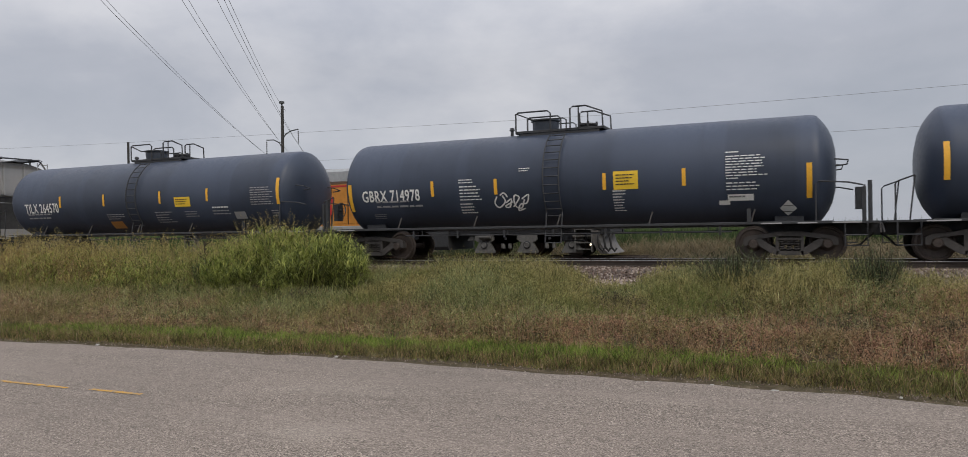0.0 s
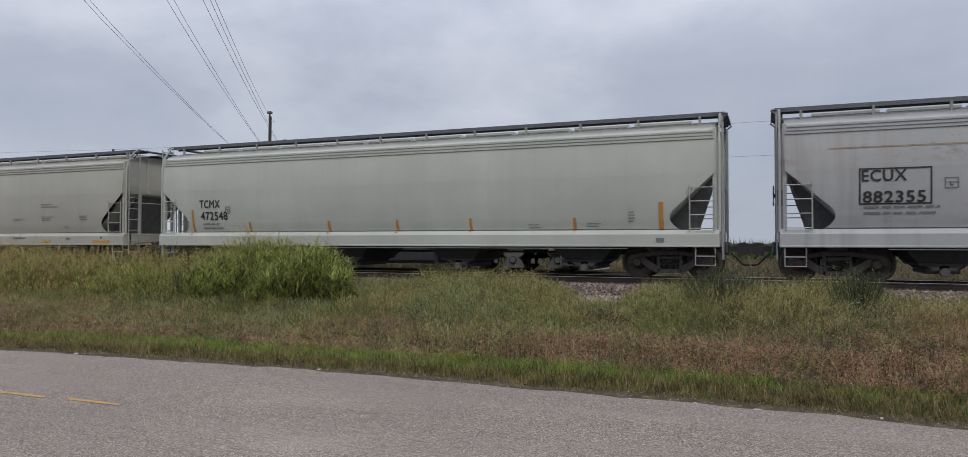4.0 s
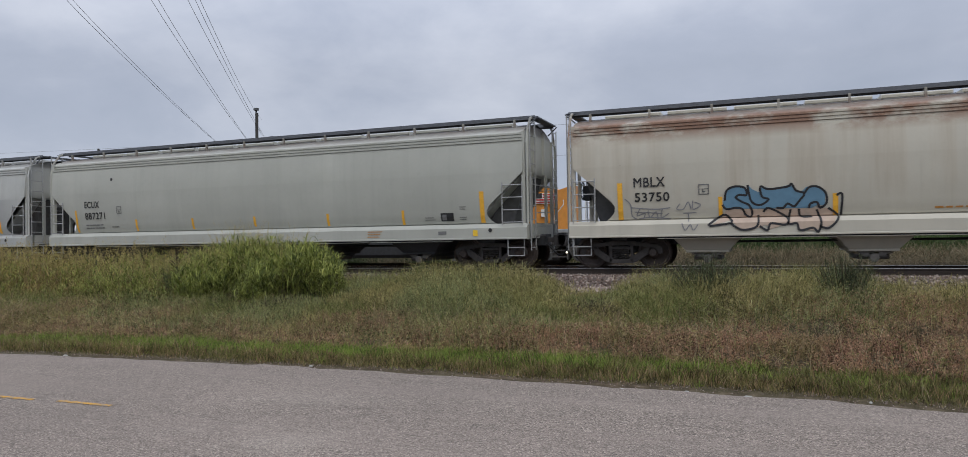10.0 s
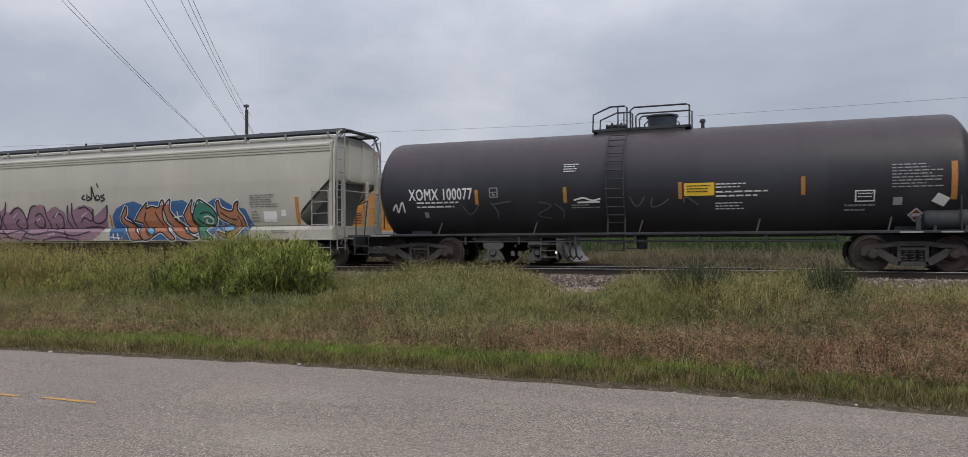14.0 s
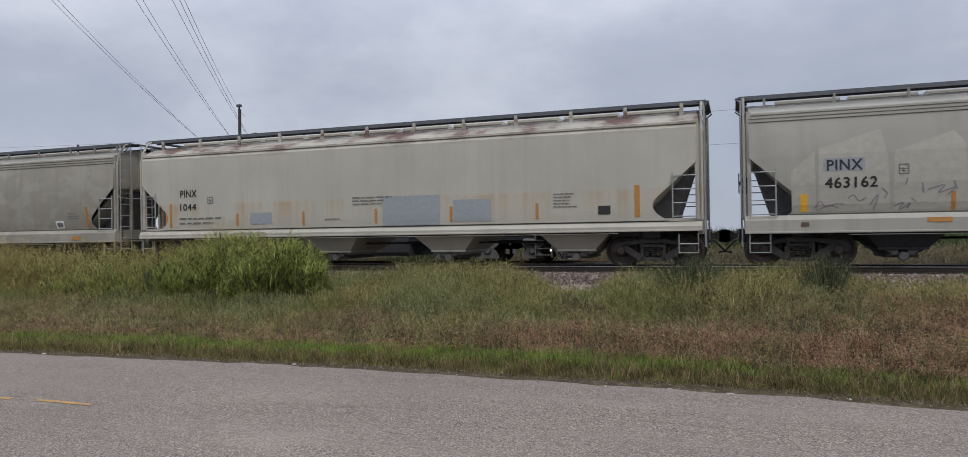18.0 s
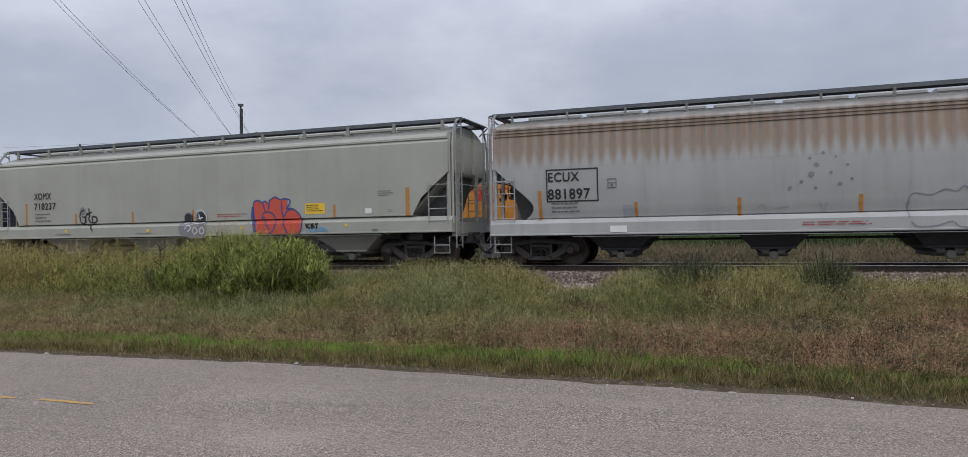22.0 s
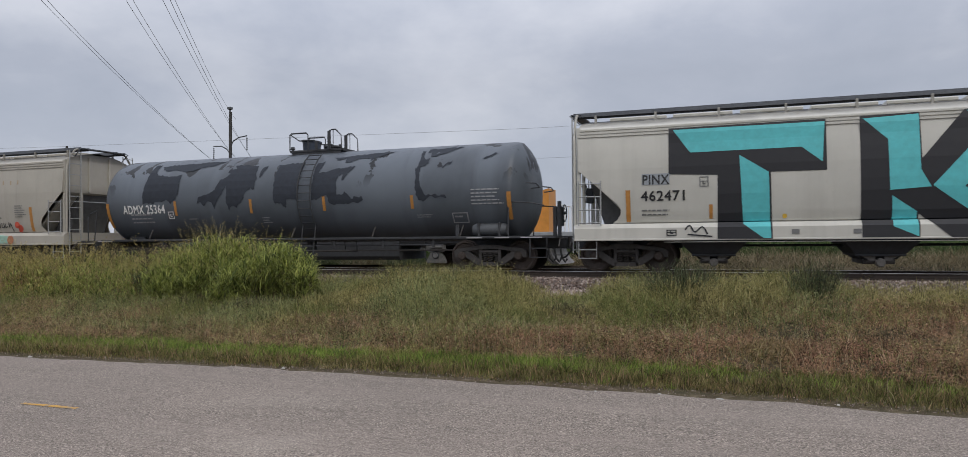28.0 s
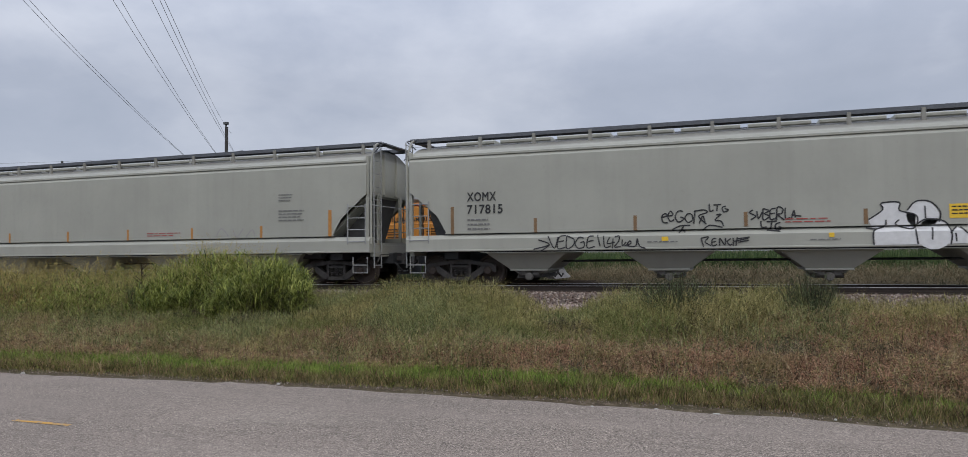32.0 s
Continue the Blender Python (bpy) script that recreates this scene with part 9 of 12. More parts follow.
panel(13, 6.72, 1.48, 7.06, 1.72, M_BLACKP, "plate", 1)
small_print(13, -2.07, 1.44, -1.23, 1.55, 1, M_GREYP)
small_print(13, -5.65, 1.07, -4.31, 1.15, 1, M_GREYP)
# blotched hopper
panel(14, -7.91, 2.37, -7.03, 2.72, M_DULLW, "plate", 1)
text_in(14, "ITFX", -7.78, 2.42, -7.09, 2.67, M_BLACKP, 0.02)
text_in(14, "65346", -7.85, 1.95, -6.92, 2.23, M_BLACKP, 0.02)
panel(14, -7.25, 1.55, -6.77, 1.82, M_PATCH, "plate", 1)
reflectors(14, [(-8.50, 1.35, 2.20, 0.12), (7.26, 1.41, 2.20, 0.12)], M_ORANGE)
panel(14, 5.65, 1.43, 6.06, 1.71, M_WHITEP, "plate", 1)
panel(14, 5.71, 1.47, 6.00, 1.65, M_GREYP, "plate", 2)
small_print(14, 6.29, 1.70, 6.90, 1.99, 3, M_GREYP)
panel(14, 6.63, 0.98, 7.05, 1.12, M_ORANGE, "plate", 1)
spray_lines(14, [[(-5.62, 1.92), (-5.33, 1.86), (-5.38, 1.26)], [(-5.33, 1.86), (-5.03, 1.94), (-4.93, 1.38), (-4.93, 1.16)], [(-4.84, 2.02), (-4.78, 1.82), (-4.6, 1.8), (-4.63, 1.42)], [(-4.75, 1.6), (-4.63, 1.6)], [(-4.46, 1.83), (-3.94, 1.87)], [(-4.3, 1.72), (-4.44, 1.55), (-4.23, 1.65), (-3.95, 1.52), (-3.97, 1.36), (-4.21, 1.35)], [(-3.57, 1.95), (-3.65, 1.66), (-3.58, 1.4), (-3.12, 1.36), (-3.03, 1.65), (-3.12, 1.95), (-3.43, 2.0)], [(-3.03, 1.86), (-2.83, 1.9), (-2.85, 1.43)], [(-2.68, 1.89), (-2.63, 1.59), (-2.27, 1.57), (-2.21, 1.37)], [(-1.62, 1.36), (-1.71, 1.57), (-1.92, 1.57), (-2.06, 1.37), (-1.83, 1.32)], [(-5.87, 1.54), (-5.95, 1.4), (-5.76, 1.38), (-5.69, 1.51), (-5.85, 1.56)]], 0.035, S_FAINT, 2)
spray_lines(14, [[(0.14, 2.01), (0.75, 2.01)], [(0.3, 1.93), (0.42, 1.35)], [(0.75, 1.99), (0.9, 1.75), (1.02, 1.82)], [(0.9, 2.07), (1.25, 1.86), (1.57, 2.11), (1.6, 1.93)], [(1.13, 1.66), (1.45, 1.71)], [(1.1, 1.78), (1.17, 1.46), (1.44, 1.43)], [(1.63, 2.16), (1.62, 1.57), (1.75, 1.32)], [(1.63, 1.96), (1.99, 2.02), (2.05, 1.44)]], 0.04, S_FAINT, 2)
spray_lines(14, [[(-1.7, 1.82), (-1.36, 1.94), (-1.45, 1.56), (-1.1, 1.89), (-1.02, 1.51), (-0.77, 1.71)], [(-1.53, 1.48), (-1.27, 1.73), (-1.19, 1.43), (-0.86, 1.46), (-0.56, 1.42)]], 0.03, S_GREY, 2)
# rust-combed hopper
text_in(15, "ECUX", -7.98, 2.40, -7.08, 2.67, M_BLACKP, 0.02)
text_in(15, "881897", -8.00, 1.90, -6.78, 2.20, M_BLACKP, 0.02)
frame_line(15, -8.04, 1.83, -6.55, 2.76, M_BLACKP, 0.035)
clearance_box(15, -6.29, 2.17, -6.04, 2.44, M_GREYP)
small_print(15, -7.91, 1.46, -7.04, 1.81, 3, M_GREYP)
reflectors(15, [(-8.24, 1.32, 2.16, 0.1), (-5.53, 1.37, 1.76, 0.09), (-2.86, 1.33, 1.81, 0.09), (-0.03, 1.34, 1.80, 0.09), (2.71, 1.35, 1.81, 0.09), (5.37, 1.36, 1.80, 0.09), (8.04, 1.39, 2.29, 0.14)], M_ORANGE)
panel(15, 5.57, 1.50, 6.07, 1.82, M_WHITEP, "plate", 1)
panel(15, 5.64, 1.57, 6.02, 1.75, M_BLACKP, "plate", 2)
small_print(15, 7.26, 1.97, 7.82, 2.40, 5, M_GREYP)
small_print(15, 4.60, 1.45, 5.21, 1.75, 3, M_GREYP)
panel(15, -5.89, 1.35, -5.56, 1.69, M_PATCH, "plate", 1)
panel(15, 5.69, 0.99, 6.01, 1.14, M_WHITEP, "plate", 1)
panel(15, -6.23, 0.95, -5.77, 1.13, M_WHITEP, "plate", 1)
small_print(15, -1.37, 1.02, 0.79, 1.14, 2, M_REDP)
dots(15, [(-1.18, 2.74, 0.04), (-1.03, 2.57, 0.06), (-0.87, 2.86, 0.04), (-1.15, 2.34, 0.07), (-0.70, 2.37, 0.04), (-0.50, 2.07, 0.05), (-0.33, 2.54, 0.04), (-1.05, 1.99, 0.04), (-1.38, 2.16, 0.04), (-0.23, 2.19, 0.04), (-0.59, 2.75, 0.03), (-1.65, 2.01, 0.05)], S_GREY, 1)
spray_lines(15, [[(0.98, 1.2), (0.98, 1.56), (1.11, 1.79), (1.46, 1.73), (1.76, 1.86), (2.0, 1.8), (2.15, 1.93), (2.3, 1.81), (2.63, 1.89), (3.01, 1.93), (3.25, 1.94), (3.48, 1.8), (3.75, 1.66), (3.8, 1.53), (3.66, 1.38), (3.65, 1.18)], [(1.02, 1.11), (1.17, 0.97), (1.57, 1.0), (1.87, 1.09), (2.06, 0.95), (2.64, 0.98), (2.83, 1.07), (3.01, 0.98)], [(6.43, 1.41), (6.61, 1.74), (6.77, 1.45)], [(6.52, 1.58), (6.73, 1.61)], [(6.85, 1.65), (6.81, 1.45), (7.01, 1.44), (7.02, 1.65), (6.85, 1.65)], [(7.14, 1.68), (7.1, 1.44), (7.26, 1.47)], [(7.31, 1.72), (7.34, 1.55), (7.51, 1.63)], [(7.47, 1.71), (7.38, 1.39), (7.63, 1.42)]], 0.028, S_GREY, 2)
spray_lines(15, [[(-2.44, 1.51), (-2.27, 1.6), (-2.22, 1.36)], [(-2.0, 1.5), (-1.67, 1.54)], [(-0.96, 1.66), (-0.86, 1.38), (-0.8, 1.61)]], 0.025, S_HAZE, 2)
# pale hopper with the orange piece
text_in(16, "XOMX", -7.59, 2.52, -6.70, 2.77, M_BLACKP, 0.02)
text_in(16, "718237", -7.58, 2.13, -6.46, 2.39, M_BLACKP, 0.02)
small_print(16, -7.53, 1.60, -6.69, 1.99, 3, M_GREYP)
reflectors(16, [(-8.00, 1.51, 2.38, 0.1), (-5.44, 1.53, 1.95, 0.09), (-2.69, 1.52, 1.95, 0.09), (0.03, 1.54, 1.95, 0.09)], M_ORANGE)
reflectors(16, [(5.67, 1.54, 1.97, 0.09), (8.26, 1.53, 2.42, 0.13)], M_ORANGE)
panel(16, 4.58, 1.69, 5.32, 2.03, M_SIGN, "yellow_sign", 1)
small_print(16, 4.63, 1.74, 5.27, 1.98, 4, M_BLACKP)
panel(16, 6.78, 1.66, 7.01, 1.82, M_WHITEP, "plate", 1)
small_print(16, 7.23, 2.16, 7.78, 2.35, 3, M_GREYP)
small_print(16, 7.59, 1.64, 7.77, 1.77, 2, M_GREYP)
small_print(16, -6.41, 1.11, -5.43, 1.19, 1, M_GREYP)
small_print(16, -2.49, 1.11, -1.51, 1.18, 1, M_GREYP)
small_print(16, 1.06, 1.63, 2.43, 1.77, 2, M_REDP)
panel(16, 7.03, 1.10, 7.24, 1.17, M_GREYP, "plate", 1)
panel(16, -5.97, 1.25, -5.84, 1.34, M_SIGN, "plate", 1)
panel(16, -2.02, 1.21, -1.90, 1.30, M_SIGN, "plate", 1)
panel(16, 2.02, 1.25, 2.13, 1.34, M_SIGN, "plate", 1)
panel(16, 6.06, 1.26, 6.15, 1.35, M_SIGN, "plate", 1)
spray_lines(16, [[(-5.01, 2.08), (-5.18, 2.00), (-5.23, 1.83), (-5.17, 1.62), (-5.00, 1.58), (-4.98, 1.79), (-5.11, 1.81)], [(-4.93, 1.60), (-4.92, 1.88), (-4.74, 1.87), (-4.80, 1.74), (-4.67, 1.58)], [(-4.60, 1.58), (-4.62, 1.81), (-4.40, 1.78), (-4.42, 1.64), (-4.59, 1.58)], [(-4.79, 2.13), (-4.75, 1.91)], [(-4.90, 1.93), (-4.64, 1.98)], [(-4.73, 1.50), (-4.58, 1.28)], [(-4.88, 1.52), (-4.67, 1.53)]], 0.055, S_BLACK, 3)
dots(16, [(-5.10, 2.03, 0.15)], S_GREY, 1)
dots(16, [(-0.17, 1.67, 0.21), (0.39, 1.67, 0.26), (-0.31, 1.30, 0.29), (0.31, 1.27, 0.33), (-0.01, 1.19, 0.24)], S_GREY, 1)
dots(16, [(-0.18, 1.67, 0.16), (0.38, 1.67, 0.20)], S_BLACK, 2)
spray_lines(16, [[(-0.39, 1.46), (-0.12, 1.51), (0.18, 1.48), (0.53, 1.50)], [(-0.31, 1.28), (-0.18, 1.42), (-0.04, 1.33), (-0.19, 1.19)], [(0.02, 1.22), (0.11, 1.35), (0.24, 1.21), (0.11, 1.11), (0.02, 1.22)], [(0.31, 1.21), (0.42, 1.34), (0.53, 1.21), (0.42, 1.11), (0.31, 1.21)], [(0.28, 1.79), (0.37, 1.56)], [(0.25, 1.64), (0.45, 1.67)], [(0.16, 1.88), (0.40, 1.93), (0.60, 1.73), (0.62, 1.50)]], 0.035, S_WHITE, 4)
shape(16, [(2.59, 1.07), (2.45, 1.65), (2.49, 1.99), (2.58, 1.99), (2.71, 1.07)], S_BLUE, 2, "graffiti")
shape(16, [(2.67, 1.08), (2.56, 1.95), (2.63, 2.17), (2.84, 2.16), (2.93, 2.08), (3.02, 2.16), (3.17, 2.06), (3.23, 2.19), (3.44, 2.28), (3.64, 2.18), (3.74, 2.21), (3.90, 2.13), (3.87, 1.89), (4.10, 1.88), (4.33, 1.72), (4.45, 1.51), (4.45, 1.24), (4.35, 1.06)], S_ORANGE, 3, "graffiti")
spray_lines(16, [[(2.67, 1.08), (2.56, 1.95), (2.63, 2.17), (2.84, 2.16), (2.93, 2.08), (3.02, 2.16), (3.17, 2.06), (3.23, 2.19), (3.44, 2.28), (3.64, 2.18), (3.74, 2.21), (4.00, 2.17), (3.97, 2.01), (3.87, 1.89), (4.10, 1.88), (4.33, 1.72), (4.45, 1.51), (4.45, 1.24), (4.35, 1.06)], [(2.92, 1.54), (2.93, 1.71), (3.10, 1.80), (3.34, 1.72), (3.45, 1.50), (3.38, 1.22), (3.19, 1.06)], [(2.97, 1.65), (3.05, 1.42), (3.22, 1.20)], [(3.75, 1.60), (3.90, 1.80), (4.10, 1.87)], [(3.75, 1.60), (3.78, 1.31), (3.92, 1.08)], [(2.94, 2.07), (3.03, 1.82)], [(3.67, 2.11), (3.70, 1.77), (3.75, 1.60)]], 0.05, S_BLUE, 4)
spray_lines(16, [[(3.20, 2.06), (3.16, 1.88)]], 0.05, S_BLUE, 4)
spray_lines(16, [[(4.61, 1.39), (4.67, 1.23)], [(4.77, 1.38), (4.66, 1.31), (4.78, 1.22)], [(4.83, 1.38), (4.84, 1.23), (4.94, 1.28), (4.84, 1.32), (4.93, 1.38)], [(4.97, 1.36), (5.08, 1.37)], [(5.03, 1.36), (5.02, 1.20)]], 0.05, S_BLACK, 3)
spray_lines(16, [[(4.74, 1.10), (4.80, 1.20), (4.86, 1.10)], [(4.94, 1.10), (4.97, 1.20), (5.06, 1.11)], [(5.11, 1.26), (5.27, 1.23), (5.45, 1.12)], [(5.11, 1.14), (5.22, 1.17), (5.33, 1.12)]], 0.05, S_SKY, 3)
# black tank
text_in(17, "GATX 54479", -6.78, -0.68, -4.90, -0.33, M_WHITEP, 0.02)
small_print(17, -6.72, -0.97, -4.97, -0.66, 2, M_DULLW)
clearance_box(17, -4.14, -0.65, -3.87, -0.36, M_DULLW)
reflectors(17, [(-4.54, -0.63, -0.13, 0.1), (-2.47, -0.64, -0.17, 0.1), (-0.54, -0.62, -0.16, 0.1), (2.63, -0.61, -0.15, 0.1), (5.15, -0.62, -0.14, 0.1), (7.55, -1.07, -0.14, 0.13)], M_YELLOW)
reflectors(17, [(-7.44, -1.21, -0.18, 0.13)], M_YELLOW)
small_print(17, 5.50, -0.38, 6.13, -0.10, 2, M_WHITEP)
small_print(17, 6.25, -0.05, 6.65, 0.01, 1, M_DULLW)
small_print(17, 6.25, -0.60, 7.32, -0.07, 8, M_DULLW)
small_print(17, 4.81, -0.92, 5.81, -0.61, 3, M_DULLW)
small_print(17, 2.89, -0.73, 3.62, -0.59, 2, M_DULLW)
small_print(17, -3.43, -0.92, -2.76, -0.63, 4, M_DULLW)
# dull black tank with tags
text_in(18, "MTFX 293036", -7.69, -0.49, -5.05, -0.15, M_DULLW, 0.02)
small_print(18, -6.88, -0.66, -5.25, -0.47, 1, S_HAZE)
reflectors(18, [(-7.78, -0.79, 0.07, 0.13), (-4.77, -0.31, 0.09, 0.1), (-1.62, -0.38, 0.09, 0.1), (1.11, -0.37, 0.10, 0.1), (4.29, -0.37, 0.10, 0.1), (7.35, -0.82, 0.09, 0.13)], M_YELLOW)
panel(18, 3.06, -0.38, 3.75, 0.10, M_SIGN, "yellow_sign", 1)
small_print(18, 3.14, -0.31, 3.69, 0.03, 4, M_BLACKP)
small_print(18, 6.03, -0.30, 7.10, 0.24, 7, M_DULLW)
small_print(18, 6.04, 0.30, 6.45, 0.37, 1, M_WHITEP)
small_print(18, 0.39, 0.17, 0.85, 0.32, 2, M_DULLW)
small_print(18, 0.38, -0.60, 0.96, -0.31, 3, S_HAZE)
small_print(18, 1.84, -0.77, 2.51, -0.48, 3, S_HAZE)
clearance_box(18, -4.33, -0.43, -4.09, -0.17, S_HAZE)
spray_lines(18, [[(1.23, -0.40), (1.43, -0.10), (1.59, -0.18), (1.40, -0.27), (1.56, -0.35), (1.31, -0.41)], [(1.65, -0.13), (1.60, -0.37), (1.80, -0.36), (1.85, -0.12)], [(2.11, -0.12), (1.88, -0.23), (2.04, -0.39), (2.13, -0.27)], [(2.39, -0.10), (2.17, -0.20), (2.25, -0.39), (2.37, -0.28)], [(2.44, -0.40), (2.50, -0.06), (2.67, -0.14), (2.49, -0.23), (2.68, -0.37)], [(2.67, -0.09), (2.89, -0.04)], [(2.80, -0.07), (2.73, -0.35)], [(1.18, -0.38), (1.25, -0.38)]], 0.09, M_WHITEP, 2)
spray_lines(18, [[(2.75, -0.43), (2.58, -0.88), (2.62, -1.20), (2.98, -0.78), (2.87, -0.33)], [(2.90, -1.18), (3.37, -0.49), (3.47, -1.22)], [(3.04, -0.94), (3.50, -0.91)], [(4.09, -0.51), (3.76, -0.60), (3.76, -0.80), (3.97, -0.96), (3.67, -1.22), (3.57, -1.07)], [(4.27, -0.33), (4.17, -1.14)], [(4.25, -0.81), (4.65, -0.72)], [(4.62, -0.34), (4.58, -1.09)], [(4.90, -1.10), (5.03, -0.49), (5.43, -0.54), (5.32, -0.84), (4.98, -0.90), (5.31, -1.21), (5.75, -1.22), (6.07, -0.85), (6.13, -0.71)]], 0.085, S_FAINT, 2)
spray_lines(18, [[(-4.00, -0.40), (-3.92, -0.62), (-3.66, -0.41)], [(-3.66, -0.62), (-3.53, -0.41), (-3.42, -0.66)], [(-3.29, -0.45), (-3.41, -0.70), (-3.06, -0.53), (-3.06, -0.86)], [(-3.22, -0.63), (-2.99, -0.50)]], 0.06, S_FAINT, 2)
spray_lines(18, [[(-4.90, -0.43), (-4.89, -0.76)], [(-5.20, -0.70), (-4.45, -0.46)], [(-4.66, -0.49), (-4.63, -0.77)]], 0.05, S_HAZE, 2)
spray_lines(18, [[(7.65, 0.35), (7.70, 0.60), (7.83, 0.39), (7.90, 0.62)], [(8.00, 0.57), (8.08, 0.43), (8.14, 0.61), (8.09, 0.29)], [(8.20, 0.56), (8.43, 0.53)], [(7.71, 0.22), (7.66, -0.04), (7.84, -0.09)], [(7.91, 0.17), (7.91, -0.05), (8.08, -0.04), (8.09, 0.20)], [(8.17, -0.06), (8.18, 0.20), (8.34, -0.04), (8.36, 0.21)], [(8.49, 0.19), (8.43, -0.02)]], 0.06, S_FAINT, 2)
# bone-white hopper with the giant letters
panel(19, -7.86, 2.39, -7.13, 2.69, M_PATCH, "plate", 1)
text_in(19, "PINX", -7.84, 2.40, -7.14, 2.66, M_BLACKP, 0.02)
text_in(19, "462471", -7.89, 1.95, -6.74, 2.23, M_BLACKP, 0.02)
clearance_box(19, -6.36, 2.30, -6.13, 2.57, M_GREYP)
small_print(19, -7.88, 1.49, -7.04, 1.72, 2, M_GREYP)
reflectors(19, [(-8.24, 1.40, 2.26, 0.12), (-6.08, 1.38, 1.83, 0.09), (1.87, 1.43, 1.86, 0.09)], M_ORANGE)
shape(19, [(-7.14, 3.90), (-3.30, 3.92), (-3.29, 2.63), (-4.60, 2.63), (-4.58, 0.91), (-5.92, 0.92), (-5.90, 2.60), (-7.15, 2.66)], S_BLACK, 1, "graffiti")
shape(19, [(-7.03, 3.85), (-3.33, 3.86), (-3.39, 2.84), (-3.87, 3.24), (-6.59, 3.22)], S_TURQ, 2, "graffiti")
shape(19, [(-5.36, 3.10), (-4.65, 2.63), (-4.62, 0.93), (-4.80, 0.93), (-5.28, 1.30)], S_TURQ, 2, "graffiti")
shape(19, [(-2.54, 3.93), (-1.24, 3.96), (-1.21, 2.83), (-0.30, 3.97), (1.70, 3.96), (1.40, 3.45), (-0.25, 2.09), (0.64, 1.52), (1.23, 0.91), (-0.63, 0.92), (-1.28, 1.50), (-1.29, 0.93), (-2.53, 0.93)], S_BLACK, 1, "graffiti")
shape(19, [(-2.47, 3.87), (-1.26, 3.92), (-1.24, 2.57), (-1.02, 2.14), (-1.90, 2.08), (-1.93, 3.33)], S_TURQ, 2, "graffiti")
shape(19, [(-0.27, 3.94), (1.51, 3.95), (1.29, 3.67), (-0.33, 2.13), (1.06, 0.96), (0.13, 1.28), (-0.99, 2.17), (0.22, 3.59)], S_TURQ, 2, "graffiti")
shape(19, [(-1.85, 1.95), (-1.32, 1.55), (-1.31, 0.94), (-1.85, 1.19)], S_TURQ, 2, "graffiti")
shape(19, [(2.04, 3.92), (6.17, 4.01), (6.15, 2.85), (2.04, 2.98)], S_BLACK, 1, "graffiti")
shape(19, [(2.04, 2.98), (3.22, 2.93), (3.21, 1.81), (2.06, 1.84)], S_BLACK, 1, "graffiti")
shape(19, [(4.74, 2.91), (6.15, 2.85), (6.19, 1.77), (4.76, 1.80)], S_BLACK, 1, "graffiti")
shape(19, [(2.06, 1.84), (6.19, 1.77), (6.20, 0.98), (2.05, 0.91)], S_BLACK, 1, "graffiti")
shape(19, [(2.19, 3.88), (6.11, 3.97), (6.09, 0.98), (6.01, 0.98), (5.41, 1.40), (5.34, 3.40), (2.67, 3.45)], S_TURQ, 2, "graffiti")
shape(19, [(2.67, 3.33), (3.11, 2.93), (3.15, 1.78), (4.85, 1.75), (5.37, 1.38), (2.70, 1.28)], S_TURQ, 2, "graffiti")
small_print(19, 4.39, 0.96, 4.91, 1.21, 3, S_WHITE)
panel(19, -2.72, 1.03, -2.55, 1.14, M_GREYP, "plate", 1)
panel(19, 1.62, 1.05, 1.91, 1.16, M_GREYP, "plate", 1)
panel(19, -4.13, 1.03, -3.95, 1.15, M_GREYP, "plate", 1)
spray_lines(19, [[(-6.74, 1.16), (-6.62, 1.28), (-6.49, 1.10), (-6.30, 1.24), (-6.17, 1.04)], [(-6.68, 1.04), (-6.05, 0.98)]], 0.04, S_BLACK, 2)
clearance_box(19, -7.22, 1.00, -6.96, 1.17, M_BLACKP)
dots(19, [(-4.28, 1.49, 0.06)], S_YEL, 1)
# peeling tank
text_in(20, "ADMX 25364", -6.86, -0.49, -4.98, -0.18, M_WHITEP, 0.02)
small_print(20, -6.53, -0.93, -5.50, -0.49, 3, M_DULLW)
reflectors(20, [(-4.52, -0.58, -0.08, 0.1), (-1.39, -0.56, -0.09, 0.1), (1.41, -0.54, -0.07, 0.1), (-7.55, -1.03, -0.10, 0.13)], M_ORANGE)
clearance_box(20, -4.87, -0.69, -4.63, -0.43, M_WHITEP)
small_print(20, -4.02, -0.78, -3.56, -0.70, 1, M_DULLW)
small_print(20, -1.01, -0.97, -0.69, -0.71, 3, M_DULLW)
reflectors(20, [(4.50, -0.54, -0.12, 0.1), (7.60, -0.96, -0.10, 0.13)], M_ORANGE)
small_print(20, 6.43, -0.51, 7.46, 0.01, 5, M_DULLW)
frame_line(20, 5.77, -1.05, 6.27, -0.69, M_DULLW, 0.03)
small_print(20, 5.85, -0.95, 6.20, -0.79, 1, M_DULLW)
small_print(20, 4.62, -0.87, 5.21, -0.73, 2, M_DULLW)
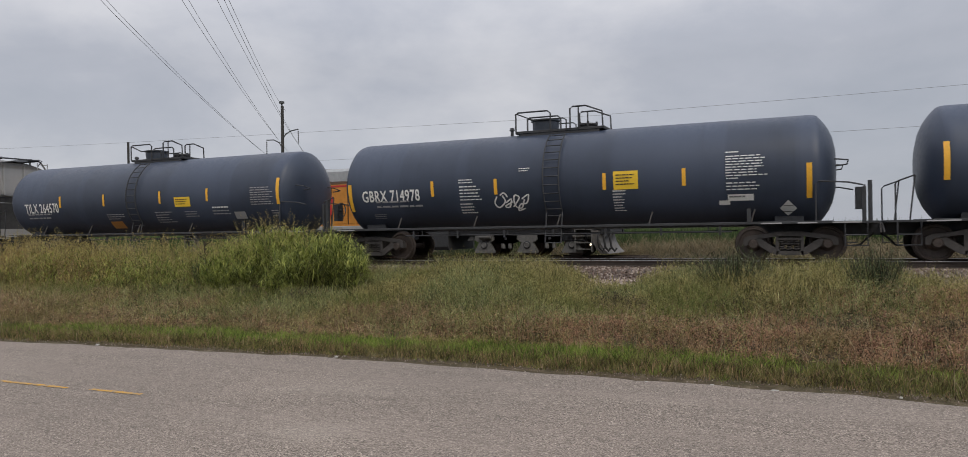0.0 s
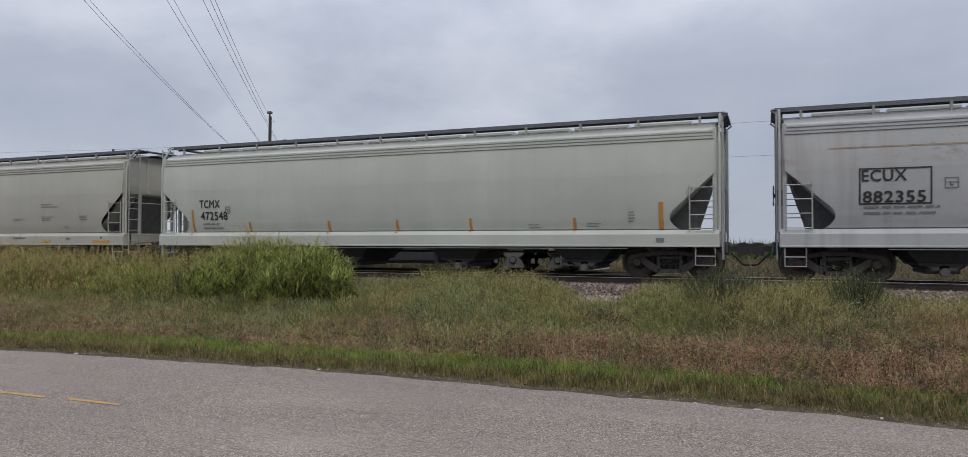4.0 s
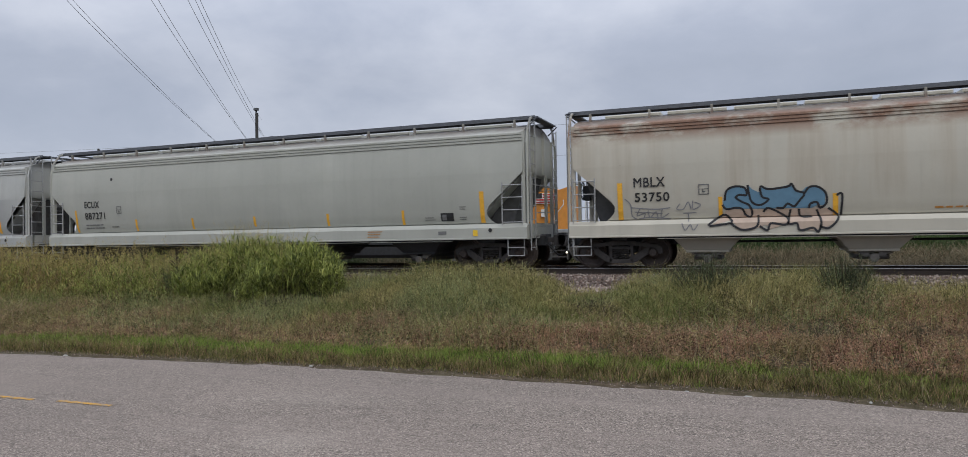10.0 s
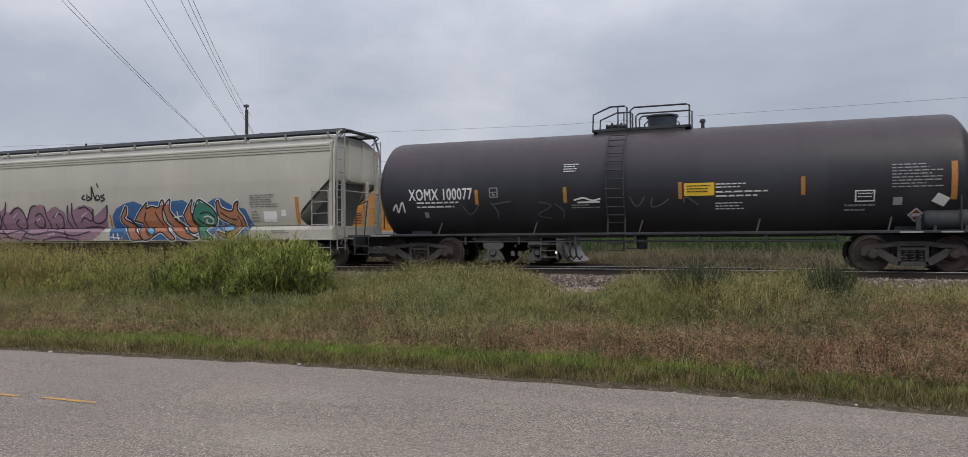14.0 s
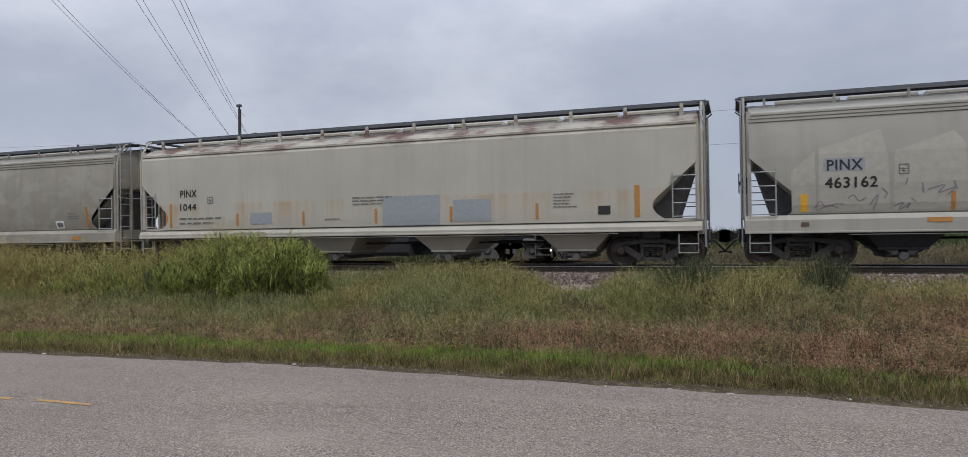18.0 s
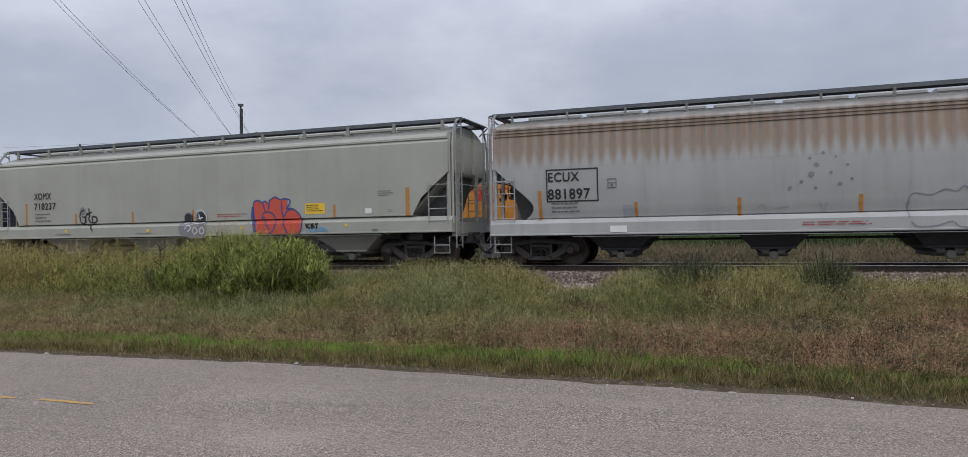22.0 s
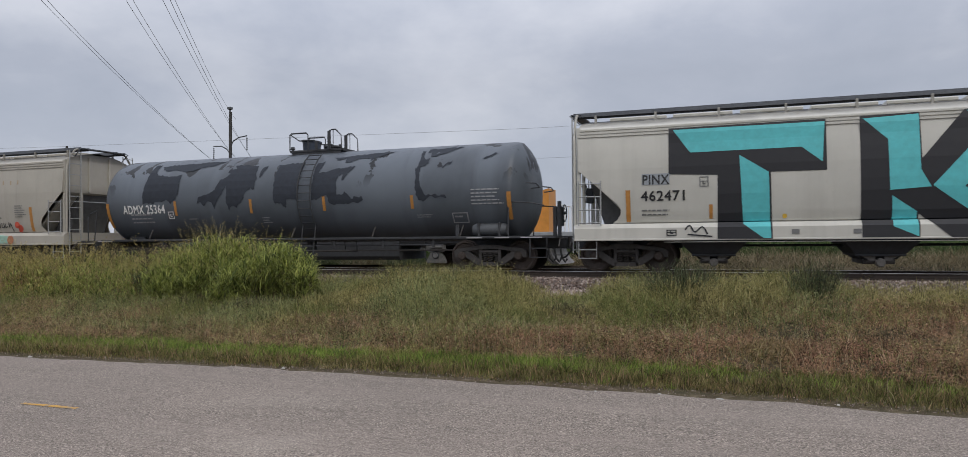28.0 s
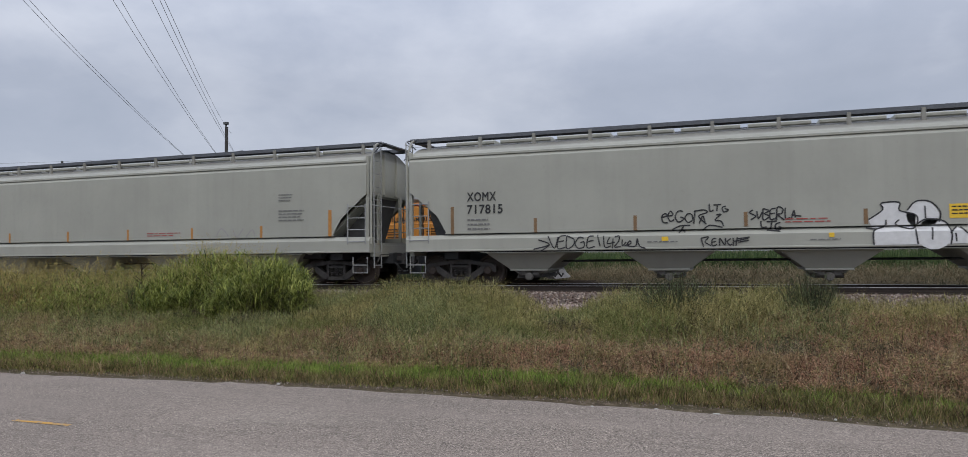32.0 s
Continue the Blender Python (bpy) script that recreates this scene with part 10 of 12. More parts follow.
shape(20, [(-5.90, 1.51), (-5.66, 1.51), (-5.66, 1.16), (-5.50, 0.93), (-4.77, 0.85), (-4.43, 0.93), (-4.37, 0.29), (-4.38, 0.16), (-4.52, -0.03), (-4.70, -0.17), (-4.87, -0.02), (-5.27, -0.07), (-5.93, -0.14), (-5.96, 0.15), (-5.91, 0.59), (-5.89, 1.07)], PEEL, 1, "peeled_patch")
shape(20, [(-5.54, 1.38), (-4.54, 1.48), (-3.34, 1.55), (-2.80, 1.53), (-3.30, 1.25), (-3.72, 1.22), (-4.03, 1.05), (-4.46, 1.05), (-4.82, 1.17), (-5.23, 1.10)], PEEL, 1, "peeled_patch")
shape(20, [(-3.57, -0.19), (-3.53, 0.02), (-3.29, 0.11), (-2.93, 0.21), (-2.76, 0.46), (-2.71, 0.60), (-2.47, 0.71), (-2.33, 0.85), (-2.48, 0.90), (-2.46, 1.01), (-2.19, 1.05), (-2.29, 1.23), (-1.91, 1.24), (-1.32, 1.15), (-1.29, 0.79), (-1.21, 0.65), (-1.25, 0.45), (-1.23, 0.24), (-1.31, 0.22), (-1.38, 0.30), (-1.58, 0.16), (-1.67, -0.07), (-1.79, -0.21), (-1.94, -0.37), (-2.06, -0.28), (-2.20, -0.32), (-2.26, -0.44), (-2.34, -0.23), (-2.37, -0.05), (-2.36, 0.25), (-2.40, 0.38), (-2.51, 0.20), (-2.62, 0.05), (-2.76, -0.15), (-2.88, -0.38), (-2.95, -0.15), (-3.11, -0.11), (-3.30, -0.27), (-3.42, -0.13)], PEEL, 1, "peeled_patch")
shape(20, [(-1.14, 0.93), (-1.08, 1.08), (-0.91, 1.13), (-0.99, 0.92), (-1.03, 0.74), (-1.09, 0.64), (-1.14, 0.70)], PEEL, 1, "peeled_patch")
shape(20, [(-0.49, 1.14), (0.48, 1.22), (0.46, -0.37), (0.38, -0.14), (0.03, -0.13), (-0.02, -0.42), (-0.13, -0.35), (-0.19, -0.24), (-0.41, -0.26), (-0.49, -0.11)], PEEL, 1, "peeled_patch")
shape(20, [(0.97, 1.12), (1.25, 1.21), (1.19, 0.97), (1.15, 0.73), (1.41, 0.74), (1.75, 0.87), (2.03, 0.87), (2.20, 0.92), (2.45, 0.92), (2.30, 0.74), (2.15, 0.54), (2.03, 0.43), (2.08, 0.61), (1.90, 0.60), (1.85, 0.39), (1.89, -0.03), (2.07, -0.04), (2.18, 0.07), (2.32, -0.06), (2.42, -0.17), (2.51, -0.09), (2.77, -0.09), (2.83, -0.22), (2.69, -0.30), (2.42, -0.29), (2.05, -0.32), (1.77, -0.35), (1.60, -0.26), (1.52, -0.03), (1.21, -0.14), (0.96, -0.19)], PEEL, 1, "peeled_patch")
shape(20, [(1.50, 1.41), (1.96, 1.43), (2.92, 1.58), (3.69, 1.62), (3.05, 1.28), (2.90, 1.12), (2.89, 1.28), (2.50, 1.28), (2.21, 1.12), (1.99, 1.11), (1.98, 1.33), (1.74, 1.25)], PEEL, 1, "peeled_patch")
shape(20, [(4.60, 1.54), (4.71, 1.56), (4.72, 1.24), (4.85, 1.06), (4.97, 1.14), (4.95, 0.89), (4.87, 0.81), (4.73, 0.76), (4.74, 0.37), (4.85, 0.05), (4.96, -0.14), (5.24, -0.10), (5.57, -0.13), (5.65, -0.24), (5.34, -0.21), (5.09, -0.16), (4.95, -0.28), (4.75, -0.28), (4.66, -0.14), (4.61, 0.09), (4.62, 0.44), (4.56, 0.74), (4.64, 0.84), (4.65, 1.12)], PEEL, 1, "peeled_patch")
shape(20, [(4.80, 1.63), (5.59, 1.73), (5.93, 1.74), (5.63, 1.47), (5.35, 1.30), (4.97, 1.18), (4.96, 1.40), (4.83, 1.38)], PEEL, 1, "peeled_patch")
shape(20, [(5.43, 0.77), (5.62, 0.93), (5.76, 0.99), (5.73, 0.87), (5.55, 0.78), (5.44, 0.70)], PEEL, 1, "peeled_patch")
shape(20, [(6.70, 1.00), (6.85, 1.00), (7.15, 1.20), (7.05, 1.24)], PEEL, 2, "peeled_patch")
# dirty cream hopper with the spotted piece
text_in(21, "ECUX", -7.54, 2.40, -6.66, 2.64, M_BLACKP, 0.02)
text_in(21, "880177", -7.54, 1.97, -6.38, 2.21, M_BLACKP, 0.02)
frame_line(21, -7.63, 1.88, -6.14, 2.79, M_BLACKP, 0.035)
clearance_box(21, -5.85, 2.20, -5.61, 2.49, M_GREYP)
small_print(21, -7.53, 1.41, -6.42, 1.81, 3, M_GREYP)
reflectors(21, [(-7.85, 1.35, 2.24, 0.1), (-4.78, 1.38, 1.81, 0.09)], M_ORANGE)
reflectors(21, [(8.42, 1.40, 2.31, 0.14)], M_ORANGE)
panel(21, 6.02, 1.47, 6.52, 1.88, M_WHITEP, "plate", 1)
panel(21, 6.06, 1.68, 6.28, 1.83, M_BLACKP, "plate", 2)
panel(21, 6.33, 1.68, 6.49, 1.83, M_BLACKP, "plate", 2)
panel(21, 6.06, 1.53, 6.49, 1.64, M_BLACKP, "plate", 2)
small_print(21, 7.60, 1.89, 8.17, 2.39, 6, M_GREYP)
small_print(21, 5.01, 1.41, 5.43, 1.65, 3, M_GREYP)
spray_lines(21, [[(0.69, 2.71), (0.87, 2.98), (1.07, 3.21), (1.38, 3.27)], [(0.87, 2.92), (1.11, 3.01), (1.00, 2.81), (0.88, 2.85)], [(1.18, 3.04), (1.21, 2.84), (1.38, 2.90)], [(1.45, 3.03), (1.52, 2.86), (1.62, 3.15)], [(1.48, 3.09), (1.86, 3.09)], [(1.75, 3.09), (1.72, 2.85)], [(1.11, 3.21), (1.35, 3.18), (1.18, 3.12)]], 0.07, S_BLACK, 2)
spray_lines(21, [[(-9.42, 3.26), (-9.43, 3.58), (-9.24, 3.25), (-9.23, 3.61)], [(-9.13, 3.32), (-9.01, 3.57), (-8.96, 3.24)], [(-8.92, 3.63), (-8.84, 3.23)], [(-8.77, 3.55), (-8.51, 3.55), (-8.68, 3.23)], [(-9.22, 3.01), (-9.39, 2.82), (-9.22, 2.62)], [(-9.09, 2.93), (-9.00, 2.65), (-8.94, 2.92)], [(-8.74, 2.88), (-8.87, 2.69), (-8.66, 2.54), (-8.63, 2.72)], [(-8.55, 2.83), (-8.41, 2.63)]], 0.04, S_HAZE, 2)
spray_lines(21, [[(-4.52, 2.14), (-4.37, 1.70), (-4.27, 1.45)], [(-4.38, 1.67), (-4.09, 1.81), (-4.00, 1.99)], [(-3.96, 1.88), (-3.83, 1.91), (-3.97, 1.69), (-3.77, 1.76)]], 0.05, S_PINK, 2)
spray_lines(21, [[(-6.28, 1.40), (-6.24, 1.78), (-6.10, 1.70), (-6.24, 1.61)], [(-5.91, 1.73), (-6.00, 1.51), (-5.76, 1.51), (-5.79, 1.73)], [(-5.68, 1.39), (-5.64, 1.73), (-5.51, 1.65), (-5.65, 1.58)], [(-5.41, 1.69), (-5.24, 1.72), (-5.35, 1.54), (-5.17, 1.50)]], 0.03, S_TAN, 2)
shape(21, [(-5.47, 1.09), (-5.04, 1.13), (-4.76, 1.42), (-4.11, 1.41), (-3.90, 1.29), (-4.06, 1.08), (-4.39, 0.97), (-4.88, 1.01), (-5.46, 0.98)], MINT, 1, "graffiti")
shape(21, [(-0.66, 2.53), (-0.41, 2.71), (-0.02, 2.58), (0.02, 2.40), (-0.63, 2.42)], S_SKY, 1, "graffiti")
shape(21, [(0.76, 2.58), (0.93, 2.74), (1.10, 2.57), (1.45, 2.73), (1.55, 2.45), (1.27, 2.16), (0.86, 2.34)], S_SKY, 1, "graffiti")
shape(21, [(2.02, 2.47), (2.35, 2.76), (2.67, 2.61), (2.66, 2.42), (2.05, 2.39)], S_SKY, 1, "graffiti")
shape(21, [(2.31, 2.75), (2.77, 2.56), (2.70, 2.40), (2.31, 2.45)], S_SKY, 1, "graffiti")
shape(21, [(3.42, 2.47), (3.71, 2.53), (3.80, 2.30), (4.15, 2.25), (3.93, 2.03), (3.79, 1.84), (3.54, 1.95)], S_SKY, 1, "graffiti")
shape(21, [(-3.49, 1.32), (-3.43, 1.58), (-3.30, 1.77), (-3.05, 1.88), (-2.85, 1.99), (-2.52, 2.01), (-2.11, 2.04), (-1.79, 2.0), (-1.72, 2.03), (-1.28, 2.06), (-1.20, 2.39), (-1.08, 2.35), (-0.93, 2.14), (-0.86, 1.68), (-0.73, 1.14), (-0.77, 0.94), (-3.12, 0.96), (-3.32, 1.09), (-3.49, 1.2)], S_SKY, 2)
shape(21, [(-3.28, 1.6), (-3.14, 1.84), (-2.93, 1.8), (-2.89, 1.61), (-3.02, 1.5), (-3.24, 1.52)], S_WHITE, 3)
spray_lines(21, [[(-3.28, 1.6), (-3.14, 1.84), (-2.93, 1.8), (-2.89, 1.61), (-3.02, 1.5), (-3.24, 1.52), (-3.28, 1.6)]], 0.035, S_BLUE, 4)
shape(21, [(-2.93, 1.72), (-2.77, 1.93), (-2.60, 1.9), (-2.56, 1.68), (-2.65, 1.42), (-2.85, 1.38)], S_WHITE, 3)
spray_lines(21, [[(-2.93, 1.72), (-2.77, 1.93), (-2.60, 1.9), (-2.56, 1.68), (-2.65, 1.42), (-2.85, 1.38), (-2.93, 1.72)]], 0.035, S_BLUE, 4)
shape(21, [(-2.48, 1.79), (-2.32, 1.94), (-2.20, 1.78), (-2.20, 1.49), (-2.34, 1.34), (-2.52, 1.45)], S_WHITE, 3)
spray_lines(21, [[(-2.48, 1.79), (-2.32, 1.94), (-2.20, 1.78), (-2.20, 1.49), (-2.34, 1.34), (-2.52, 1.45), (-2.48, 1.79)]], 0.035, S_BLUE, 4)
shape(21, [(-2.12, 1.78), (-1.96, 1.95), (-1.80, 1.85), (-1.76, 1.52), (-1.92, 1.37), (-2.08, 1.45)], S_WHITE, 3)
spray_lines(21, [[(-2.12, 1.78), (-1.96, 1.95), (-1.80, 1.85), (-1.76, 1.52), (-1.92, 1.37), (-2.08, 1.45), (-2.12, 1.78)]], 0.035, S_BLUE, 4)
shape(21, [(-1.68, 1.96), (-1.28, 1.95), (-1.40, 1.77), (-1.21, 1.65), (-1.09, 1.43), (-1.15, 1.18), (-1.39, 1.11), (-1.58, 1.07), (-1.66, 1.22), (-1.56, 1.44), (-1.68, 1.63), (-1.60, 1.81)], S_WHITE, 3)
spray_lines(21, [[(-1.68, 1.96), (-1.28, 1.95), (-1.40, 1.77), (-1.21, 1.65), (-1.09, 1.43), (-1.15, 1.18), (-1.39, 1.11), (-1.58, 1.07), (-1.66, 1.22), (-1.56, 1.44), (-1.68, 1.63), (-1.60, 1.81), (-1.68, 1.96)]], 0.035, S_BLUE, 4)
shape(21, [(-3.39, 1.43), (-3.14, 1.39), (-2.95, 1.27), (-2.83, 1.05), (-3.08, 1.01), (-3.28, 1.13)], S_WHITE, 3)
spray_lines(21, [[(-3.39, 1.43), (-3.14, 1.39), (-2.95, 1.27), (-2.83, 1.05), (-3.08, 1.01), (-3.28, 1.13), (-3.39, 1.43)]], 0.035, S_BLUE, 4)
shape(21, [(-2.83, 1.23), (-2.58, 1.27), (-2.46, 1.08), (-2.58, 0.99), (-2.75, 1.01)], S_WHITE, 3)
spray_lines(21, [[(-2.83, 1.23), (-2.58, 1.27), (-2.46, 1.08), (-2.58, 0.99), (-2.75, 1.01), (-2.83, 1.23)]], 0.035, S_BLUE, 4)
shape(21, [(-2.42, 1.19), (-2.18, 1.26), (-2.10, 1.08), (-2.26, 0.99)], S_WHITE, 3)
spray_lines(21, [[(-2.42, 1.19), (-2.18, 1.26), (-2.10, 1.08), (-2.26, 0.99), (-2.42, 1.19)]], 0.035, S_BLUE, 4)
shape(21, [(-2.06, 1.22), (-1.82, 1.26), (-1.70, 1.07), (-1.90, 1.0)], S_WHITE, 3)
spray_lines(21, [[(-2.06, 1.22), (-1.82, 1.26), (-1.70, 1.07), (-1.90, 1.0), (-2.06, 1.22)]], 0.035, S_BLUE, 4)
shape(21, [(-0.89, 2.01), (-0.81, 2.19), (-0.58, 2.37), (-0.16, 2.37), (0.77, 2.43), (1.18, 2.38), (1.39, 2.16), (1.68, 1.98), (1.75, 2.33), (1.89, 2.38), (2.14, 2.25), (2.28, 2.31), (2.66, 2.37), (2.87, 2.29), (3.01, 2.34), (3.21, 2.22), (3.35, 2.31), (3.58, 2.36), (3.75, 2.23), (3.85, 2.01), (3.84, 1.76), (4.17, 1.73), (4.27, 1.55), (4.23, 0.92), (-0.73, 0.92), (-0.76, 1.23), (-0.70, 1.5), (-0.86, 1.72)], S_WHITE, 3)
shape(21, [(4.17, 1.75), (4.40, 1.68), (4.43, 1.41), (4.29, 0.92), (4.16, 0.92), (4.27, 1.33)], S_RED, 5)
shape(21, [(1.18, 2.42), (1.36, 2.38), (1.71, 2.1), (1.76, 1.84), (1.59, 1.95), (1.39, 2.13)], S_RED, 5)
shape(21, [(3.58, 2.36), (3.85, 2.26), (3.98, 1.96), (3.97, 1.72), (3.81, 1.74), (3.78, 2.06)], S_RED, 5)
shape(21, [(-0.43, 1.84), (-0.01, 1.81), (0.06, 1.72), (-0.24, 1.72)], S_RED, 5)
shape(21, [(-0.32, 1.38), (-0.17, 1.42), (-0.08, 1.34), (-0.23, 1.29)], S_RED, 5)
shape(21, [(0.36, 1.77), (0.55, 1.87), (0.77, 1.88), (0.62, 1.8)], S_RED, 5)
shape(21, [(0.48, 1.35), (0.69, 1.42), (1.02, 1.45), (0.78, 1.33)], S_RED, 5)
shape(21, [(1.10, 2.01), (1.28, 1.89), (1.35, 1.67), (1.20, 1.75)], S_RED, 5)
shape(21, [(1.71, 1.79), (1.92, 1.8), (1.78, 1.56)], S_RED, 5)
shape(21, [(2.34, 1.83), (2.34, 1.58), (2.27, 1.43), (2.20, 1.48)], S_RED, 5)
shape(21, [(2.93, 1.95), (3.10, 1.77), (3.13, 1.53), (3.00, 1.67)], S_RED, 5)
shape(21, [(3.41, 1.89), (3.54, 1.76), (3.54, 1.46), (3.44, 1.6)], S_RED, 5)
shape(21, [(3.86, 1.76), (3.90, 1.45), (3.84, 1.5)], S_RED, 5)
spray_lines(21, [[(-0.89, 2.01), (-0.81, 2.19), (-0.58, 2.37), (-0.16, 2.37), (0.77, 2.43), (1.18, 2.38), (1.39, 2.16), (1.68, 1.98), (1.75, 2.33), (1.89, 2.38), (2.14, 2.25), (2.28, 2.31), (2.66, 2.37), (2.87, 2.29), (3.01, 2.34), (3.21, 2.22), (3.35, 2.31), (3.58, 2.36), (3.75, 2.23), (3.85, 2.01), (3.84, 1.76), (4.17, 1.73)]], 0.09, S_RED, 4)
spray_lines(21, [[(-0.73, 0.92), (-0.76, 1.23), (-0.70, 1.5), (-0.86, 1.72), (-0.89, 2.01)]], 0.05, S_RED, 4)
spray_lines(21, [[(-0.01, 2.37), (0.06, 2.02), (0.06, 1.81)], [(0.87, 2.41), (0.92, 2.09), (0.88, 1.82), (0.98, 1.56)], [(-0.74, 1.5), (-0.36, 1.58), (-0.17, 1.52)], [(0.06, 1.74), (0.32, 1.59), (0.39, 1.37), (0.26, 0.93)], [(1.02, 1.47), (1.10, 1.25), (1.06, 0.92)], [(1.56, 1.49), (1.78, 1.52), (1.84, 1.38), (1.71, 1.26), (2.09, 1.35), (2.24, 1.17), (2.20, 0.92)], [(2.28, 2.28), (2.35, 1.96), (2.31, 1.58)], [(2.60, 2.34), (2.62, 1.78), (2.76, 1.27), (2.86, 0.92)], [(2.84, 2.26), (2.87, 1.95)], [(3.24, 2.21), (3.31, 1.94)], [(3.13, 1.53), (3.40, 0.92)], [(3.54, 1.46), (3.74, 0.92)]], 0.045, S_RED, 5)
dots(21, [(-0.31, 2.18, 0.07), (-0.60, 2.22, 0.04), (-0.58, 1.91, 0.07), (-0.77, 2.04, 0.03), (-0.70, 1.72, 0.08), (-0.45, 1.71, 0.05), (-0.11, 1.94, 0.05), (-0.55, 1.44, 0.08), (-0.02, 1.49, 0.08), (-0.38, 1.19, 0.07), (-0.19, 0.99, 0.07), (0.21, 2.09, 0.1), (0.46, 2.24, 0.05), (0.70, 2.15, 0.07), (0.21, 1.8, 0.08), (0.62, 1.62, 0.07), (0.51, 1.51, 0.03), (0.92, 1.17, 0.09), (0.55, 1.17, 0.06), (0.99, 2.25, 0.06), (1.46, 2.02, 0.05), (1.57, 1.79, 0.08), (1.31, 1.73, 0.04), (1.35, 1.53, 0.05), (1.89, 2.2, 0.05), (2.12, 2.13, 0.05), (1.89, 1.96, 0.05), (2.19, 1.88, 0.07), (2.04, 1.62, 0.07), (2.07, 1.15, 0.05), (1.78, 1.04, 0.07)], S_GREY, 6)
dots(21, [(2.42, 2.22, 0.05), (2.52, 1.72, 0.05), (2.55, 1.39, 0.05), (2.66, 1.06, 0.08), (2.48, 0.96, 0.04), (2.70, 2.2, 0.07), (2.69, 1.94, 0.05), (2.97, 2.26, 0.05), (3.14, 2.15, 0.07), (2.69, 1.54, 0.05), (2.93, 1.47, 0.07), (3.04, 1.3, 0.03), (2.90, 1.09, 0.03), (3.45, 2.16, 0.06), (3.54, 1.97, 0.09), (3.68, 2.2, 0.05), (3.51, 1.59, 0.06), (3.67, 1.66, 0.05), (3.30, 1.6, 0.05), (3.41, 1.19, 0.05), (3.64, 1.05, 0.06), (3.24, 1.12, 0.03), (4.01, 1.65, 0.06), (4.14, 1.55, 0.08), (4.07, 1.31, 0.04), (4.00, 1.2, 0.07)], S_GREY, 6)
dots(21, [(7.64, 1.65, 0.13), (7.79, 1.53, 0.13), (7.74, 1.44, 0.08)], S_ORANGE, 1)
spray_lines(21, [[(6.58, 1.90), (6.44, 1.84), (6.45, 1.59), (6.58, 1.57)], [(6.67, 1.74), (6.63, 1.56), (6.74, 1.59), (6.72, 1.74), (6.65, 1.73)], [(6.84, 1.74), (6.84, 1.57), (6.95, 1.58), (6.94, 1.75)], [(7.07, 1.74), (7.01, 1.58), (7.15, 1.60)], [(7.21, 1.76), (7.23, 1.56), (7.29, 1.73), (7.40, 1.41)], [(6.64, 1.93), (6.86, 1.93)]], 0.035, S_BLACK, 2)
shape(21, [(4.54, 1.06), (4.60, 1.25), (5.33, 1.27), (6.16, 1.22), (6.97, 1.27), (7.53, 1.20), (7.47, 0.96), (6.62, 0.93), (5.45, 0.94)], MINT, 1, "graffiti")
shape(21, [(5.10, 1.84), (5.34, 1.93), (5.67, 1.80), (5.63, 1.39), (5.27, 1.41)], MINT, 1, "graffiti")
dots(21, [(7.47, 1.08, 0.17)], S_RUSTO, 2)
spray_lines(21, [[(-1.59, 1.05), (-1.40, 1.16), (-1.47, 0.98), (-1.29, 1.09)]], 0.04, S_BLACK, 4)
spray_lines(21, [[(4.04, 1.00), (4.17, 1.25), (4.23, 1.03), (4.36, 1.29), (4.41, 1.06)]], 0.05, S_PINK, 3)
panel(21, 3.05, 3.12, 3.13, 3.30, M_STAIN, "rust_spot", 0)
panel(21, 3.48, 3.15, 3.56, 3.33, M_STAIN, "rust_spot", 0)
panel(21, 3.87, 3.15, 3.94, 3.33, M_STAIN, "rust_spot", 0)
panel(21, 4.64, 3.15, 4.71, 3.32, M_STAIN, "rust_spot", 0)
panel(21, 5.05, 3.18, 5.12, 3.35, M_STAIN, "rust_spot", 0)
panel(21, 5.40, 3.20, 5.47, 3.37, M_STAIN, "rust_spot", 0)
panel(21, 5.79, 3.22, 5.85, 3.39, M_STAIN, "rust_spot", 0)
panel(21, 6.19, 3.23, 6.26, 3.40, M_STAIN, "rust_spot", 0)
panel(21, 6.20, 3.11, 6.26, 3.28, M_STAIN, "rust_spot", 0)
panel(21, 6.57, 3.18, 6.63, 3.35, M_STAIN, "rust_spot", 0)
panel(21, 6.98, 3.19, 7.04, 3.36, M_STAIN, "rust_spot", 0)
panel(21, 7.36, 3.18, 7.43, 3.34, M_STAIN, "rust_spot", 0)
panel(21, 7.73, 3.19, 7.80, 3.35, M_STAIN, "rust_spot", 0)
# pale hopper with black tags
text_in(22, "XOMX", -7.75, 2.50, -6.85, 2.77, M_BLACKP, 0.02)
text_in(22, "717815", -7.75, 2.13, -6.65, 2.40, M_BLACKP, 0.02)
small_print(22, -7.74, 1.58, -6.89, 1.98, 3, M_GREYP)
reflectors(22, [(-8.22, 1.52, 2.36, 0.1), (-5.68, 1.54, 1.96, 0.09), (-2.88, 1.54, 1.96, 0.09), (-0.05, 1.55, 1.98, 0.09), (2.73, 1.55, 1.98, 0.09)], M_BROWNREF)
reflectors(22, [(5.57, 1.55, 2.00, 0.09), (8.18, 1.56, 2.47, 0.13)], M_BROWNREF)
panel(22, 4.51, 1.70, 5.25, 2.04, M_SIGN, "yellow_sign", 1)
small_print(22, 4.56, 1.74, 5.20, 1.99, 3, M_BLACKP)
small_print(22, 7.16, 2.17, 7.67, 2.38, 3, M_GREYP)
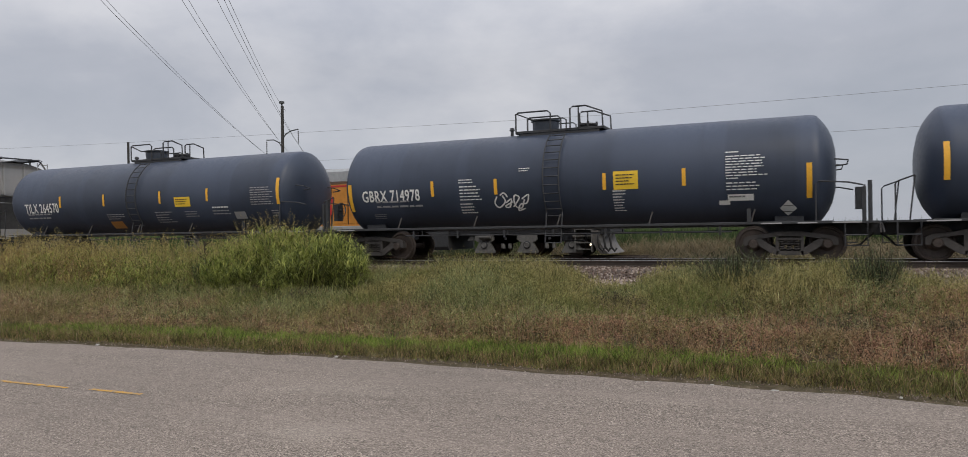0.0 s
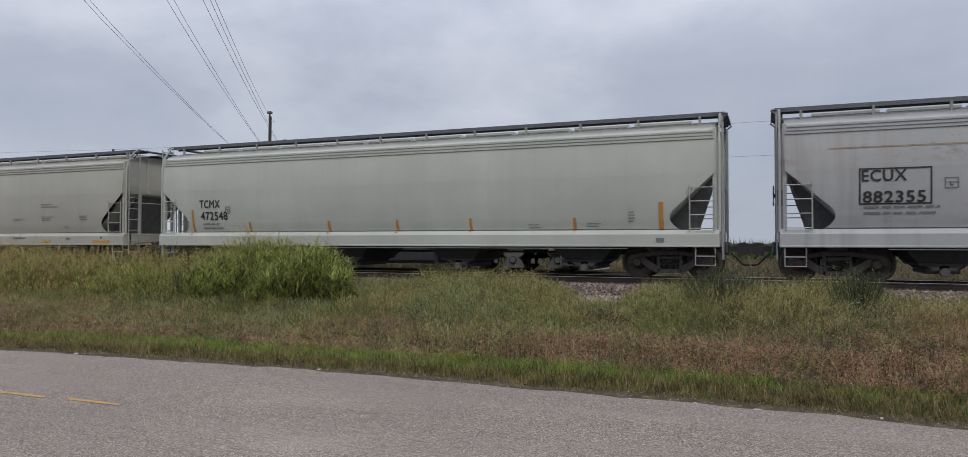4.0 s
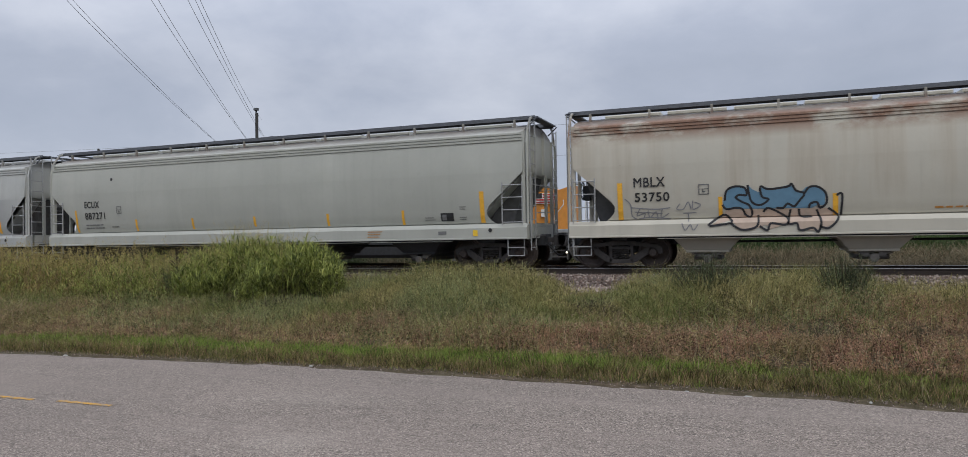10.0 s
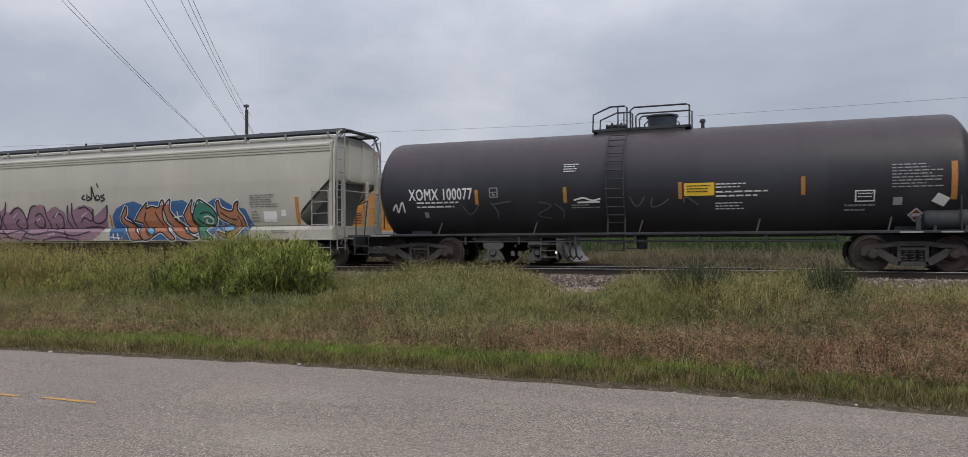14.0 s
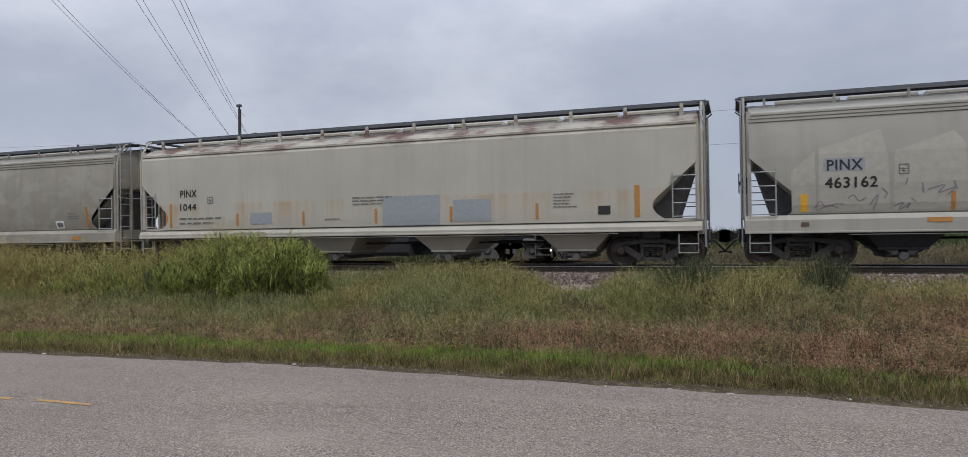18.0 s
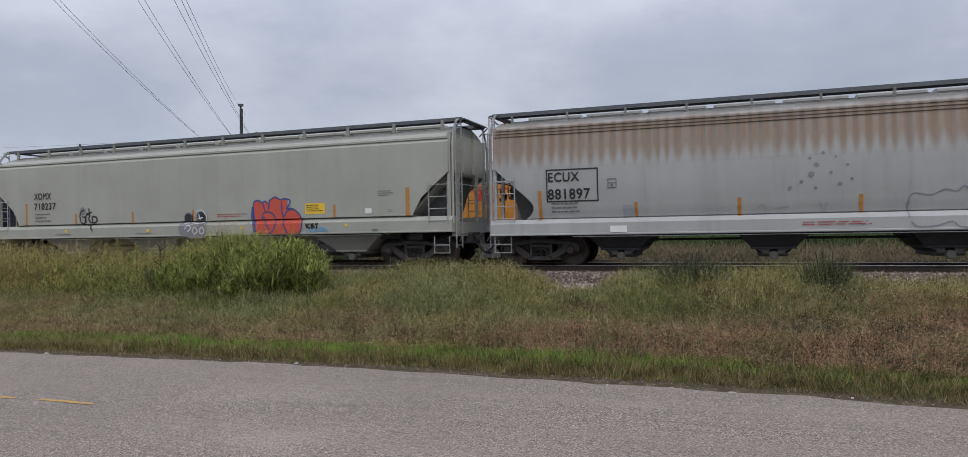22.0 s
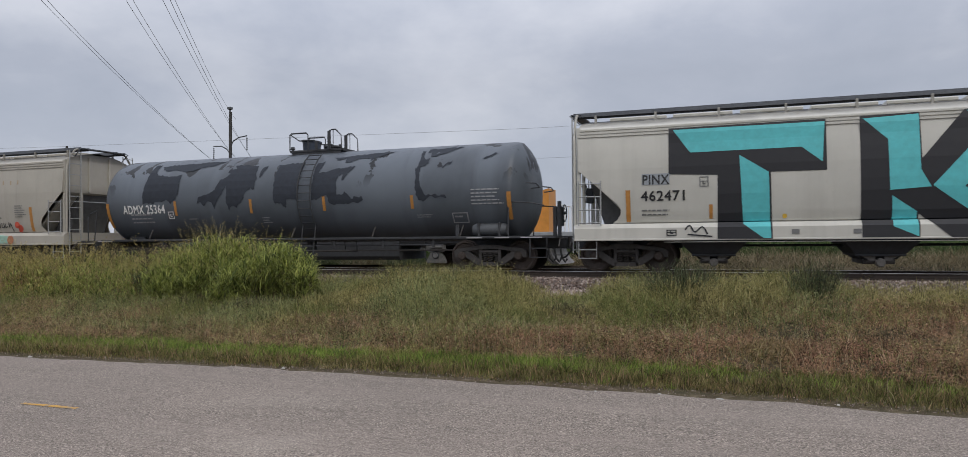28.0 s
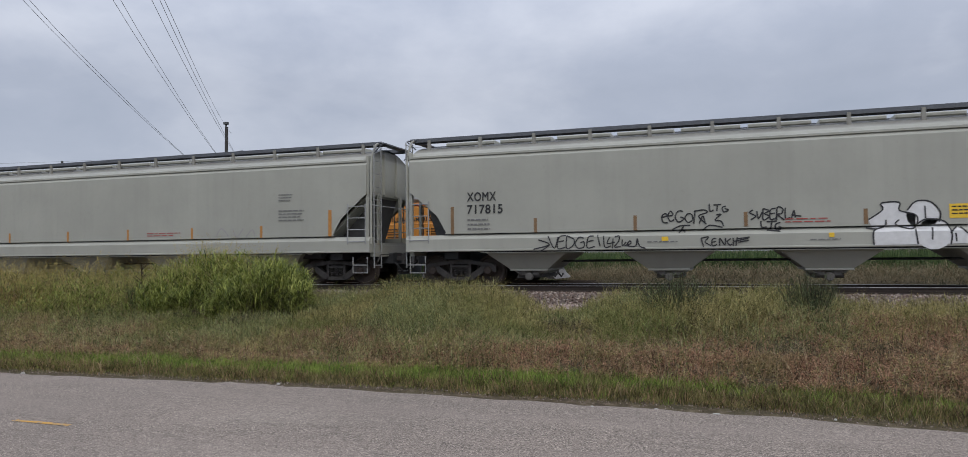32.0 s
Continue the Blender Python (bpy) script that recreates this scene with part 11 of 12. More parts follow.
panel(22, 6.94, 1.69, 7.16, 1.82, M_WHITEP, "plate", 1)
small_print(22, 7.52, 1.67, 7.69, 1.78, 2, M_GREYP)
small_print(22, 0.89, 1.63, 2.34, 1.78, 2, M_REDP)
small_print(22, -2.56, 1.17, -1.59, 1.25, 1, M_GREYP)
small_print(22, 1.46, 1.18, 2.46, 1.25, 1, M_GREYP)
small_print(22, 5.65, 1.20, 6.42, 1.26, 1, M_GREYP)
panel(22, -2.18, 1.26, -2.01, 1.37, M_SIGN, "plate", 1)
panel(22, 1.89, 1.29, 2.01, 1.40, M_SIGN, "plate", 1)
panel(22, 5.94, 1.30, 6.03, 1.40, M_SIGN, "plate", 1)
spray_lines(22, [[(-5.74, 1.07), (-5.27, 1.2), (-5.59, 1.34)], [(-5.53, 1.01), (-5.27, 1.18)], [(-5.31, 1.44), (-5.13, 1.09), (-5.02, 1.41)], [(-4.79, 1.45), (-4.99, 1.4), (-5.03, 1.09), (-4.81, 1.12)], [(-5.01, 1.27), (-4.85, 1.3)], [(-4.77, 1.44), (-4.78, 1.09), (-4.6, 1.16), (-4.56, 1.33), (-4.77, 1.44)], [(-4.29, 1.36), (-4.42, 1.39), (-4.53, 1.22), (-4.46, 1.09), (-4.29, 1.12), (-4.29, 1.26), (-4.39, 1.24)], [(-4.01, 1.42), (-4.16, 1.39), (-4.2, 1.1), (-3.98, 1.13)], [(-4.17, 1.27), (-4.01, 1.3)], [(-3.91, 1.45), (-3.84, 1.13)], [(-3.74, 1.42), (-3.71, 1.11), (-3.54, 1.14)], [(-3.57, 1.38), (-3.64, 1.21), (-3.43, 1.24)], [(-3.48, 1.34), (-3.5, 1.07)], [(-3.43, 1.38), (-3.31, 1.41), (-3.33, 1.26), (-3.45, 1.11), (-3.27, 1.12)], [(-3.23, 1.31), (-3.23, 1.14), (-3.13, 1.24)], [(-3.17, 1.14), (-3.0, 1.2), (-3.03, 1.27), (-3.1, 1.15), (-2.87, 1.13), (-2.83, 1.33), (-2.77, 1.13), (-2.61, 1.06)]], 0.034, S_BLACK, 2)
spray_lines(22, [[(-1.17, 1.31), (-1.11, 1.08)], [(-1.17, 1.31), (-0.98, 1.34), (-1.07, 1.21), (-0.92, 1.11)], [(-0.79, 1.3), (-0.89, 1.27), (-0.89, 1.11), (-0.77, 1.14)], [(-0.89, 1.2), (-0.8, 1.22)], [(-0.71, 1.1), (-0.7, 1.3), (-0.58, 1.12), (-0.56, 1.31)], [(-0.43, 1.29), (-0.52, 1.21), (-0.46, 1.12), (-0.4, 1.15)], [(-0.37, 1.31), (-0.37, 1.1)], [(-0.27, 1.32), (-0.31, 1.1)], [(-0.37, 1.21), (-0.0, 1.29)], [(-0.28, 1.28), (0.03, 1.32)], [(-0.25, 1.19), (0.01, 1.24)]], 0.034, S_BLACK, 2)
spray_lines(22, [[(-2.17, 1.89), (-2.04, 1.92), (-2.07, 1.99), (-2.17, 1.92), (-2.14, 1.76), (-2.01, 1.74)], [(-2.0, 1.92), (-1.88, 1.95), (-1.94, 2.05), (-2.01, 1.92), (-1.95, 1.78), (-1.85, 1.82)], [(-1.62, 2.04), (-1.75, 2.04), (-1.82, 1.88), (-1.73, 1.75), (-1.6, 1.84), (-1.69, 1.89)], [(-1.5, 1.97), (-1.57, 1.86), (-1.5, 1.74), (-1.38, 1.8), (-1.4, 1.95), (-1.5, 1.97)], [(-1.35, 1.7), (-1.31, 2.03)], [(-1.34, 2.03), (-1.09, 2.06), (-1.0, 1.99), (-1.22, 1.9), (-1.03, 1.68)], [(-1.21, 1.7), (-1.12, 1.9), (-1.06, 1.73)], [(-0.95, 2.22), (-0.93, 2.02), (-0.84, 2.05)], [(-0.84, 2.18), (-0.65, 2.19)], [(-0.74, 2.18), (-0.76, 2.02)], [(-0.53, 2.14), (-0.62, 2.11), (-0.59, 1.99), (-0.47, 2.04), (-0.56, 2.08)], [(-0.78, 1.92), (-0.66, 1.93), (-0.81, 1.79), (-0.66, 1.75), (-0.6, 1.62)], [(-1.13, 1.52), (-0.94, 1.65), (-0.63, 1.59)], [(-1.92, 1.54), (-1.7, 1.65), (-1.44, 1.66)], [(-1.6, 1.64), (-1.73, 1.46)], [(-1.67, 1.58), (-1.57, 1.48)]], 0.034, S_BLACK, 2)
spray_lines(22, [[(0.13, 2.02), (0.04, 1.96), (0.19, 1.86), (0.07, 1.77)], [(0.22, 1.99), (0.25, 1.79), (0.34, 1.95)], [(0.37, 2.05), (0.37, 1.76), (0.52, 1.85), (0.4, 1.92), (0.52, 1.99), (0.37, 2.05)], [(0.67, 2.05), (0.55, 2.01), (0.54, 1.77), (0.68, 1.8)], [(0.55, 1.91), (0.65, 1.93)], [(0.69, 1.75), (0.71, 2.07), (0.84, 2.03), (0.81, 1.91), (0.71, 1.89), (0.87, 1.75)], [(0.9, 2.06), (0.9, 1.78), (1.01, 1.81)], [(1.04, 1.77), (1.1, 1.99), (1.13, 1.8)], [(1.04, 1.87), (1.27, 1.83)], [(0.31, 1.73), (0.33, 1.57), (0.45, 1.58)], [(0.45, 1.71), (0.69, 1.72)], [(0.57, 1.69), (0.54, 1.53)], [(0.78, 1.69), (0.66, 1.63), (0.68, 1.5), (0.8, 1.53), (0.74, 1.59)], [(0.45, 1.5), (0.77, 1.46)]], 0.034, S_BLACK, 2)
shape(22, [(2.78, 1.70), (3.10, 1.94), (3.07, 2.10), (3.46, 2.11), (3.46, 1.91), (3.80, 1.80), (3.79, 1.48), (3.83, 1.08), (2.89, 1.08), (2.89, 1.42)], S_WHITE, 1, "graffiti")
dots(22, [(3.95, 1.79, 0.35), (4.17, 1.33, 0.38)], S_WHITE, 1)
shape(22, [(3.79, 1.36), (4.51, 1.34), (4.66, 1.50), (4.86, 1.33), (4.92, 1.10), (3.79, 1.07)], S_WHITE, 1, "graffiti")
spray_lines(22, [[(2.78, 1.70), (3.10, 1.94), (3.07, 2.10), (3.46, 2.11), (3.46, 1.91), (3.80, 1.80), (3.83, 1.60), (3.71, 1.46), (3.37, 1.57), (3.45, 1.69)], [(2.89, 1.08), (2.89, 1.42), (3.13, 1.53), (3.16, 1.69)], [(2.73, 1.50), (2.93, 1.47)], [(3.83, 1.08), (3.79, 1.44)], [(3.63, 1.91), (3.81, 2.12), (4.11, 2.11), (4.32, 1.86), (4.29, 1.62)], [(3.81, 1.56), (4.03, 1.69), (4.41, 1.62), (4.54, 1.34), (4.51, 1.07)], [(4.00, 2.01), (4.01, 1.71)], [(4.15, 1.49), (4.13, 1.19)], [(4.51, 1.34), (4.69, 1.51), (4.86, 1.33)], [(4.62, 1.34), (4.63, 1.14)]], 0.034, S_BLACK, 3)
spray_lines(22, [[(4.95, 1.14), (5.07, 1.31), (5.14, 1.17), (4.98, 1.16)], [(5.20, 1.31), (5.18, 1.14), (5.32, 1.21), (5.21, 1.25)], [(5.36, 1.25), (5.37, 1.14), (5.50, 1.18), (5.45, 1.28), (5.36, 1.23)], [(5.54, 1.17), (5.75, 1.15)]], 0.034, S_BLACK, 3)
spray_lines(22, [[(6.03, 2.04), (6.09, 2.23), (6.13, 2.08), (6.27, 1.96)], [(6.06, 1.85), (6.00, 1.70), (6.16, 1.68), (6.13, 1.86)], [(6.20, 1.92), (6.23, 1.65), (6.34, 1.73), (6.31, 1.92)], [(6.02, 1.62), (6.44, 1.69), (6.68, 1.49)], [(6.37, 1.84), (6.44, 1.57), (6.72, 1.60)], [(6.12, 1.50), (6.51, 1.42), (6.63, 1.26)], [(5.98, 1.79), (6.37, 1.80)]], 0.034, S_BLACK, 2)
# last hopper
reflectors(23, [(-5.52, 1.51, 1.91, 0.09), (-2.61, 1.52, 1.92, 0.09), (0.19, 1.54, 1.93, 0.09), (2.97, 1.54, 1.94, 0.09), (5.76, 1.54, 1.94, 0.09), (8.33, 1.53, 2.39, 0.12)], M_ORANGE)
small_print(23, 6.43, 2.67, 7.04, 2.95, 3, M_GREYP)
small_print(23, 6.43, 2.02, 7.54, 2.43, 4, M_GREYP)
small_print(23, 1.06, 1.63, 2.65, 1.79, 2, M_REDP)
spray_lines(23, [[(3.98, 1.63), (4.19, 1.89), (4.48, 1.62)], [(4.64, 1.88), (4.80, 1.59), (5.06, 1.87)], [(5.17, 1.59), (5.42, 1.83), (5.53, 1.58)]], 0.04, S_HAZE, 2)


# ---------- the locomotive waiting on the siding ----------
def make_loco():
    yel = plain("locomotive_yellow", (0.54, 0.225, 0.038), 0.45, 0.0, 5, 0.14)
    grey = plain("locomotive_grey", (0.33, 0.34, 0.35), 0.5, 0.0, 5, 0.15)
    red = plain("locomotive_red", (0.45, 0.03, 0.03), 0.5, 0.0, 8, 0.15)
    truck = plain("silver_grey_truck", (0.145, 0.143, 0.140), 0.7, 0.1, 8, 0.35)
    glass = Mat("dark_cab_glass", rough=0.08, spec=0.6).colour((0.02, 0.025, 0.03)).m
    lamp = Mat("small_step_lamp", rough=0.4)
    lamp.b.inputs["Emission Color"].default_value = (1.0, 0.85, 0.6, 1)
    lamp.b.inputs["Emission Strength"].default_value = 2.0
    loco = thing("diesel_locomotive", None, None, "yellow and grey diesel locomotive standing on the siding", "locomotive")
    loco.matrix_basis = pose(0, SIDING_Y, RAIL_TOP - 0.2)
    # lengths along the track; the nose points to the right
    x_nose, x_cab1, x_cab0, x_rear = -6.86, -8.33, -10.9, -27.2
    deck = 1.42
    g = Geo().bevel_box(x_rear - 0.9, x_nose + 0.75, -1.50, 1.50, deck - 0.16, deck, 0.02)
    part("deck", g, grey, loco)
    g = Geo().bevel_box(x_rear - 0.7, x_nose + 0.65, -1.30, 1.30, 0.90, deck - 0.16, 0.02)
    part("underframe", g, M_UNDER, loco)
    # long hood with doors
    hood = Geo()
    sec = [(-0.98, deck), (-0.98, 3.36), (0.98, 3.36), (0.98, deck)]
    hood.loft([[(x, y, z) for y, z in sec[::-1]] for x in (x_rear, x_cab0)], True, True)
    part("long_hood", hood, yel, loco)
    top = Geo().bevel_box(x_rear + 0.1, x_cab0 - 0.02, -0.97, 0.97, 3.364, 4.10, 0.14)
    for i in range(5):
        top.lathe([(4.08, 0.62), (4.18, 0.62), (4.20, 0.0)], 16, "z", (x_rear + 2.0 + i * 2.3, 0, 0))
    part("hood_roof", top, grey, loco)
    for i in range(18):
        x = x_rear + 0.45 + i * 0.92
        d = part("hood_door", Geo().bevel_box(x, x + 0.84, -1.005, -0.97, deck + 0.12, 3.16, 0.008), yel, loco)
        part("latch", Geo().box(x + 0.72, x + 0.78, -1.03, -1.0, 2.1, 2.3), grey, d)
    part("red_line", Geo().box(x_rear, x_cab0, -0.992, -0.975, 3.24, 3.32), red, loco)
    # cab
    cab = Geo()
    sec = [(-1.50, deck), (-1.50, 3.72), (-1.30, 4.05), (-0.8, 4.16), (0.8, 4.16), (1.30, 4.05), (1.50, 3.72), (1.50, deck)]
    cab.loft([[(x_cab0, y, z) for y, z in sec[::-1]], [(x_cab1, y, z) for y, z in sec[::-1]]], True, True)
    part("cab", cab, yel, loco)
    roof = Geo()
    sec = [(-1.53, 3.70), (-1.53, 3.74), (-1.32, 4.08), (-0.8, 4.20), (0.8, 4.20), (1.32, 4.08), (1.53, 3.74), (1.53, 3.70)]
    roof.loft([[(x, y, z) for y, z in sec[::-1]] for x in (x_cab0 - 0.12, x_cab1 + 0.18)], True, True)
    part("cab_roof", roof, grey, loco)
    part("cab_grey_band", Geo().box(x_cab0 - 0.01, x_cab1 + 0.01, -1.512, -1.49, 3.17, 3.72), grey, loco)
    for x0, x1 in ((-10.5, -9.98), (-9.92, -9.42), (-9.30, -8.82)):
        w = part("cab_window", Geo().box(x0, x1, -1.52, -1.50, 3.19, 3.68), M_GALV, loco)
        part("pane", Geo().box(x0 + 0.04, x1 - 0.04, -1.526, -1.515, 3.23, 3.64), glass, w)
    board = part("number_board", Geo().bevel_box(x_cab1 - 0.02, x_cab1 + 0.22, -0.95, 0.95, 3.84, 4.08, 0.02), M_BLACKP, loco)
    me = letters("9635", 0.17, 0.006)
    num = part("number", me, M_WHITEP, board)
    num.matrix_basis = pose(x_cab1 - 0.19, -1.325, 3.89, 90, 0, 4)
    part("sign_plate", Geo().box(x_cab1 - 0.22, x_cab1 + 0.24, -1.31, -1.28, 3.83, 4.08), M_BLACKP, board)
    gap = plain("dark_panel_gap", (0.05, 0.025, 0.012), 0.8, 0.0, 8, 0.3)
    for i in range(19):
        x = x_rear + 0.41 + i * 0.92
        part("door_gap", Geo().box(x - 0.03, x + 0.03, -0.987, -0.975, deck + 0.08, 3.2), gap, loco)
    for i in range(18):
        x = x_rear + 0.45 + i * 0.92
        for j in range(5 if i % 3 else 0):
            part("louvre", Geo().box(x + 0.12, x + 0.66, -1.02, -1.004, deck + 0.35 + 0.11 * j, deck + 0.39 + 0.11 * j), gap, loco)
    for x0, x1, z0, z1 in ((-10.75, -10.05, deck + 0.1, 2.42), (-9.98, -9.30, deck + 0.1, 2.42), (-9.22, -8.45, deck + 0.1, 2.95)):
        part("cab_panel_gap", Geo().box(x0, x1, -1.506, -1.500, z0, z1), gap, loco)
        part("cab_panel", Geo().bevel_box(x0 + 0.025, x1 - 0.025, -1.516, -1.503, z0 + 0.025, z1 - 0.025, 0.004), yel, loco)
    for x in (-10.92, -9.26, x_cab1 - 0.04):
        part("cab_handrail", Geo().tube([(x, -1.56, deck + 0.1), (x, -1.56, deck + 1.15)], 0.02, 6), yel, loco)
    part("data_plate", Geo().box(x_cab1 + 0.34, x_cab1 + 0.56, -1.398, -1.36, 1.92, 2.22), M_WHITEP, loco)
    part("sun_visor", Geo().prism([(-10.3, 3.70), (-8.9, 3.78), (-8.9, 3.74), (-10.3, 3.66)], -1.75, -1.51), grey, loco)
    # short nose, sloping windshield
    nose = Geo()
    nose.loft([[(x_cab1, s * 1.40, deck), (x_cab1, s * 1.40, 3.30), (x_nose - 0.52, s * 1.10, 2.98), (x_nose, s * 0.62, 3.20), (x_nose, s * 0.62, deck), (x_nose - 0.52, s * 1.10, deck)] for s in (-1, 1)], True, True)
    part("nose", nose, yel, loco)
    shield = Geo()
    shield.loft([[(x_cab1 - 0.02, s * 1.28, 3.20), (x_cab1 + 0.36, s * 1.2, 3.20), (x_cab1 + 0.06, s * 1.2, 3.84), (x_cab1 - 0.02, s * 1.28, 3.84)] for s in (-1, 1)], True, True)
    part("windshield", shield, glass, loco)
    part("windshield_frame", Geo().tube([(x_cab1 + 0.38, -1.22, 3.22), (x_cab1 + 0.08, -1.22, 3.86)], 0.05, 6), grey, loco)
    flag = part("flag_panel", Geo().box(-0.42, 0.42, -0.02, 0.0, -0.21, 0.21), M_WHITEP, loco, "striped red, white and blue emblem")
    flag.matrix_basis = pose(-7.88, -1.325, 2.66, 0, 0, 12)
    for i in range(4):
        part("stripe", Geo().box(-0.42 if i < 2 else -0.06, 0.42, -0.028, -0.021, -0.19 + 0.105 * i, -0.135 + 0.105 * i), red, flag)
    part("canton", Geo().box(-0.42, -0.08, -0.029, -0.021, 0.0, 0.21), M_BLACKP, flag)
    # cab number and the words on the hood
    n = part("cab_number", letters("9635", 0.78, 0.02, 0.92), red, loco)
    n.matrix_basis = pose(-10.22, -1.516, 2.46, 90)
    for body, x in (("BUILDING AMERICA", -13.85),):
        w = part("hood_words", letters(body, 0.225, 0.005, 1.18), M_BLACKP, loco)
        w.matrix_basis = pose(x, -1.022, 2.57, 90)
    shield_me = flat([(0, 0), (0.4, -0.35), (0.8, 0), (0.8, 0.75), (0, 0.75)])
    e = part("emblem", shield_me, red, loco, "red shield-shaped emblem")
    e.matrix_basis = pose(-20.1, -1.024, 2.05, 90)
    # handrails and stanchions
    hr = Geo()
    for i in range(15):
        x = x_rear - 0.6 + i * 1.25
        if x < x_cab0:
            hr.tube([(x, -1.46, deck), (x, -1.46, deck + 1.0)], 0.022, 5)
    hr.tube([(x_rear - 0.6, -1.46, deck + 1.0), (x_cab0 - 0.1, -1.46, deck + 1.0)], 0.022, 5)
    part("side_handrail", hr, yel, loco)
    fr = Geo()
    for y in (-1.40, -0.7, 0.0, 0.7, 1.40):
        fr.tube([(x_nose + 0.68, y, deck), (x_nose + 0.68, y, deck + 1.05)], 0.025, 5)
    fr.tube([(x_nose + 0.68, -1.40, deck + 1.05), (x_nose + 0.68, 1.40, deck + 1.05)], 0.025, 5)
    fr.tube([(x_nose - 0.55, -1.45, deck), (x_nose - 0.55, -1.45, deck + 0.55), (x_nose - 0.2, -1.45, deck + 0.95), (x_nose - 0.2, -1.45, deck + 1.15)], 0.025, 5)
    part("front_handrail", fr, M_WHITEP, loco)
    # steps, pilot and its lamp
    for x0 in (x_nose - 0.70, x_rear - 0.85):
        for z in (0.30, 0.56, 0.82, 1.08):
            part("step", Geo().box(x0, x0 + 0.62, -1.50, -1.22, z, z + 0.035), truck, loco)
        for x in (x0 - 0.05, x0 + 0.62):
            part("step_side", Geo().box(x, x + 0.05, -1.50, -1.18, 0.22, deck - 0.16), truck, loco)
    part("step_lamp", Geo().lathe([(-1.52, 0.03), (-1.50, 0.04), (-1.46, 0.04)], 10, "y", (x_nose - 0.09, 0, 0.50)), lamp.m, loco)
    plow = Geo()
    rows = []
    for z, out in ((0.14, 0.62), (0.30, 0.44), (0.55, 0.30), (0.80, 0.22), (1.05, 0.20)):
        rows.append([(x_nose + out - 0.30, -1.46, z), (x_nose + out, -1.46, z), (x_nose + out + 0.22, 0.0, z), (x_nose + out, 1.46, z), (x_nose + out - 0.30, 1.46, z)])
    plow.loft(rows, True, True)
    part("pilot_plow", plow, M_CAP, loco)
    for i in range(3):
        x = x_nose + 0.26 + 0.24 * i
        hose = Geo().tube([(x, -1.50, 1.00), (x - 0.03, -1.62, 0.72), (x + 0.02, -1.62, 0.40), (x + 0.14, -1.58, 0.24), (x + 0.20, -1.54, 0.36)], 0.045, 6)
        part("air_hose", hose, M_HOSE, loco)
    # three-axle trucks: cast frame with arms, pedestals, springs and brake cylinders; the fuel tank between
    for cx in (-9.63, -22.6):
        fr = Geo()
        for k in (-1.9, 0.0, 1.9):
            for d in (-0.95, 0.95):
                if abs(k + d) < 2.0:
                    fr.prism([(cx + k + d - 0.62, 0.66), (cx + k + d + 0.62, 0.66), (cx + k + d + 0.62, 0.86), (cx + k + d + 0.30, 0.90), (cx + k + d - 0.30, 0.90), (cx + k + d - 0.62, 0.86)], -1.34, -1.12)
                    fr.prism([(cx + k + d - 0.62, 0.66), (cx + k + d - 0.30, 0.56), (cx + k + d + 0.30, 0.56), (cx + k + d + 0.62, 0.66)], -1.30, -1.14)
            fr.prism([(cx + k - 0.40, 0.92), (cx + k + 0.40, 0.92), (cx + k + 0.46, 0.74), (cx + k + 0.30, 0.62), (cx + k - 0.30, 0.62), (cx + k - 0.46, 0.74)], -1.36, -1.12)
        fr.prism([(cx - 2.75, 0.70), (cx - 2.6, 0.90), (cx + 2.6, 0.90), (cx + 2.75, 0.70)], -1.18, -1.08)
        tr = part("truck_frame", fr, truck, loco)
        for k in (-1.9, 0.0, 1.9):
            ped = Geo().prism([(cx + k - 0.22, 0.64), (cx + k + 0.22, 0.64), (cx + k + 0.42, 0.26), (cx + k + 0.42, 0.18), (cx + k - 0.42, 0.18), (cx + k - 0.42, 0.26)], -1.38, -1.16)
            part("pedestal", ped, truck, tr)
            ax = Geo().lathe([(-1.44, 0.0), (-1.44, 0.10), (-1.42, 0.15), (-1.36, 0.17)], 16, "y", (cx + k, 0, 0.50))
            part("axle_box", ax, M_UNDER, tr)
            part("axle_ring", Geo().lathe([(-1.45, 0.07), (-1.46, 0.10), (-1.43, 0.12)], 14, "y", (cx + k, 0, 0.50)), truck, tr)
            wh = Geo().lathe([(-0.76, 0.09), (0.76, 0.09)], 10, "y", (cx + k, 0, 0.52))
            for s in (-1, 1):
                wh.lathe([(s * 0.65, 0.55), (s * 0.69, 0.52), (s * 0.79, 0.51), (s * 0.80, 0.40), (s * 0.74, 0.38), (s * 0.76, 0.0)], 28, "y", (cx + k, 0, 0.52))
            part("wheel", wh, M_WHEEL, tr, smooth=40)
        for k in (-0.95, 0.95):
            # dark disc on the frame's face, painted shade of a hole not cut
            part("frame_hole", Geo().lathe([(-1.352, 0.0), (-1.35, 0.055), (-1.34, 0.06)], 12, "y", (cx + k, 0, 0.76)), M_UNDER, tr)
            for d in (-0.15, 0.15):
                part("spring", Geo().lathe([(0.36, 0.09), (0.56, 0.09)], 10, "z", (cx + k + d, -1.24, 0)), truck, tr)
            part("brake_cylinder", Geo().lathe([(cx + k * 1.9 - 0.26, 0.0), (cx + k * 1.9 - 0.24, 0.12), (cx + k * 1.9 + 0.26, 0.12), (cx + k * 1.9 + 0.28, 0.0)], 12, "x", (0, -1.46, 0.86)), truck, tr)
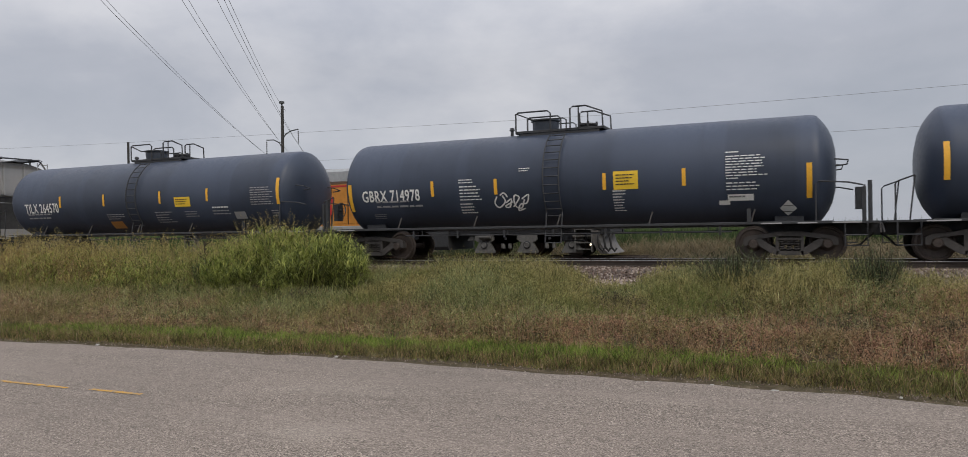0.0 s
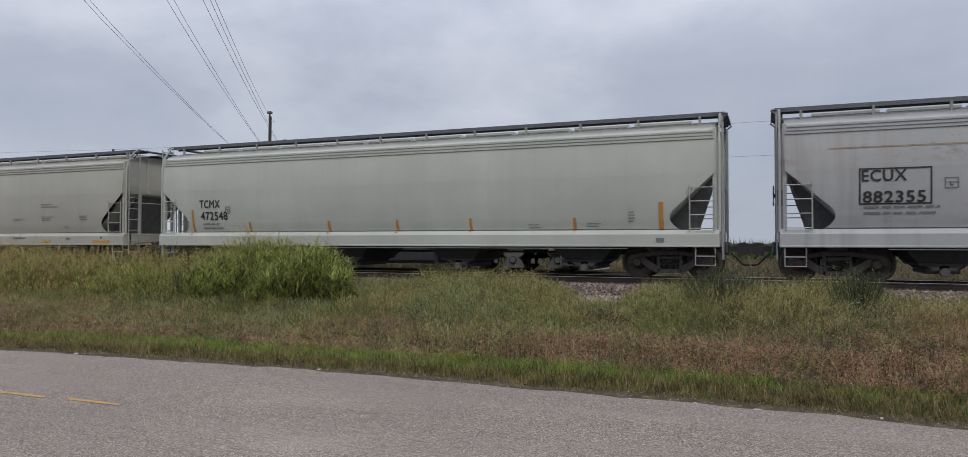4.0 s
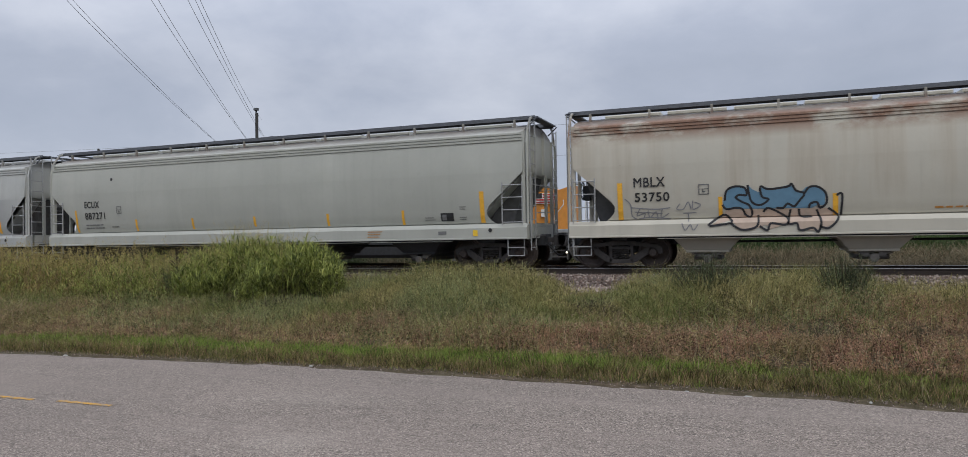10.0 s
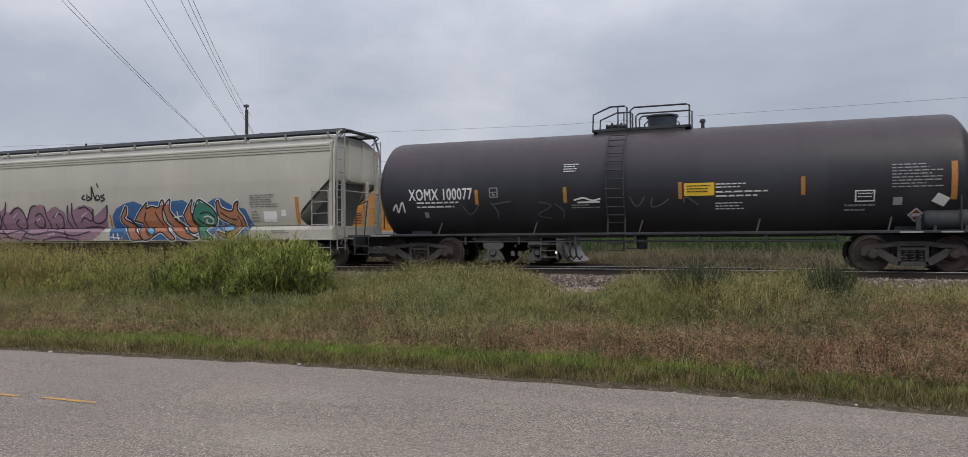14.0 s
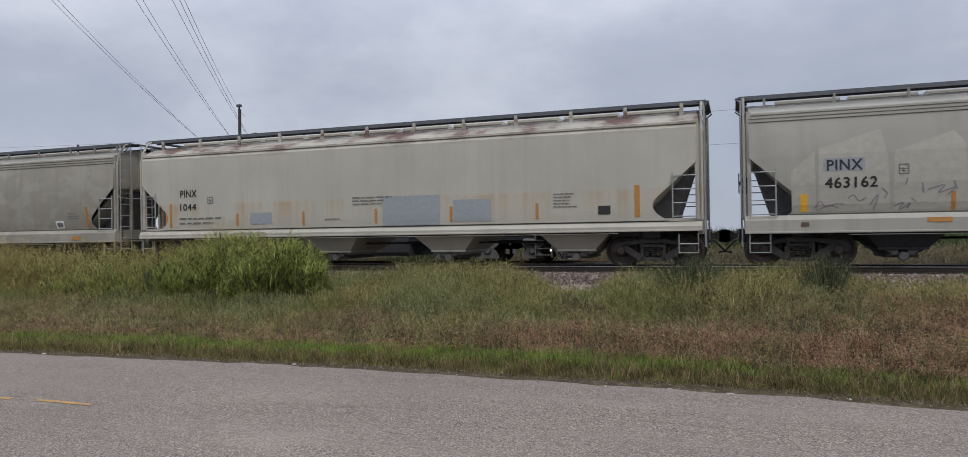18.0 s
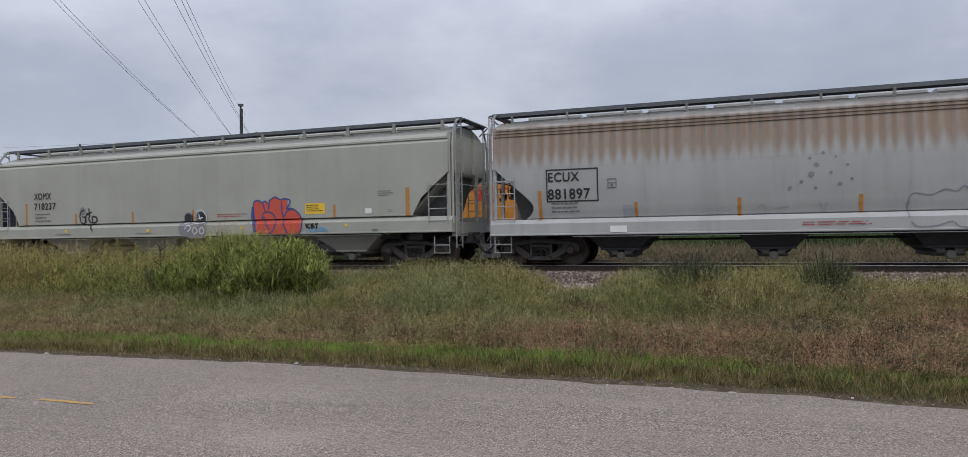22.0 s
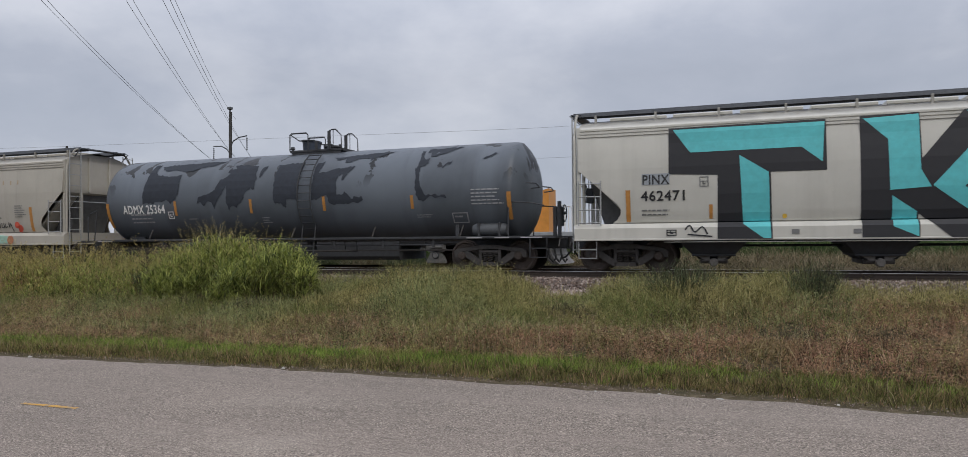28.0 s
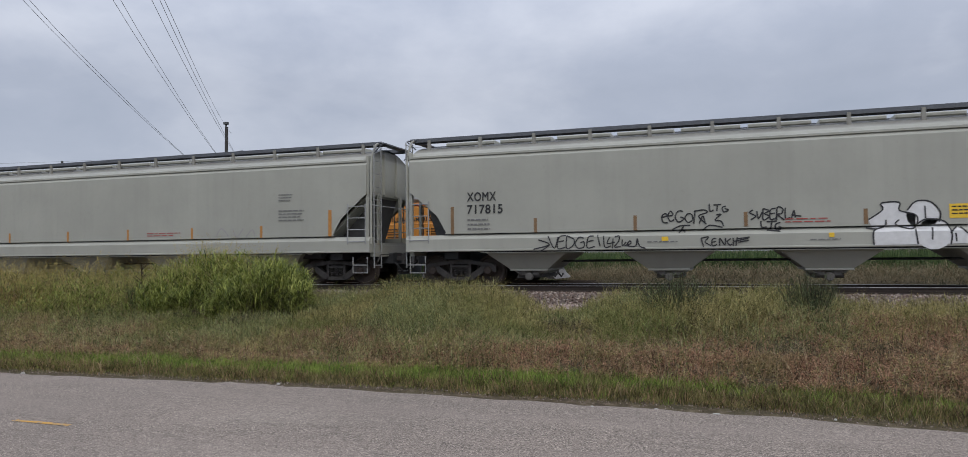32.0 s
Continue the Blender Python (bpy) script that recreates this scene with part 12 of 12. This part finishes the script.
            part("sand_pipe", Geo().tube([(cx + k * 2.5, -1.30, 0.95), (cx + k * 2.55, -1.32, 0.45), (cx + k * 2.4, -1.28, 0.15)], 0.025, 6), M_UNDER, tr)
    tank = Geo()
    sec = [(-1.40, 0.45), (-1.30, 0.30), (1.30, 0.30), (1.40, 0.45), (1.40, 1.0), (1.30, 1.12), (-1.30, 1.12), (-1.40, 1.0)]
    tank.loft([[(x, y, z) for y, z in sec] for x in (-19.4, -13.2)], True, True)
    part("fuel_tank", tank, M_UNDER, loco)
    return loco


make_loco()


# ---------- poles and wires ----------
def make_lines():
    wood = plain("weathered_pole", (0.050, 0.048, 0.047), 0.85, 0.0, 7, 0.3)
    steel = plain("galvanised_arm", (0.10, 0.105, 0.11), 0.6, 0.3, 10, 0.2)
    wire = plain("aluminium_wire", (0.20, 0.205, 0.215), 0.6, 0.2, 4, 0.1)
    px, py, top = -39.55, 49.0, 12.8
    pole = thing("utility_pole", Geo().tube([(px, py, 0.0), (px, py, 6.0), (px + 0.05, py, top)], 0.135, 10), wood, "dark transmission pole with two curved arms", "utility pole", smooth=50)
    part("pole_cap", Geo().box(px - 0.17, px + 0.17, py - 0.15, py + 0.15, top + 0.22, top + 0.42).box(px - 0.05, px + 0.05, py - 0.05, py + 0.05, top, top + 0.3), steel, pole)
    tips = []
    for s, z in ((-1, 9.6), (1, 10.25)):
        tip = (px + s * 1.85, py - 0.2 * s, z + 0.42)
        arm = Geo().tube([(px, py, z - 0.35), (px + s * 0.35, py, z + 0.1), (px + s * 0.9, py, z + 0.36), tip], 0.05, 6)
        part("davit_arm", arm, steel, pole)
        ins = Geo()
        for k in range(7):
            ins.lathe([(tip[2] - 0.15 - 0.16 * k, 0.04), (tip[2] - 0.19 - 0.16 * k, 0.06), (tip[2] - 0.26 - 0.16 * k, 0.05)], 8, "z", (tip[0], tip[1], 0))
        part("insulator", ins, steel, pole)
        tips.append((tip[0], tip[1], tip[2] - 1.3))
    # conductors run from the pole over the road, past the camera
    far = [((-26.3, 21.0, 11.85), tips[0]), ((-25.9, 21.0, 11.75), tips[0]), ((-21.75, 21.0, 11.2), (px + 0.2, py, 9.3)), ((-21.4, 21.0, 11.15), (px + 0.25, py, 9.2)),
           ((-19.95, 21.0, 10.95), tips[1]), ((-19.6, 21.0, 10.9), tips[1]), ((-19.35, 21.0, 10.85), (px + 0.05, py, top))]
    for i, (a, b) in enumerate(far):
        A, B = Vector(a), Vector(b)
        pts = []
        for k in range(29):
            q = -0.25 + 2.0 * k / 28
            p = B + (A - B) * q
            if q > 1:
                p.z = B.z + (A.z - B.z) * (1 + (q - 1) * 1.4)
            p.z -= 1.1 * q * (1 - q)
            pts.append(p)
        thing("power_line", Geo().tube(pts, 0.010, 6, False), wire, "overhead power line sagging from the pole", "power line", group="power lines over the road")
    # the pole line along the field, far behind the railway
    for x, z in ((-88.6, 15.6), (62.0, 15.4)):
        post = thing("utility_pole", Geo().tube([(x, 75.0, 0.0), (x, 75.0, z)], 0.16, 8), wood, "bare distant utility pole beyond the railway", "utility pole", group="poles along the field")
        part("insulator", Geo().lathe([(10.5, 0.05), (10.6, 0.12), (10.8, 0.05)], 8, "z", (x - 0.0, 74.85, 0)), steel, post)
    for xs, zs in (((-140, -88.6, -56, -20, 5, 18, 40, 62), (17.0, 15.55, 14.85, 14.05, 14.1, 14.2, 14.7, 15.35)), ((-140, -88.6, -56, -20, 5, 18, 40, 62), (12.6, 11.6, 11.1, 10.7, 10.68, 10.7, 10.75, 10.8))):
        pts = [(x, 75.0, float(np.interp(x, xs, zs))) for x in [-140 + 202 * k / 50 for k in range(51)]]
        thing("power_line", Geo().tube(pts, 0.015, 6, False), wire, "thin wire along the field behind the train", "power line", group="wires along the field")


make_lines()


# ---------- trees on the horizon ----------
def make_far_tree(x, y, height, spread, seed):
    rnd = np.random.default_rng(seed)
    tree = thing("tree", None, None, "dark broadleaf tree far across the field", "tree", group="far trees")
    trunk = Geo()
    rings = [[(x + r * math.cos(a * 0.785) + 0.15 * z / height, y + r * math.sin(a * 0.785), z) for a in range(8)] for z, r in ((0.0, 0.32), (height * 0.25, 0.22), (height * 0.6, 0.14), (height * 0.9, 0.05))]
    trunk.loft(rings, True, True)
    spots = []
    for k in range(9):
        a, e = rnd.uniform(0, 6.283), rnd.uniform(0.45, 0.95)
        tip = (x + spread * math.cos(a) * rnd.uniform(0.4, 1.0), y + spread * math.sin(a) * rnd.uniform(0.4, 1.0), height * e)
        trunk.tube([(x, y, height * e * 0.55), ((x + tip[0]) / 2, (y + tip[1]) / 2, height * e * 0.8), tip], 0.06, 5)
        spots.append(np.array(tip) + rnd.normal(0, 1, (170, 3)) * np.array([0.75, 0.75, 0.5]))
    spots.append(np.array([x, y, height * 0.85]) + rnd.normal(0, 1, (260, 3)) * np.array([spread * 0.35, spread * 0.35, 0.7]))
    part("trunk", trunk, G_TWIG, tree)
    spots = np.concatenate(spots)
    m = len(spots)
    leaves = blades("crown", spots, rnd.uniform(0.25, 0.6, m), rnd.uniform(0.12, 0.28, m), rnd.uniform(0.3, 2.0, m), G_SHRUB, "", seed, category="")
    for key in ("label", "category", "group", "kind"):
        if key in leaves:
            del leaves[key]
    leaves.parent = tree


for far_tree in ((31.8, 150.0, 6.4, 2.3, 301), (35.3, 152.0, 5.2, 2.6, 302), (38.5, 151.0, 4.7, 2.2, 303), (41.5, 154.0, 4.3, 2.4, 304)):
    make_far_tree(*far_tree)


# ---------- what moves: the whole train rolls to the right, and its wheels turn ----------
def motions():
    gone = lambda t: float(np.interp(t, [a for a, _ in TRAIN], [b for _, b in TRAIN]))
    for i, car in WAGONS.items():
        x = (HOPPERS.get(i) or TANKS[i])[0]
        walk(car, [(t, at_rail(x + s)) for t, s in TRAIN])
    # the wheels of all the wagons turn alike
    wheels = [p for car in WAGONS.values() for p in car.children_recursive if p.name.split(".")[0] == "wheelset"]
    steps = [k * 32.0 / 640 for k in range(641)]
    done = {}
    for w in wheels:
        key = round(w.location.x, 2)
        if key not in done:
            walk(w, [(t, pose(key, 0, WHEEL_R, 0, math.degrees(gone(t) / WHEEL_R), 0)) for t in steps])
            done[key] = w.animation_data
        else:
            w.rotation_mode = "QUATERNION"
            w.animation_data_create()
            w.animation_data.action = done[key].action
            w.animation_data.action_slot = done[key].action_slot


motions()
